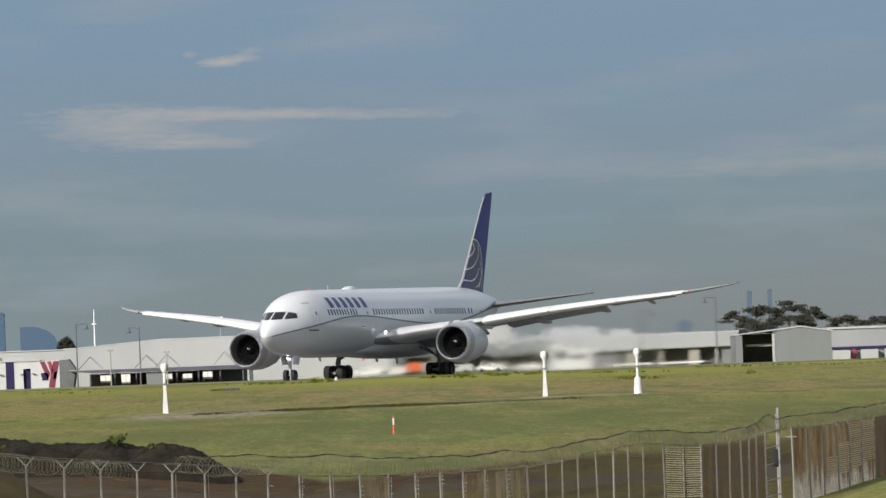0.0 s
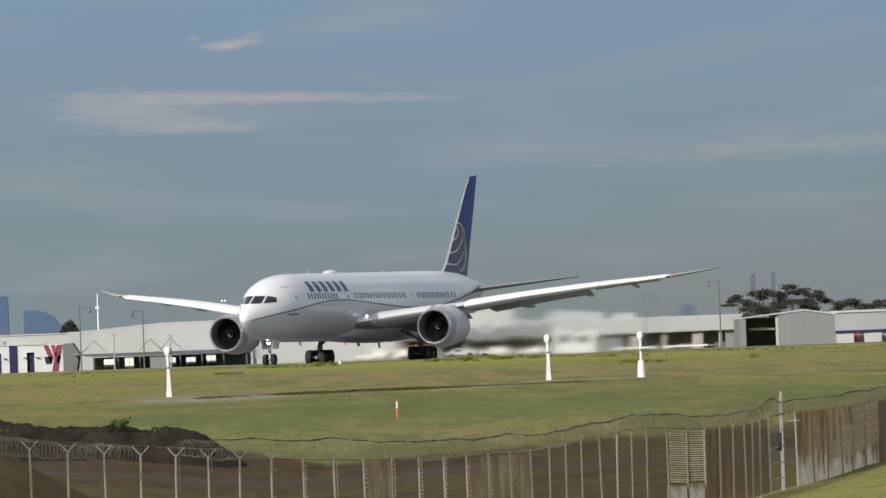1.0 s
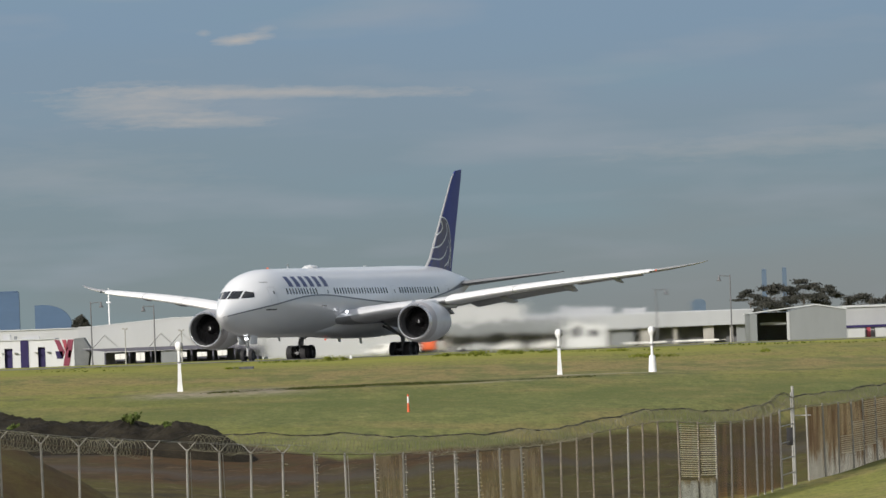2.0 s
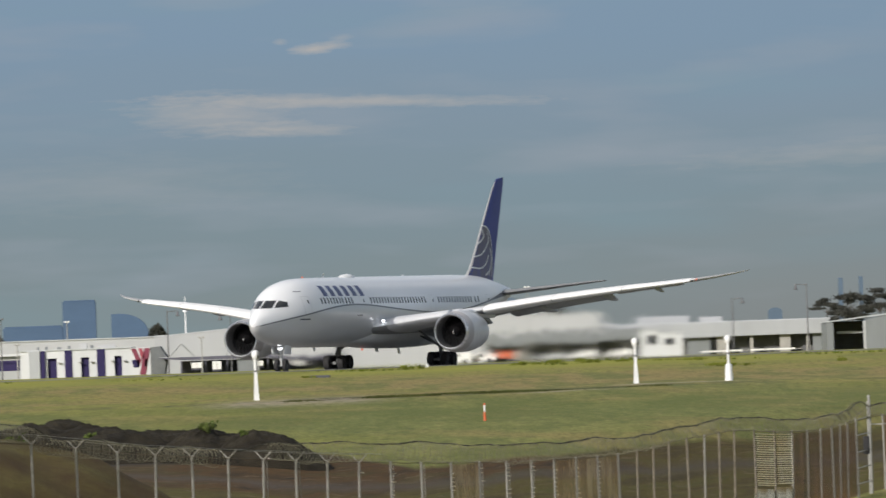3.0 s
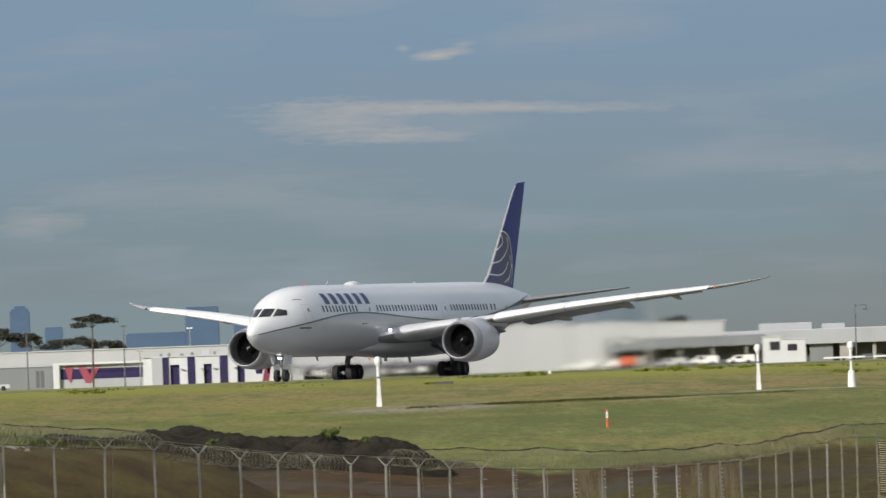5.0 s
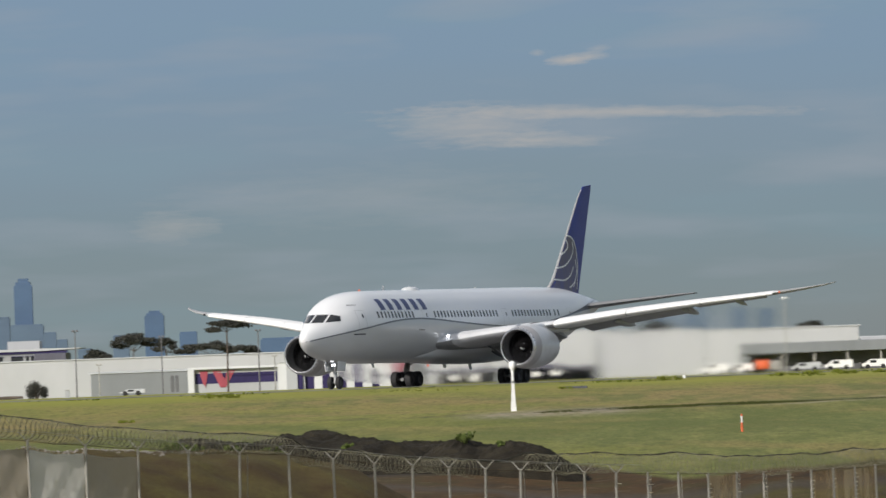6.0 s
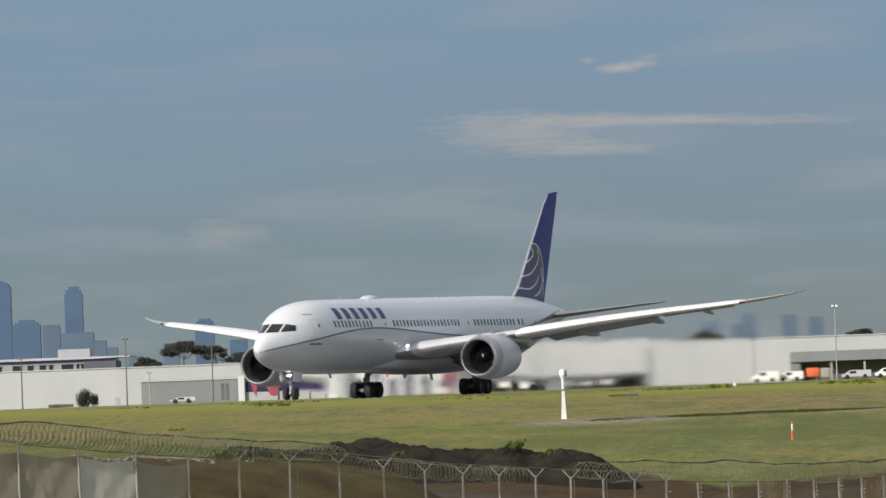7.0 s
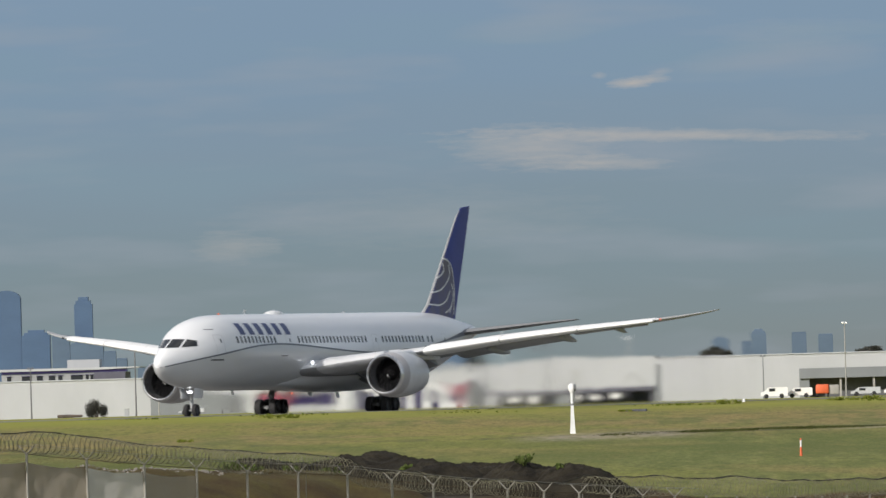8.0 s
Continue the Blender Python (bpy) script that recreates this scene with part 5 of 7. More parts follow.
for hx, hy, ht, hrx, hry in ((-24.4, 470.0, -1.92, 5.0, 6.0), (-28.2, 461.0, -2.22, 6.0, 7.0), (-20.0, 455.0, -2.58, 5.6, 6.5), (-15.4, 453.0, -2.53, 4.0, 5.5), (-13.2, 450.5, -2.64, 3.7, 4.5), (-24.0, 453.0, -2.84, 5.5, 5.0), (-20.6, 458.0, -2.42, 9.0, 7.5), (-16.8, 456.0, -2.72, 6.2, 6.0)):
    make_heap(hx, hy, ht, hrx, hry, hx, "dark mound of dumped soil behind the fence")


def leaf_cloud(rnd, count, spots, size):
    """Small two-sided leaves scattered in clumps; spots: (centre, radii)."""
    verts, faces = [], []
    for _ in range(count):
        c, r = rnd.choice(spots)
        d = Vector((rnd.gauss(0, 1), rnd.gauss(0, 1), rnd.gauss(0, 1))).normalized() * min(1.5, abs(rnd.gauss(0.0, 0.62)))
        p = Vector(c) + Vector((d.x * r[0], d.y * r[1], d.z * r[2]))
        q = Euler((rnd.uniform(0, 6.3), rnd.uniform(0, 6.3), rnd.uniform(0, 6.3))).to_matrix()
        s = size * rnd.uniform(0.6, 1.4)
        i = len(verts)
        verts += [tuple(p + q @ Vector(v) * s) for v in ((-1, 0, 0), (0, -0.5, 0.1), (1, 0, 0), (0, 0.5, 0.1))]
        faces.append((i, i + 1, i + 2, i + 3))
    return verts, faces


def leafy(name, rnd, count, spots, size, mat, parent, label=""):
    v, f = leaf_cloud(rnd, count, spots, size)
    me = bpy.data.meshes.new(name)
    me.from_pydata(v, [], f)
    me.materials.append(mat)
    ob = new(name, me)
    ob.parent = parent
    return tagged(ob, label) if label else ob


def make_weed(x, y, z, s, seed):
    rnd = random.Random(seed)
    w = empty("weed_bush", Matrix.Translation((x, y, z)), "small green weed bush on a soil heap", "bush", "weeds on the soil")
    bm = bmesh.new()
    for _ in range(7):
        a = rnd.uniform(0, 6.3)
        tube(bm, (0, 0, -0.2), (math.cos(a) * s * 0.6, math.sin(a) * s * 0.6, s * rnd.uniform(0.4, 0.8)), 0.02, 0.008, 5)
    part("stems", bm, M_SOIL, w)
    leafy("foliage", rnd, 260, [((rnd.uniform(-s, s) * 0.7, rnd.uniform(-s, s) * 0.7, s * rnd.uniform(0.2, 0.7)), (s * 0.4, s * 0.4, s * 0.3)) for _ in range(7)], 0.09, M_LEAF, w)


for i, (wx, wy, wz, ws) in enumerate(((-15.8, 452.0, -2.68, 0.55), (-13.7, 449.8, -2.95, 0.42), (-21.2, 454.0, -2.8, 0.35), (-26.6, 402.8, -2.5, 0.75), (-25.6, 404.0, -2.5, 0.7), (-23.9, 406.2, -2.6, 0.6), (-22.5, 408.2, -2.8, 0.7))):
    make_weed(wx, wy, wz, ws, i)


def make_clump(x, y, w, h, seed):
    """A low green weed clump standing out of the field grass."""
    rnd = random.Random(seed)
    c = empty("weed_clump", Matrix.Translation((x, y, ground_z(x, y))), "low bright green weed clump in the grass", "weed", "weed clumps in the field")
    bm = bmesh.new()
    for _ in range(1):
        a = rnd.uniform(-w, w)
        tube(bm, (a * 0.8, 0, -0.1), (a, rnd.uniform(-.3, .3), h * rnd.uniform(0.6, 1.0)), 0.015, 0.006, 5)
    part("stems", bm, M_LEAF, c)
    leafy("foliage", rnd, int(500 * w), [((rnd.uniform(-w, w) * 0.8, rnd.uniform(-.5, .5), h * rnd.uniform(0.2, 0.6)), (w * 0.35, 0.5, h * 0.35)) for _ in range(8)], 0.07, M_WEED, c)


M_WEED = material("weed_green", (0.15, 0.19, 0.025), 0.8, vary=0.4, scale=1.5, second=(0.21, 0.23, 0.04), space="World", gloss=0.08)
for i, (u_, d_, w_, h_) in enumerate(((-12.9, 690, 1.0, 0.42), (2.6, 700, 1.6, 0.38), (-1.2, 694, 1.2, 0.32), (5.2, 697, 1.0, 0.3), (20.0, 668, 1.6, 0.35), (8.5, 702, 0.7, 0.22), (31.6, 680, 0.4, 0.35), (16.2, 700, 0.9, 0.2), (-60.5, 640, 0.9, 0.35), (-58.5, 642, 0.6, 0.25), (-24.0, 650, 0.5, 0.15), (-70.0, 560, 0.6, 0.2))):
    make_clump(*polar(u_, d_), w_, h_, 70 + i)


def bank_line(u):
    """Foot of the ridge in plan and its height."""
    z = float(np.interp(u, (0.0, 0.2, 0.29, 0.42, 0.49, 0.53, 0.60, 1.0), (-1.9, -1.98, -2.15, -2.35, -2.65, -3.5, -5.6, -9.0)))
    return -36.0 + 28.0 * u, 390.0 + 38.0 * u, z


def bank_z(u, q):
    """Height of the bank q metres behind its ridge."""
    x, y, z = bank_line(u)
    x, y = x - 0.8 * q, y + 0.6 * q
    top = z - 0.035 * q * q + 0.30 * noise.noise(Vector((x * 0.5, y * 0.5, 3))) + 0.07 * noise.noise(Vector((x * 2, y * 2, 8)))
    return Vector((x, y, max(top, ground_z(x, y) - 0.3)))


def make_rubble():
    rnd = random.Random(3)
    bm = bmesh.new()
    for _ in range(320):
        r = rnd.uniform(0.03, 0.09)
        p = bank_z(0.14 + 0.2 * rnd.random(), rnd.uniform(-2.2, 1.0))
        bmesh.ops.create_icosphere(bm, subdivisions=1, radius=r, matrix=Matrix.Translation(p) @ pose(0, 0, 0, rnd.uniform(0, 360), rnd.uniform(0, 360), 0) @ Matrix.Diagonal((1, rnd.uniform(0.5, 1), rnd.uniform(0.4, 0.8), 1)))
    tagged(part("rubble", bm, M_STONE, smooth=False), "pale broken stone rubble on a bank", "rubble", kind="stuff")
    bm = bmesh.new()  # the bank under it
    loft(bm, [[bank_z(i / 60, -12 + 24 * j / 36) for j in range(37)] for i in range(61)], False)
    tagged(part("earth_bank", bm, M_BANK), "low brown earth bank", "bank", kind="structure")


make_rubble()


# ---- lights and markers on the grass ----
M_LIGHTPOLE = material("white_pole_paint", (0.74, 0.75, 0.76), 0.45, vary=0.1, scale=2)
# Grey of the collar and web, and of the head's painted shaded side.
M_POLE_GREY = material("pole_grey_and_shade", (0.17, 0.175, 0.18), 0.5, vary=0.15, scale=3)
M_ORANGE = material("orange_paint", (0.65, 0.12, 0.04), 0.6, vary=0.2, scale=4)


def make_pole(x, y, top, boxed):
    z = ground_z(x, y) - 0.05
    h = top - z
    ob = empty("runway_light_pole", Matrix.Translation((x, y, z)), "white frangible light pole with a rounded head" + (" on a box base" if boxed else ", flared to the ground"), "light pole", "light poles on the grass")
    bm = bmesh.new()
    if boxed:
        lathe(bm, [(0.0, 0.27), (1.05, 0.20), (1.10, 0.17), (1.14, 0.08)], 20, (0, 0, 0), "Z", True, True)
    else:
        for sx in (-1, 1):   # two flared legs
            loft(bm, [[Vector((sx * c + dx * w, dy * 0.09, z)) for dx, dy in ((-1, -1), (1, -1), (1, 1), (-1, 1))] for z, c, w in ((0.0, 0.085, 0.085), (0.6, 0.06, 0.07), (1.3, 0.045, 0.05), (1.78, 0.035, 0.05))], True, True, True)
    part("base", bm, M_LIGHTPOLE, ob)
    if not boxed:
        part("web", boxes((-0.1, 0.1, -0.02, 0.02, 0.0, 0.5), (-0.07, 0.07, -0.021, 0.021, 0.5, 1.3)), M_POLE_GREY, ob, "grey web between the legs", smooth=False)
    part("stem", lathe(bmesh.new(), [(1.0, 0.085), (h - 0.75, 0.085), (h - 0.55, 0.10), (h - 0.42, 0.13)], 16, (0, 0, 0), "Z", True, True), M_LIGHTPOLE, ob)
    part("collar", lathe(bmesh.new(), [(1.72, 0.10), (1.74, 0.125), (1.82, 0.125), (1.84, 0.10)], 16, (0, 0, 0), "Z", True, True), M_POLE_GREY, ob, "dark grey clamp collar")
    bm = bmesh.new()
    lathe(bm, [(-0.02, 0.12), (0.10, 0.19), (0.26, 0.225), (0.40, 0.20), (0.49, 0.12), (0.52, 0.02)], 20, (0, 0, h - 0.52), "Z", True, True)
    part("lamp_head", bm, M_LIGHTPOLE, ob)
    # Grey disc added on the right: the lamp head's shaded half as colour.
    bm = bmesh.new()
    lathe(bm, [(0.0, 0.20), (0.10, 0.20), (0.14, 0.17), (0.15, 0.02)], 18, (0.11, -0.06, h - 0.26), "X", True, True)
    part("lens", bm, M_POLE_GREY, ob, "grey disc for the head's shaded side")


make_pole(-16.8, 570.0, 1.38, False)
make_pole(6.1, 605.0, 1.36, False)
make_pole(12.05, 610.0, 1.34, True)


def make_marker():
    x, y = -3.02, 520.5
    z = ground_z(x, y) - 0.05
    ob = empty("marker_post", Matrix.Translation((x, y, z)), "slim orange marker post with a white band", "marker post")
    part("post", lathe(bmesh.new(), [(0.0, 0.075), (0.4, 0.06), (0.55, 0.05)], 14, (0, 0, 0), "Z", True, True), M_ORANGE, ob)
    part("band", lathe(bmesh.new(), [(0.55, 0.051), (0.9, 0.051)], 14, (0, 0, 0), "Z", True, True), M_LIGHTPOLE, ob, "white reflective band")
    part("cap", lathe(bmesh.new(), [(0.9, 0.053), (1.0, 0.05), (1.02, 0.02)], 14, (0, 0, 0), "Z", True, True), M_ORANGE, ob)


make_marker()


def make_edge_light(x, y):
    z = ground_z(x, y)
    ob = empty("runway_edge_light", Matrix.Translation((x, y, z)), "small white runway edge light in the grass", "runway light")
    part("base", lathe(bmesh.new(), [(-0.1, 0.16), (0.02, 0.15), (0.04, 0.09), (0.1, 0.09)], 16, (0, 0, 0), "Z", True, True), M_LIGHTPOLE, ob)
    part("lens", lathe(bmesh.new(), [(0.1, 0.12), (0.18, 0.12), (0.22, 0.07), (0.24, 0.02)], 16, (0, 0, 0), "Z", True, True), M_LIGHTPOLE, ob, "white lens")


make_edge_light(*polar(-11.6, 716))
M_PIT = material("damp_concrete", (0.085, 0.09, 0.10), 0.8, vary=0.3, scale=2)
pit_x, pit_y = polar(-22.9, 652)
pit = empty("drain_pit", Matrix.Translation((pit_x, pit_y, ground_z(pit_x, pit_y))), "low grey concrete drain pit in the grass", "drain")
part("surround", boxes((-0.75, 0.75, -1.6, -1.35, -0.2, 0.13), (-0.75, 0.75, 1.35, 1.6, -0.2, 0.13), (-0.75, -0.5, -1.35, 1.35, -0.2, 0.13), (0.5, 0.75, -1.35, 1.35, -0.2, 0.13), bevel=0.02), M_PIT, pit, "weathered concrete surround", smooth=False)
part("grate", boxes((-0.5, 0.5, -1.35, 1.35, -0.1, 0.06)), M_STRAND, pit, "dark grate", smooth=False)


# ---- buildings beyond the runway ----
M_CLAD = material("white_cladding", (0.415, 0.427, 0.445), 0.55, vary=0.1, scale=0.12, space="World", stretch=(1, 1, 0.4), fine=20)
M_CLAD2 = material("pale_grey_cladding", (0.35, 0.365, 0.385), 0.55, vary=0.12, scale=0.15, space="World", stretch=(1, 1, 0.4), fine=20)
M_EAST = material("dull_white_cladding", (0.29, 0.30, 0.315), 0.6, vary=0.12, scale=0.15, space="World", stretch=(1, 1, 0.4), fine=20)
M_CLAD3 = material("bright_white_cladding", (0.56, 0.575, 0.59), 0.55, vary=0.12, scale=0.2, space="World", stretch=(1, 1, 0.4), fine=20)
M_FABRIC = material("grey_fabric", (0.14, 0.15, 0.155), 0.9, vary=0.25, scale=0.4, space="World")
M_GREYWALL = material("grey_metal_wall", (0.19, 0.205, 0.215), 0.5, vary=0.12, scale=0.2, space="World", stretch=(1, 1, 0.3), fine=20)
M_ROOF = material("metal_roof", (0.46, 0.48, 0.50), 0.4, vary=0.12, scale=0.2, space="World", fine=20)
# Shade of the open bays put into a dark grey; the shed doors share it.
M_SHADE = material("bay_shade_and_doors", (0.12, 0.123, 0.13), 0.8, vary=0.3, scale=0.5, space="World")
M_SLATE = material("slate_paint", (0.085, 0.085, 0.115), 0.6, vary=0.15, scale=0.6, space="World")
M_NAVYWALL = material("navy_wall", (0.034, 0.028, 0.085), 0.7, vary=0.15, scale=0.6, space="World", gloss=0.1)
M_REDWALL = material("red_wall", (0.30, 0.05, 0.075), 0.5, vary=0.15, scale=0.6, space="World")
M_MAROON = material("maroon_wall", (0.19, 0.03, 0.06), 0.5, vary=0.15, scale=0.6, space="World")
M_CONC = material("concrete", (0.34, 0.33, 0.31), 0.85, vary=0.2, scale=0.4, space="World", bump=0.2)


def shed(name, label, x0, x1, y, h, depth, wall, ribs=3.0, pitch=0.6, cat="building"):
    """A long metal-clad shed with a thick wall shell, vertical seams and a shallow roof."""
    ob = empty(name, Matrix.Translation((x0, y, -0.1)), label, cat)
    w = x1 - x0
    t = 0.25
    for q in ((0, w, 0, t, 0, h), (0, w, depth - t, depth, 0, h), (0, t, t, depth - t, 0, h), (w - t, w, t, depth - t, 0, h)):
        part("wall", boxes(q), wall, ob, smooth=False)
    bm = bmesh.new()
    for a, b in ((-0.4, w + 0.4),):
        loft(bm, [[Vector((q, -0.08, h)), Vector((q, depth / 2, h + pitch)), Vector((q, depth + 0.08, h)), Vector((q, depth + 0.08, h + 0.18)), Vector((q, depth / 2, h + pitch + 0.18)), Vector((q, -0.08, h + 0.18))] for q in (a, b)], True, True, True)
    part("roof", bm, M_ROOF, ob, "pale metal roof", smooth=False)
    k = int(w / ribs)
    for i in range(1, k):
        if i == 1:
            first = part("seam", boxes((w * i / k - 0.03, w * i / k + 0.03, -0.015, 0.0, 0.05, h - 0.05)), wall, ob, smooth=False)
        else:
            s = new("seam", first.data)
            s.parent = ob
            s.location.x = w * (i - 1) / k
    part("gutter", boxes((-0.3, w + 0.3, -0.2, -0.085, h + 0.02, h + 0.16), bevel=0.02), M_ROOF, ob, smooth=False)
    return ob


shed("warehouse", "very long white metal-clad warehouse with a pale roof", -150, -45.2, 1500, 5.8, 60, M_CLAD, 6.0, 0.1)
shed("warehouse", "taller white metal-clad warehouse with a flat pale roof", -45, 10, 1500, 6.78, 60, M_CLAD, 11.0, 0.1)


def make_cargo_shed():
    """White shed whose front shows its low gable; tie struts hold the canopy before it."""
    ob = empty("cargo_shed", Matrix.Translation((-44.0, 1455, -0.1)), "white cargo shed with a low gabled front behind a canopy", "building")
    line = ((-14.0, 5.75), (-12.0, 5.78), (0.3, 6.68), (14.0, 6.78))
    bm = bmesh.new()
    loft(bm, [[Vector((-14, y, 0))] + [Vector((x, y, z)) for x, z in line] + [Vector((14, y, 0))] for y in (0.0, 0.3)], True, True, True)
    part("front_wall", bm, M_CLAD, ob, smooth=False)
    for x in (-14.0, 13.7):
        part("side_wall", boxes((x, x + 0.3, 0.3, 30, 0, 5.7)), M_CLAD, ob, smooth=False)
    bm = bmesh.new()
    loft(bm, [[Vector((x, y, z + 0.005)) for x, z in line] + [Vector((x, y, z + 0.16)) for x, z in reversed(line)] for y in (-0.06, 30)], True, True, True)
    part("roof", bm, M_ROOF, ob, "pale metal roof", smooth=False)
    for x, z in ((-10.0, 4.5), (-1.5, 4.45), (1.6, 4.5), (10.3, 4.55)):
        bm = bmesh.new()
        tube(bm, (x, 0.02, z), (x - 1.25, -18.0, 2.5), 0.055, 0.055, 8)
        part("canopy_strut", bm, M_GALV, ob, "slanting steel strut")


make_cargo_shed()
grey_box = shed("storage_shed", "plain grey metal storage shed", -106.5, -91.9, 1450, 3.4, 12, M_GREYWALL, 2.4, 0.1)
for dx in (12.3, 13.0):
    part("door", boxes((dx - 0.25, dx + 0.25, -0.06, 0.0, 0.3, 2.8), bevel=0.02), M_SHADE, grey_box, smooth=False)


def make_logo_front():
    """A white portal-framed front with a navy band and plain red wedges."""
    ob = empty("freight_office", Matrix.Translation((-91.2, 1440, -0.1)), "white framed freight building front with navy band and red shapes", "building")
    part("wall", boxes((0.9, 13.6, 0.8, 1.0, 0, 3.55), (0.9, 13.6, 6, 6.2, 0, 3.5)), M_CLAD2, ob, smooth=False)
    part("frame", boxes((0, 0.95, 0, 6.2, 0, 3.85), (13.6, 14.8, 0, 6.2, 0, 3.85), (0.95, 13.6, 0, 6.2, 3.5, 3.85), bevel=0.03), M_CLAD3, ob, smooth=False)
    part("band", boxes((1.1, 13.4, 0.74, 0.797, 1.35, 2.9)), M_NAVYWALL, ob, "navy painted band", smooth=False)
    for pts in (((1.7, 3.25), (3.0, 3.25), (2.6, 0.8), (2.2, 1.4)), ((3.7, 3.25), (4.9, 3.25), (5.5, 1.9), (5.9, 3.25), (7.1, 3.25), (5.6, 0.75), (4.8, 0.75))):
        bm = bmesh.new()
        loft(bm, [[Vector((x, yy, z)) for x, z in pts] for yy in (0.66, 0.735)], True, True, True)
        part("red_wedge", bm, M_REDWALL, ob, "plain red wedge shape", smooth=False)
    part("rail", boxes((4.5, 16.0, -0.3, -0.22, 2.95, 3.03)), M_GALV, ob, smooth=False)


make_logo_front()


def make_terminal():
    """White block with navy piers and doorways, red and navy wedges at the end."""
    ob = empty("cargo_terminal", Matrix.Translation((-77.1, 1430, -0.1)), "white cargo terminal with dark navy doorways and piers", "building")
    h = 4.1
    # front wall built between the openings
    opens = ((4.0, 5.4, 2.95), (9.0, 10.2, 2.95), (14.0, 15.1, 3.0))
    rows, x = [], 0.0
    for a, b, t in opens:
        rows += [(x, a, 0, 0.35, 0, h), (a, b, 0, 0.35, t, h)]
        x = b
    rows += [(x, 16.4, 0, 0.35, 0, h), (0, 0.3, 0.35, 14, 0, h), (16.1, 16.4, 0.35, 14, 0, h), (0, 16.4, 13.7, 14, 0, h)]
    part("wall", boxes(*rows), M_CLAD3, ob, smooth=False)
    part("roof", boxes((-0.2, 16.6, -0.2, 14.2, h, h + 0.18)), M_ROOF, ob, smooth=False)
    part("lining", boxes((0.4, 16.0, 0.55, 0.75, 0, h - 0.05)), M_NAVYWALL, ob, "dark navy sheet behind the doorways", smooth=False)
    for a, b in ((6.6, 7.7), (11.4, 12.6)):
        part("pier", boxes((a, b, -0.12, 0.0, 0, h + 0.05), bevel=0.02), M_NAVYWALL, ob, "full-height navy pier", smooth=False)
    part("pier", boxes((1.3, 2.9, -0.5, 0.0, 0, h), bevel=0.02), M_CLAD2, ob, "grey pier", smooth=False)
    part("pier", boxes((3.0, 3.7, -0.3, 0.0, 0, h), bevel=0.02), M_NAVYWALL, ob, smooth=False)
    for i, xx in enumerate((5.6, 8.6, 10.4, 13.5, 15.3)):
        part("wall_lamp", boxes((xx, xx + 0.5, -0.55, 0.0, 2.2, 2.32), bevel=0.02), M_GALV, ob, smooth=False)
    # end bay with wedges, then a sloping fabric end
    part("end_wall", boxes((16.4, 19.4, -0.05, 0.3, 0, h)), M_CLAD3, ob, smooth=False)
    for pts, mt in ((((16.5, 4.0), (17.2, 4.0), (18.0, 2.2), (17.6, 1.2)), M_MAROON), (((17.6, 4.0), (18.2, 4.0), (18.5, 2.6), (18.1, 2.2)), M_REDWALL), (((18.5, 4.0), (19.35, 4.0), (18.6, 0.1), (17.7, 0.1)), M_MAROON), (((16.6, 2.3), (17.7, 2.3), (17.7, 1.2), (16.8, 1.2)), M_NAVYWALL), (((18.6, 2.4), (19.0, 2.4), (18.8, 1.3), (18.4, 1.3)), M_NAVYWALL)):
        bm = bmesh.new()
        loft(bm, [[Vector((x, yy, z)) for x, z in pts] for yy in (-0.14, -0.055)], True, True, True)
        part("wedge", bm, mt, ob, "plain painted wedge", smooth=False)
    bm = bmesh.new()
    loft(bm, [[Vector((x, yy, z)) for x, z in ((19.4, 0), (19.4, h), (20.8, h + 0.1), (21.8, 2.6), (21.4, 0))] for yy in (0, 8)], True, True, True)
    part("fabric_end", bm, M_FABRIC, ob, "grey fabric side enclosure", smooth=False)
    # plant on the roof
    rnd = random.Random(8)
    for i, (a, b, z) in enumerate(((8.8, 9.9, 0.8), (10.4, 10.8, 0.5), (7.0, 7.4, 0.5), (11.6, 14.2, 0.45), (5.4, 6.0, 0.35), (3.6, 4.0, 0.5), (2.4, 2.7, 0.45))):
        part("roof_unit", boxes((a, b, 2, 3.2, h + 0.18, h + 0.18 + z), bevel=0.03), M_CLAD if i in (0, 3) else M_GREYWALL, ob, "boxy rooftop plant unit", smooth=False)


make_terminal()


def make_canopy():
    ob = empty("loading_canopy", Matrix.Translation((-55.7, 1420, -0.1)), "low flat loading canopy over dark truck bays", "canopy")
    bm = bmesh.new()   # the deck thins out to a tip at its free end
    loft(bm, [[Vector((x, y, z)) for x, z in ((-0.4, 2.36), (3.0, 1.98), (26, 1.82), (26, 2.45), (-0.4, 2.44))] for y in (0.0, 17)], True, True, True)
    part("roof", bm, M_SLATE, ob, "dark grey canopy deck", smooth=False)
    part("top_edge", boxes((-0.2, 26, -0.03, 0.3, 2.452, 2.52)), M_CLAD, ob, "thin white edge flashing", smooth=False)
    part("back_wall", boxes((2.8, 26, 6, 6.3, 0, 1.85)), M_SHADE, ob, "bay wall coloured dark for the shade", smooth=False)
    part("block_wall", boxes((11.2, 13.8, 0.5, 5.8, 0, 1.85)), M_GREYWALL, ob, "grey block wall between the bays", smooth=False)
    for x in (2.8, 6.4, 9.6, 15.6, 18.8, 22.0, 25.4):
        part("column", boxes((x, x + 0.22, 0.3, 0.52, 0, 1.85), bevel=0.03), M_SLATE, ob, smooth=False)


make_canopy()


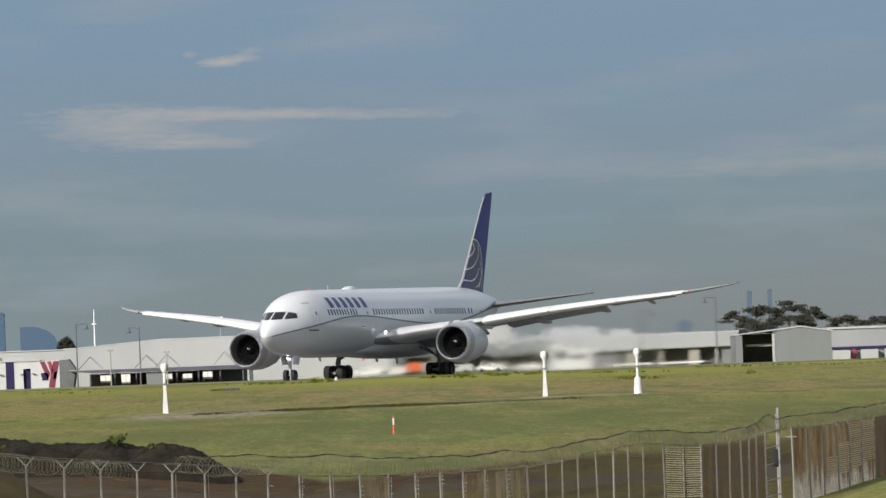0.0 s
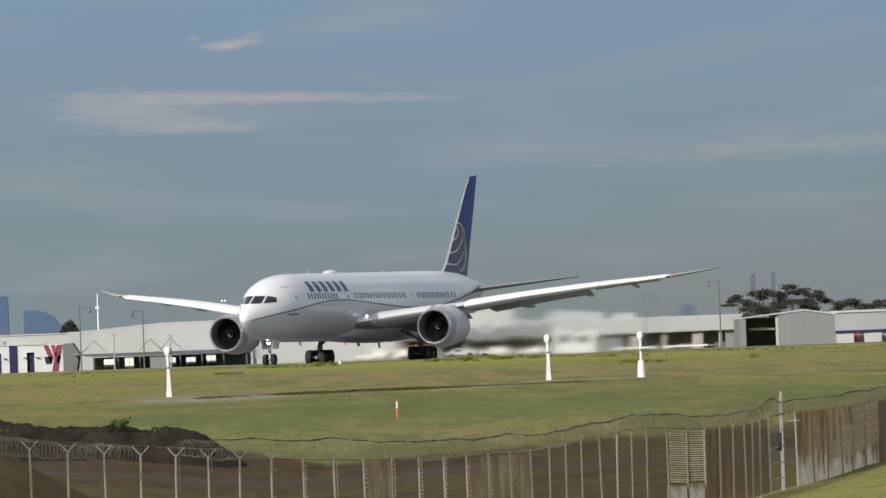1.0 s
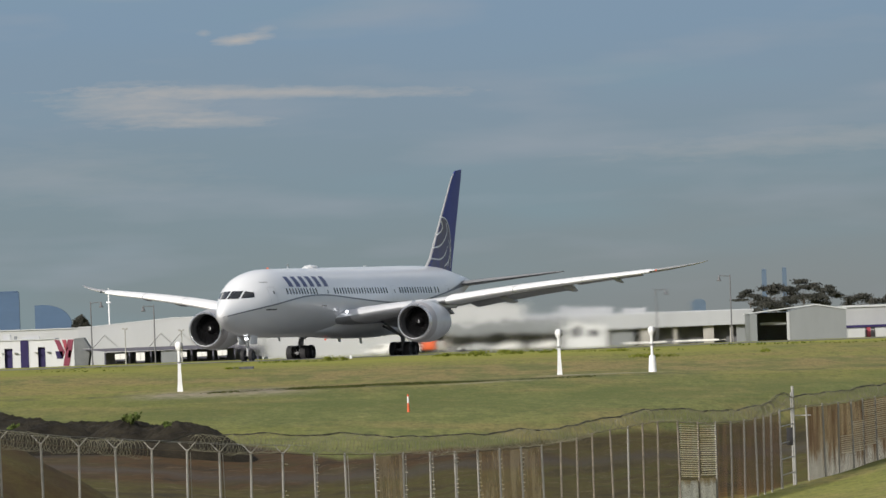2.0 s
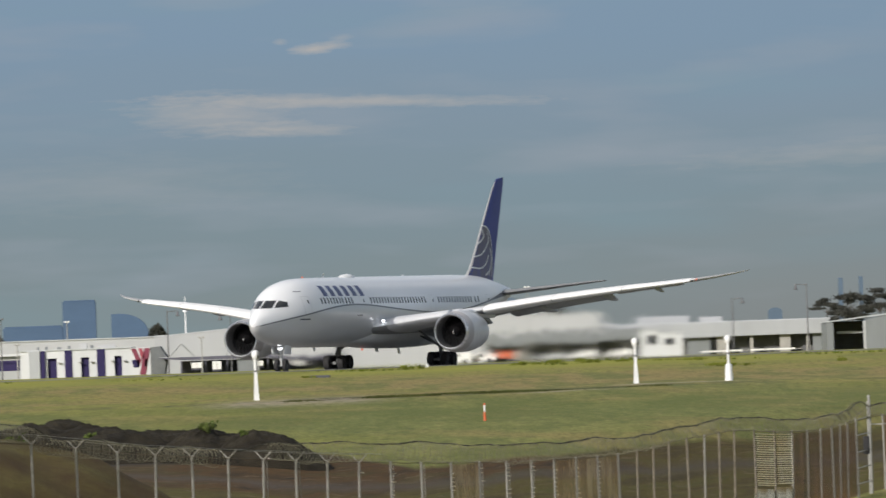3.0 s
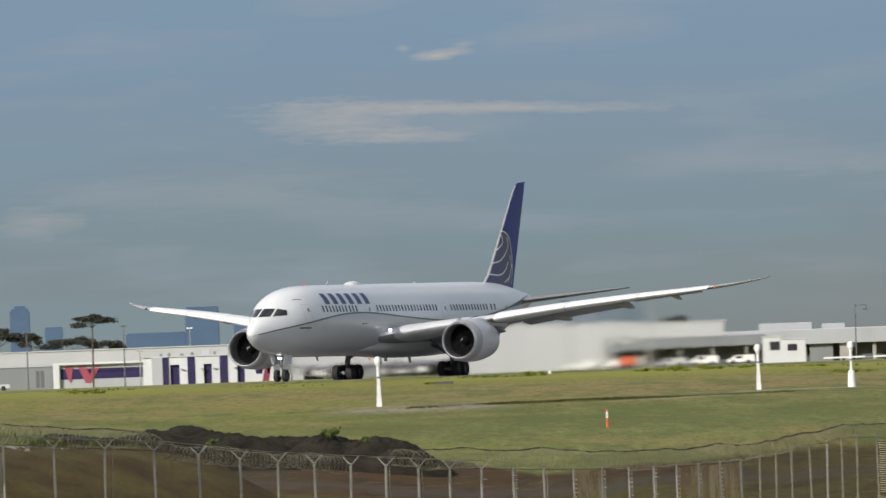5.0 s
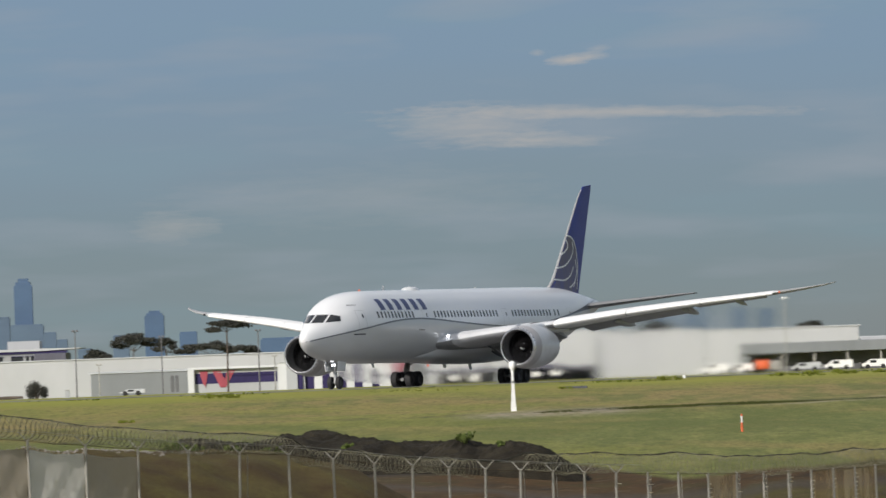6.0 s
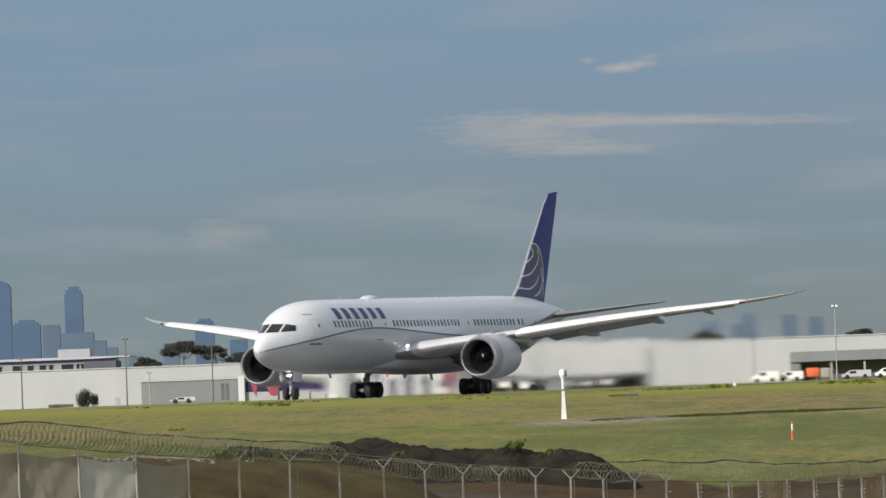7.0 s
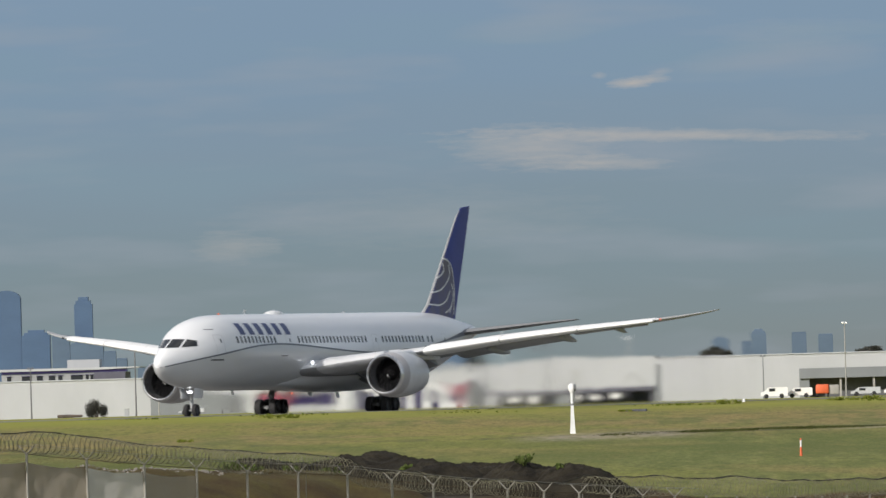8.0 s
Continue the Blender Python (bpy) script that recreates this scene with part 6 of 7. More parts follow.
def make_truck(x, width, low, high):
    """A box truck backed into a bay, its doors towards the runway."""
    ob = empty("box_truck", Matrix.Translation((x, 1418.6, -0.1)), "white box truck backed under the loading canopy", "truck", "trucks in the loading bays")
    body = part("cargo_box", boxes((-width / 2, width / 2, 0, 2.8, low, high), bevel=0.03), M_VANW, ob, "white cargo box", smooth=False)
    part("door_bar", boxes((-0.02, 0.02, -0.04, 0.0, low + 0.05, high - 0.05)), M_GALV, body, smooth=False)
    part("bumper", boxes((-width / 2, width / 2, 0.05, 0.2, low - 0.25, low - 0.1), bevel=0.02), M_SLATE, ob, smooth=False)
    for sx in (-1, 1):
        part("wheel", lathe(bmesh.new(), [(-0.1, 0.04), (-0.1, 0.22), (-0.07, 0.26), (0.07, 0.26), (0.1, 0.22), (0.1, 0.04)], 14, (sx * (width / 2 - 0.12), 0.9, 0.26), "X", True, True), M_TYRE, ob)


def make_van(x, y, length, height, mat, label, turn=0):
    ob = empty("parked_van", Matrix.Translation((x, y, -0.06)) @ pose(0, 0, 0, 0, 0, turn), label, "van", "vehicles parked by the sheds")
    w = 1.9
    bm = bmesh.new()
    prof = [(-length / 2, 0.35), (-length / 2, height * 0.55), (-length / 2 + 0.45, height * 0.62), (-length / 2 + 1.1, height * 0.97), (-length / 2 + 1.5, height), (length / 2 - 0.1, height), (length / 2, height * 0.93), (length / 2, 0.35)]
    loft(bm, [[Vector((px, yy * (w / 2) * (0.94 if pz > height * 0.6 else 1.0), pz)) for px, pz in prof] for yy in (-1, 1)], True, True, True)
    body = part("body", bm, mat, ob)
    part("window", boxes((-length / 2 + 1.2, -length / 2 + 2.1, -w / 2 - 0.01, -w / 2 + 0.07, height * 0.62, height * 0.9), bevel=0.02), M_GLASS, body)
    for wx in (-length / 2 + 0.8, length / 2 - 0.9):
        for sy in (-1, 1):
            part("wheel", lathe(bmesh.new(), [(-0.11, 0.05), (-0.11, 0.3), (-0.08, 0.34), (0.08, 0.34), (0.11, 0.3), (0.11, 0.05)], 16, (wx, sy * (w / 2 - 0.1), 0.34), "Y", True, True), M_TYRE, ob)


M_VANW = material("white_vehicle_paint", (0.75, 0.75, 0.74), 0.3, vary=0.06, scale=1, coat=0.4)
M_SILVER = material("silver_vehicle_paint", (0.5, 0.51, 0.52), 0.3, metal=0.3, vary=0.06, scale=1, coat=0.4)
for tx, tw, t0, t1 in ((-50.5, 1.5, 0.75, 1.58), (-47.5, 1.3, 0.45, 1.66), (-41.1, 0.9, 0.75, 1.5), (-38.4, 1.4, 0.75, 1.42), (-35.4, 1.4, 0.8, 1.6)):
    make_truck(tx, tw, t0, t1)
for vx, vy, vl, vh, vm, vlab in (
        (-11.6, 1380, 4.6, 1.9, M_VANW, "white van parked by the sheds"), (-8.0, 1382, 4.4, 1.7, M_VANW, "white van parked by the sheds"), (1.5, 1380, 5.0, 1.5, M_SILVER, "silver van parked by the sheds"), (6.2, 1384, 4.8, 1.7, M_VANW, "white van parked by the sheds"),
        (11.5, 1382, 4.6, 1.6, M_VANW, "white van parked by the sheds"), (-93.4, 1350, 4.2, 1.05, M_SILVER, "low silver parked car by the grey shed")):
    make_van(vx, vy, vl * 0.85, vh * 0.85, vm, vlab)
for tx, ty, tl in ((26.5, 1390, 6.0), (34.0, 1392, 6.5)):
    tr = empty("flat_trailer", Matrix.Translation((tx, ty, -0.06)), "low white flat trailer parked by the sheds", "trailer", "vehicles parked by the sheds")
    part("deck", boxes((-tl / 2, tl / 2, -1.1, 1.1, 0.3, 0.55), bevel=0.03), M_VANW, tr, smooth=False)
    part("drawbar", boxes((tl / 2, tl / 2 + 1.0, -0.08, 0.08, 0.35, 0.45)), M_GALV, tr, smooth=False)
    for wx in (-0.5, 0.5):
        for sy in (-0.95, 0.95):
            part("wheel", lathe(bmesh.new(), [(-0.1, 0.05), (-0.1, 0.28), (0.1, 0.28), (0.1, 0.05)], 14, (wx - 0.6, sy, 0.28), "Y", True, True), M_TYRE, tr)


def make_orange_tank(x, y):
    ob = empty("orange_tank_truck", Matrix.Translation((x, y, -0.06)), "orange tank truck seen end-on", "truck")
    part("body", boxes((-0.95, 0.95, -2.6, 2.6, 0.5, 1.85), bevel=0.25), M_ORANGE, ob)
    part("cab", boxes((1.0, 2.4, -2.2, 1.0, 0.4, 1.75), bevel=0.15), M_CONC, ob, "grey cab")
    for wy in (-1.8, 1.8):
        for sx in (-0.8, 0.8):
            part("wheel", lathe(bmesh.new(), [(-0.13, 0.05), (-0.13, 0.42), (0.13, 0.42), (0.13, 0.05)], 16, (sx, wy, 0.42), "X", True, True), M_TYRE, ob)


make_orange_tank(-4.7, 1380)
low = empty("service_shed", Matrix.Translation((-8.3, 1440, -0.1)), "low grey service shed with a dark open front", "building")
part("roof", boxes((0, 24, -0.5, 12, 2.85, 4.4), bevel=0.05), M_GREYWALL, low, "grey fascia and roof", smooth=False)
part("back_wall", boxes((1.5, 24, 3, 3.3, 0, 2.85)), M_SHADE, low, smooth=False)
part("end_wall", boxes((0, 1.5, 0, 12, 0, 2.85)), M_GREYWALL, low, smooth=False)
for px in (6.0, 11.0, 16.0, 21.0):
    part("column", boxes((px, px + 0.3, 0, 0.3, 0, 2.85)), M_CONC, low, smooth=False)

office = empty("site_office", Matrix.Translation((14.9, 1400, -0.1)), "small white site office with two dark windows", "building")
part("wall", boxes((0, 1.0, 0, 0.2, 0, 3.8), (1.0, 2.5, 0, 0.2, 0, 1.9), (1.0, 2.5, 0, 0.2, 3.1, 3.8), (2.5, 3.6, 0, 0.2, 0, 3.4), (3.6, 5.0, 0, 0.2, 0, 1.75), (3.6, 5.0, 0, 0.2, 2.65, 3.4), (5.0, 6.2, 0, 0.2, 0, 3.2), (0, 0.2, 0.2, 5, 0, 3.6), (6.0, 6.2, 0.2, 5, 0, 3.2), (0, 6.2, 4.8, 5, 0, 3.2)), M_CLAD3, office, smooth=False)
part("roof", boxes((-0.15, 2.6, -0.15, 5.1, 3.8, 3.95), (2.6, 6.3, -0.15, 5.1, 3.4, 3.55)), M_ROOF, office, smooth=False)
for a, b, z0, z1 in ((1.0, 2.5, 1.9, 3.1), (3.6, 5.0, 1.75, 2.65)):
    wn = part("window", boxes((a, b, 0.12, 0.16, z0, z1)), M_GLASS, office, smooth=False)
    part("frame", boxes((a - 0.06, b + 0.06, -0.03, 0.0, z1, z1 + 0.07), (a - 0.06, b + 0.06, -0.05, 0.0, z0 - 0.07, z0)), M_GALV, wn, smooth=False)

bays = empty("workshop_row", Matrix.Translation((10.0, 1450, -0.1)), "long workshop with white fascia over dark bays", "building")
part("fascia", boxes((0, 34, -0.6, 0.0, 2.65, 4.85), bevel=0.04), M_CLAD2, bays, "white metal fascia", smooth=False)
part("roof", boxes((-0.2, 34.2, 0.0, 24, 4.65, 4.95)), M_ROOF, bays, smooth=False)
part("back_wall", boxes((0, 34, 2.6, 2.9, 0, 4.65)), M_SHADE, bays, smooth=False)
for i, px in enumerate((0.3, 11.5, 17.0, 22.0, 26.5, 30.5, 33.2)):
    part("pier", boxes((px, px + (0.5 if i % 2 else 1.6), 0.2, 0.6, 0, 2.75)), M_CONC, bays, smooth=False)
for a, b in ((12.5, 16.0), (31.5, 33.0)):
    part("roller_door", boxes((a, b, 0.35, 0.45, 0, 2.7)), M_GREYWALL, bays, smooth=False)
part("roof_unit", boxes((5.0, 13.0, 4, 7, 4.95, 6.0), (14.5, 18.0, 4, 7, 4.95, 5.7), bevel=0.05), M_CLAD2, bays, smooth=False)

hangar = empty("hangar", Matrix.Translation((42.1, 1400, -0.1)), "grey gabled hangar shed with a dark open end", "hangar")
part("wall", boxes((5.6, 14.0, 0, 0.2, 0, 4.2), (13.8, 14.0, 0.2, 25, 0, 4.2), (0, 14, 24.8, 25, 0, 4.2), (0, 0.2, 0.2, 25, 0, 4.0)), M_GREYWALL, hangar, "grey metal cladding", smooth=False)
gb = bmesh.new()
loft(gb, [[Vector((x, yy, z)) for x, z in ((5.6, 4.2), (9.6, 4.95), (14.0, 4.2))] for yy in (0.0, 0.2)], True, True, True)
part("gable", gb, M_GREYWALL, hangar, smooth=False)
gb = bmesh.new()
loft(gb, [[Vector((x, yy, z)) for x, z in ((-0.2, 4.02), (9.6, 5.0), (14.2, 4.2), (14.2, 4.36), (9.6, 5.16), (-0.2, 4.18))] for yy in (-0.2, 25.2)], True, True, True)
part("roof", gb, M_ROOF, hangar, smooth=False)
part("lining", boxes((0.3, 5.6, 8, 8.2, 0, 4.0)), M_SHADE, hangar, "inner wall coloured dark for the hangar's shade", smooth=False)
part("door_jamb", boxes((5.35, 5.75, -0.1, 0.5, 0, 4.1), bevel=0.03), M_CLAD, hangar, "white door jamb", smooth=False)
part("jamb", boxes((0.0, 1.0, -0.1, 0.4, 0, 4.0)), M_GREYWALL, hangar, smooth=False)
part("beam", boxes((1.6, 5.35, 3.0, 3.3, 2.35, 2.7)), M_CLAD2, hangar, "pale crossbeam", smooth=False)

east = empty("warehouse", Matrix.Translation((57.8, 1450, -0.1)), "white warehouse with navy stripe at ground level", "building")
part("wall", boxes((0, 40, 0, 0.3, 1.75, 4.6), (0, 40, 0.5, 0.8, 0, 1.75)), M_EAST, east, smooth=False)
part("roof", boxes((-0.3, 40, -0.3, 30, 4.6, 4.9)), M_ROOF, east, smooth=False)
part("stripe", boxes((0, 40, -0.05, 0.0, 1.55, 1.9)), M_NAVYWALL, east, "navy stripe", smooth=False)
for px in (0.4, 4.6, 8.2):
    part("container", boxes((px, px + 2.6, -2.5, 0, 0, 1.4), bevel=0.03), M_CLAD, east, "white site container", smooth=False)
part("red_panel", boxes((3.3, 3.9, -0.9, -0.2, 0, 1.5)), M_REDWALL, east, "dark red panel", smooth=False)

upper = empty("terminal_building", Matrix.Translation((-142.5, 1600, -0.1)), "grey multi-storey terminal with flat white overhanging roof", "building")
part("wall", boxes((0, 19, 2, 2.4, 0, 7.54), (0, 19, 14, 14.4, 0, 7.5), (18.6, 19, 2.4, 14, 0, 7.5), (0, 0.4, 2.4, 14, 0, 7.5)), M_EAST, upper, smooth=False)
part("fascia", boxes((0, 21, 1.72, 1.98, 7.55, 7.95)), M_NAVYWALL, upper, "dark soffit band", smooth=False)
ub = bmesh.new()
loft(ub, [[Vector((x, yy, z)) for x, z in ((-1, 7.95), (17, 7.95), (23.2, 8.15), (23.2, 8.3), (17, 8.35), (-1, 8.35))] for yy in (1.45, 16)], True, True, True)
part("roof", ub, M_CLAD, upper, "thin white roof edge", smooth=False)
part("plant_room", boxes((10.9, 16.3, 4, 9, 8.35, 9.7), bevel=0.05), M_CLAD2, upper, "white rooftop plant room", smooth=False)
part("end_block", boxes((15.5, 20.8, 1.6, 13, 0, 7.53), bevel=0.05), M_SLATE, upper, "dark grey end block", smooth=False)
for i, (a, b) in enumerate(((0.9, 1.6), (3.4, 5.0), (5.9, 6.9), (7.9, 9.0), (9.5, 10.2), (11.6, 13.6), (14.1, 14.6), (14.9, 15.4))):
    wn = part("window", boxes((a, b, 1.93, 1.995, 6.1, 7.1)), M_GLASS, upper, smooth=False)
    part("sun_hood", boxes((a - 0.1, b + 0.1, 1.7, 1.93, 7.12, 7.2)), M_NAVYWALL, wn, smooth=False)


# ---- masts and street lamps ----
M_MAST = material("mast_steel", (0.13, 0.13, 0.14), 0.6, metal=0.2, vary=0.2, scale=2)
M_FLOOD = material("flood_head_white", (0.85, 0.85, 0.84), 0.4, vary=0.05, scale=2)


def make_lamp(x, y, h, arm, mat, label, r=0.11):
    ob = empty("street_lamp", Matrix.Translation((x, y, -0.1)), label, "street lamp", "lamps along the apron road")
    part("pole", lathe(bmesh.new(), [(0, r * 1.3), (0.6, r), (h, r * 0.65)], 10, (0, 0, 0), "Z", True, True), mat, ob)
    if arm:
        bm = bmesh.new()
        tube(bm, (0, 0, h - 0.25), (arm, 0, h - 0.1), 0.05, 0.045, 8)
        part("arm", bm, mat, ob)
        bm = bmesh.new()
        lathe(bm, [(0.0, 0.06), (-0.15, 0.12), (-0.55, 0.2), (-0.75, 0.36), (-0.8, 0.3)], 14, (arm, 0, h - 0.1), "Z", True, True)
        part("lamp_head", bm, mat, ob)
    else:
        for s in (-1, 1):
            part("lamp_head", boxes((s * 0.26 - 0.17, s * 0.26 + 0.17, -0.25, 0.1, h - 0.05, h + 0.22), bevel=0.05), M_FLOOD if h > 9 and mat is M_GALV else mat, ob)
    return ob


for lx, ly, lh, la, lm, ll in (
        (-53.1, 1380, 9.2, 1.5, M_MAST, "tall dark street lamp with one hanging arm"), (-44.05, 1380, 8.4, -1.5, M_MAST, "tall dark street lamp with one hanging arm"),
        (-101.2, 1350, 9.3, 0, M_MAST, "tall dark lamp mast with small heads"), (-116.0, 1350, 7.1, 0, M_MAST, "dark lamp mast with small heads"), (-89.05, 1350, 8.1, 0, M_MAST, "tall dark lamp mast by the shed"),
        (-75.4, 1350, 8.5, 0, M_MAST, "sturdy dark lamp mast with angled heads"), (39.4, 1400, 9.9, -1.6, M_MAST, "tall thin street lamp by the hangar"), (28.5, 1400, 8.2, 1.5, M_MAST, "tall thin street lamp by the workshop"),
        (-13.3, 1400, 6.2, 0, M_GREYWALL, "grey lamp mast before the warehouse"), (-101.6, 1400, 4.6, 0, M_GALV, "short twin floodlight post"), (-75.9, 1400, 5.0, 0, M_GALV, "short twin floodlight post"),
        (-49.0, 1400, 5.1, 0, M_GALV, "short twin floodlight post"), (-40.8, 1400, 4.6, 0, M_GALV, "short twin floodlight post"), (-1.3, 1400, 10.7, 0, M_GALV, "tall mast with white twin floodlights"),
        (-78.3, 1600, 9.2, 0, M_GALV, "mast with white twin floodlights behind the roof"), (-36.6, 1560, 10.4, 0, M_GALV, "mast with white twin floodlights behind the roof")):
    make_lamp(lx, ly, lh, la, lm, ll)
ant = empty("radio_mast", Matrix.Translation((-56.7, 1550, -0.1)), "slim white radio mast behind the cargo shed", "mast")
part("pole", lathe(bmesh.new(), [(0, 0.15), (9, 0.10), (10.9, 0.08), (12.4, 0.06)], 12, (0, 0, 0), "Z", True, True), M_FLOOD, ant)
part("ring", lathe(bmesh.new(), [(9.9, 0.2), (9.95, 0.4), (10.15, 0.4), (10.2, 0.2)], 14, (0, 0, 0), "Z", True, True), M_FLOOD, ant, "white antenna ring")

# ---- trees ----
M_BARK = material("bark", (0.10, 0.08, 0.065), 0.9, vary=0.4, scale=2, bump=0.5)
M_GUM = material("gum_leaf", (0.056, 0.060, 0.053), 0.8, vary=0.4, scale=0.5, second=(0.09, 0.09, 0.08), space="World", gloss=0.08)


def make_tree(x, y, z_bot, z_top, w, seed, label, clumps=9, flat=0.5, trunk=0.15, leaves=1500):
    """Tapered trunk with limbs; crown of leaf clumps from z_bot to z_top, w wide."""
    rnd = random.Random(seed)
    ob = empty("tree", Matrix.Translation((x, y, -0.1)), label, "tree", "trees beyond the sheds")
    spots = []
    clumps = int(clumps * 1.6)
    for i in range(clumps):
        u = (i + 0.5) / clumps
        px = (u - 0.5) * w + rnd.uniform(-0.06, 0.06) * w
        arch = 1 - (2 * u - 1) ** 2
        pz = z_bot + (z_top - z_bot) * (0.35 + 0.4 * arch + rnd.uniform(-0.2, 0.12))
        spots.append(((px, rnd.uniform(-0.4, 0.4) * w * 0.5, pz), (w / clumps * rnd.uniform(1.4, 2.6), w / clumps * 1.5, (z_top - z_bot) * rnd.uniform(0.10, 0.17) * (flat + 0.45))))
    bm = bmesh.new()
    fork = z_bot + 0.12 * (z_top - z_bot)
    tube(bm, (0, 0, 0), (rnd.uniform(-.2, .2), 0, fork), trunk, trunk * 0.7, 10)
    for c, r in spots:
        mid = Vector((c[0] * 0.55, c[1] * 0.5, fork + (c[2] - fork) * 0.6))
        tube(bm, (0, 0, fork - 0.1), mid, trunk * 0.3, trunk * 0.16, 6)
        tube(bm, mid, c, trunk * 0.16, trunk * 0.06, 5)
    part("trunk", bm, M_BARK, ob, "bare grey-brown trunk and limbs")
    leafy("crown", rnd, leaves * (4 if x > 50 else 6), spots, 0.2, M_GUM, ob, "sparse dark grey-green leaf clumps")
    return ob


for i, (tx, ty, zb, zt, tw, cl, lab) in enumerate((
        (-117.0, 1700, 7.4, 11.0, 6.6, 8, "dark gum tree with a flat spreading crown"), (-111.4, 1700, 7.0, 10.1, 3.0, 5, "dark gum tree with a ragged crown"),
        (-82.8, 1400, 8.6, 10.8, 4.4, 5, "tall bare-stemmed gum tree with a flat high crown"), (-103.2, 1700, 6.0, 9.3, 10.8, 10, "broad dark gum tree behind the warehouse"),
        (-95.9, 1700, 5.6, 8.1, 2.2, 4, "small dark tree behind the warehouse"), (-67.3, 1700, 5.2, 8.9, 2.2, 5, "small conical dark tree"),
        (53.0, 1750, 6.4, 9.6, 5.0, 6, "dark umbrella pine with a layered crown"), (57.5, 1752, 6.0, 10.9, 6.5, 8, "dark umbrella pine with a layered crown"), (62.5, 1750, 6.0, 11.6, 7.0, 9, "tall dark umbrella pine with a layered crown"), (67.0, 1756, 6.2, 10.4, 4.6, 6, "dark umbrella pine with gaps in its crown"),
        (56.0, 1746, 4.2, 7.8, 6.5, 7, "dense dark pine behind the hangar"), (62.8, 1746, 4.4, 8.6, 7.5, 9, "dense dark pine behind the hangar"), (73.0, 1750, 5.4, 8.2, 6.0, 7, "low dark umbrella pine"), (79.5, 1750, 5.2, 7.6, 5.0, 6, "low dark umbrella pine"), (-26.0, 1800, 6.5, 9.9, 5.0, 6, "dark tree behind the warehouse roof"), (3.5, 1800, 6.5, 9.6, 4.0, 5, "dark tree behind the warehouse roof"), (-123.5, 1700, 5.6, 8.4, 4.0, 5, "low dark tree behind the warehouse"))):
    make_tree(tx, ty, zb, zt, tw, 40 + i, lab, cl, (0.1 if tx > 50 else 0.4) if zt > 8.5 else 0.7, leaves=(600 if tx > 50 else 900) + int(tw * 130))


def make_bush(x, y, w, h):
    rnd = random.Random(2)
    ob = empty("bush", Matrix.Translation((x, y, 0.0)), "round dark bush before the warehouse wall", "bush")
    bm = bmesh.new()
    for _ in range(9):
        a = rnd.uniform(0, 6.3)
        tube(bm, (0, 0, -0.2), (math.cos(a) * w * 0.3, math.sin(a) * w * 0.3, h * rnd.uniform(0.4, 0.8)), 0.06, 0.02, 5)
    part("stems", bm, M_BARK, ob)
    leafy("foliage", rnd, 15000, [((-0.5, 0, h * 0.5), (0.8, 0.8, h * 0.4)), ((-0.1, 0.2, h * 0.58), (0.6, 0.7, h * 0.34)), ((0.95, 0, h * 0.36), (0.5, 0.6, h * 0.3)), ((-0.75, 0, h * 0.35), (0.55, 0.7, h * 0.32))], 0.09, M_GUM, ob)


make_bush(-102.9, 1300, 2.9, 2.3)
log = empty("timber_log", Matrix.Translation((-106.4, 1299.0, 0.12)), "dark weathered timber log lying before the warehouse", "log")
part("trunk", lathe(bmesh.new(), [(-1.7, 0.14), (-1.68, 0.2), (-0.4, 0.23), (0.8, 0.19), (1.68, 0.16), (1.7, 0.1)], 12, (0, 0, 0.1), "X", True, True), M_BARK, log)
box_ = empty("service_cabinet", Matrix.Translation((-98.9, 1302.0, -0.1)), "small pale service cabinet on the apron edge", "cabinet")
part("body", boxes((-0.3, 0.3, -0.25, 0.25, 0, 1.05), bevel=0.03), M_CLAD2, box_, smooth=False)
part("cap", boxes((-0.34, 0.34, -0.29, 0.29, 1.05, 1.13), bevel=0.02), M_GALV, box_, smooth=False)

# ---- the far city, the haze of distance put into its blue colours ----
M_CITY = material("haze_blue_tower", (0.066, 0.112, 0.195), 0.9, vary=0.10, scale=0.05, space="World", stretch=(1, 1, 2))
M_CITY2 = material("haze_grey_blue_tower", (0.088, 0.13, 0.19), 0.9, vary=0.10, scale=0.05, space="World", stretch=(1, 1, 2))


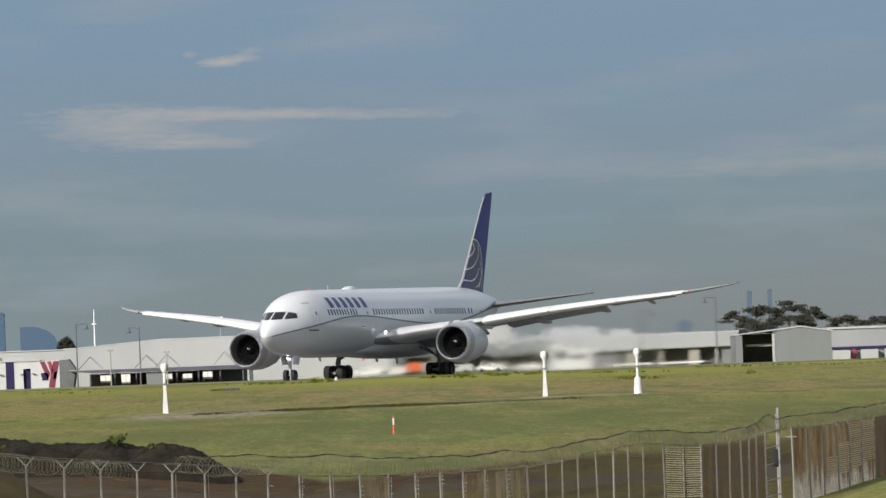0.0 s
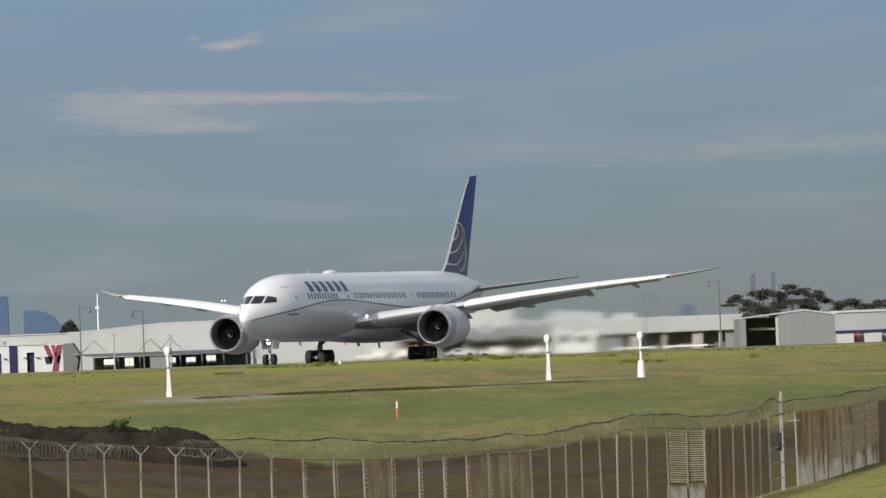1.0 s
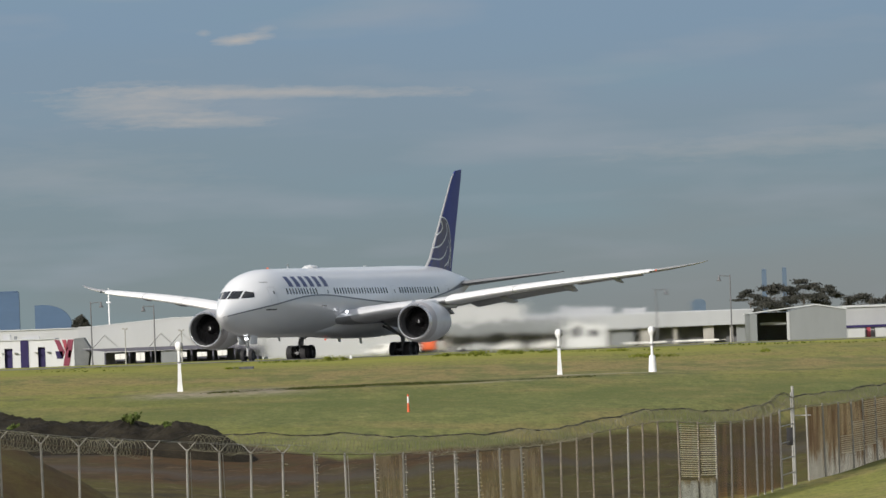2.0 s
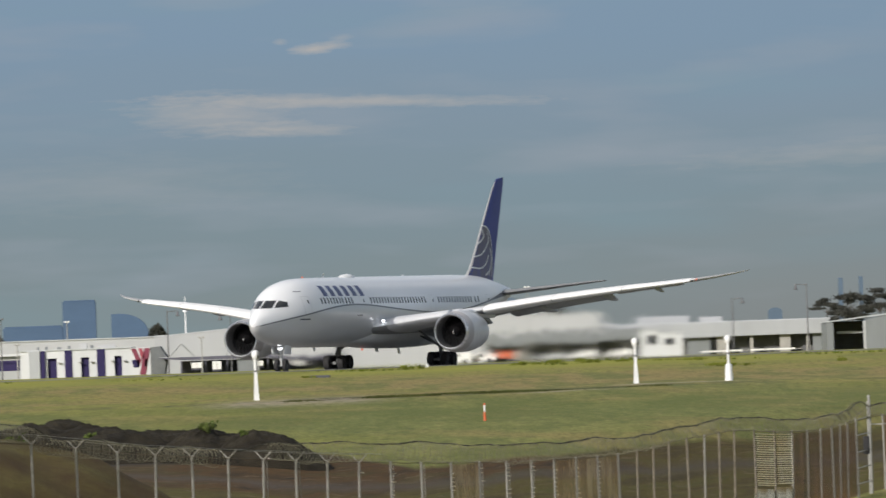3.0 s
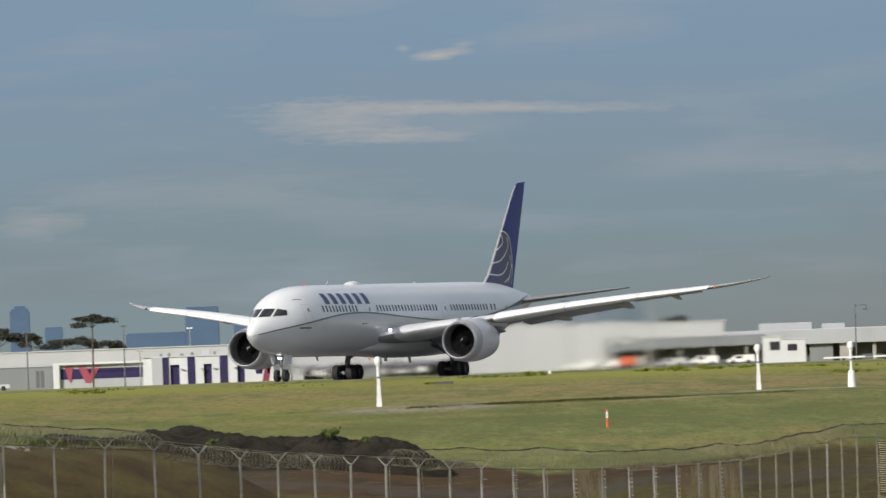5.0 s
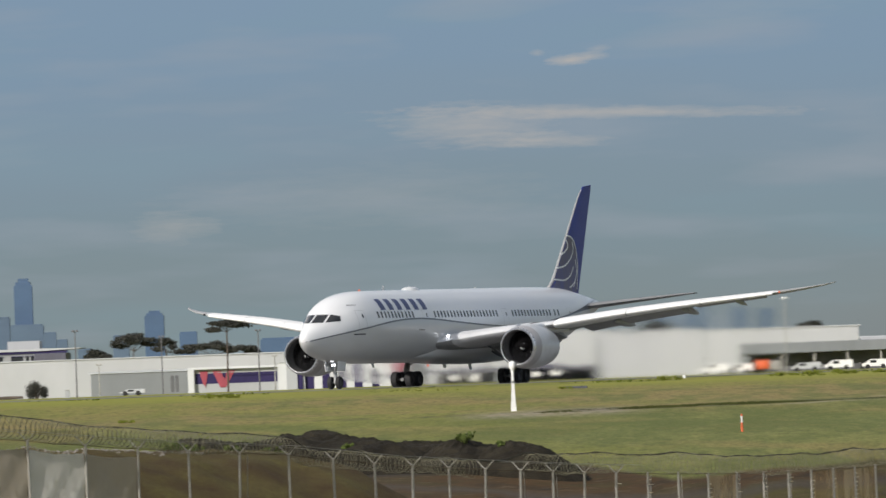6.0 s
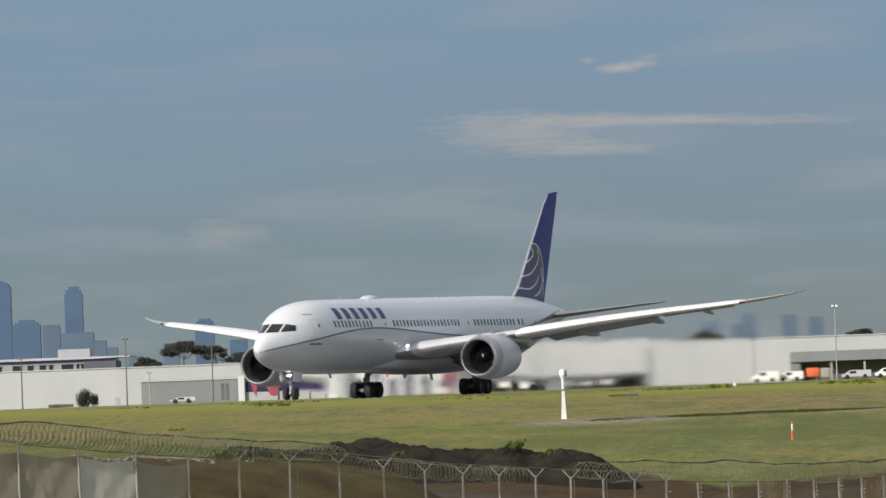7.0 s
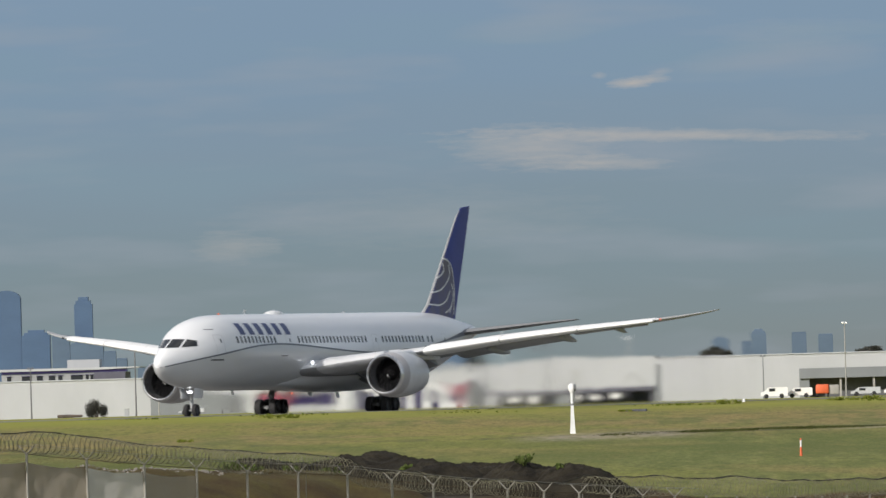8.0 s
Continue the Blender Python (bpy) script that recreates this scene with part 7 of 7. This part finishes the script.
def make_tower(x0, x1, y, top, mat, style, label="hazy blue high-rise tower in the distant city"):
    ob = empty("city_tower", Matrix.Translation(((x0 + x1) / 2, y, -0.1)), label, "tower", "distant city towers")
    w, d = x1 - x0, max(3.5, (x1 - x0) * 0.35)
    bm = bmesh.new()
    if style == "dome":
        pts = [(-w / 2, 0), (-w / 2, top * 0.995)] + [(-w / 2 + w * (0.2 + 0.8 * math.sin(a)), 17 + (top - 17) * math.cos(a) ** 0.8) for a in [i * math.pi / 2 / 10 for i in range(10)]] + [(w / 2, 15), (w / 2, 0)]
        loft(bm, [[Vector((x, yy, z)) for x, z in pts] for yy in (0, d)], True, True, True)
    elif style == "round":
        pts = [(-w / 2, 0), (-w / 2, top - w * 0.3)] + [(-w / 2 * math.cos(a), top - w * 0.3 + w * 0.3 * math.sin(a)) for a in [i * math.pi / 10 for i in range(1, 10)]] + [(w / 2, top - w * 0.3), (w / 2, 0)]
        loft(bm, [[Vector((x, yy, z)) for x, z in pts] for yy in (0, d)], True, True, True)
    else:
        box(bm, -w / 2, w / 2, 0, d, 0, top - (0.06 * top if style == "crown" else 0))
    part("shaft", bm, mat, ob, smooth=False)
    if style == "crown":
        part("crown", boxes((-w * 0.28, w * 0.3, 1, d - 1, top * 0.94 - 0.1, top), (-w * 0.42, w * 0.42, 0.6, d - 0.6, top * 0.94 - 0.1, top * 0.97), bevel=0.15), mat, ob, smooth=False)
    elif style == "flat":
        part("parapet", boxes((-w * 0.47, w * 0.47, 0.5, d - 0.5, top, top + 0.7), bevel=0.1), mat, ob, smooth=False)


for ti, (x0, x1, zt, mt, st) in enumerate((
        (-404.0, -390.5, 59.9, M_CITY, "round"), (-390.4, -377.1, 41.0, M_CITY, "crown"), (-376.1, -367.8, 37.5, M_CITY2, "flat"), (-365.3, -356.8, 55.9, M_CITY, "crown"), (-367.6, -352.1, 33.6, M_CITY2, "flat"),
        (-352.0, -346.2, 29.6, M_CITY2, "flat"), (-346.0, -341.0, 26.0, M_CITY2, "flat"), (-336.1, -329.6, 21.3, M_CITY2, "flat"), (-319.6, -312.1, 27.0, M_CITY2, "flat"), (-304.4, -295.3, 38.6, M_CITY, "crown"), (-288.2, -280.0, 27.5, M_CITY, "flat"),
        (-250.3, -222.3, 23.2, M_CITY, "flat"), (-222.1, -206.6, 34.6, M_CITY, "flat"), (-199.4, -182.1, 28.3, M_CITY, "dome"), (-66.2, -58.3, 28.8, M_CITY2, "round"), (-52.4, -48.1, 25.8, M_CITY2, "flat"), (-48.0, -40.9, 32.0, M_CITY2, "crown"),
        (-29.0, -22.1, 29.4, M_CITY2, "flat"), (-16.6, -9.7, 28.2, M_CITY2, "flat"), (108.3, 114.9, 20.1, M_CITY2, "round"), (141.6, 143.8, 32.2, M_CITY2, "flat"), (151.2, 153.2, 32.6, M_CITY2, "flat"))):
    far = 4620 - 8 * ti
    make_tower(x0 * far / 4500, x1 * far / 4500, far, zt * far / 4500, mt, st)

motions()
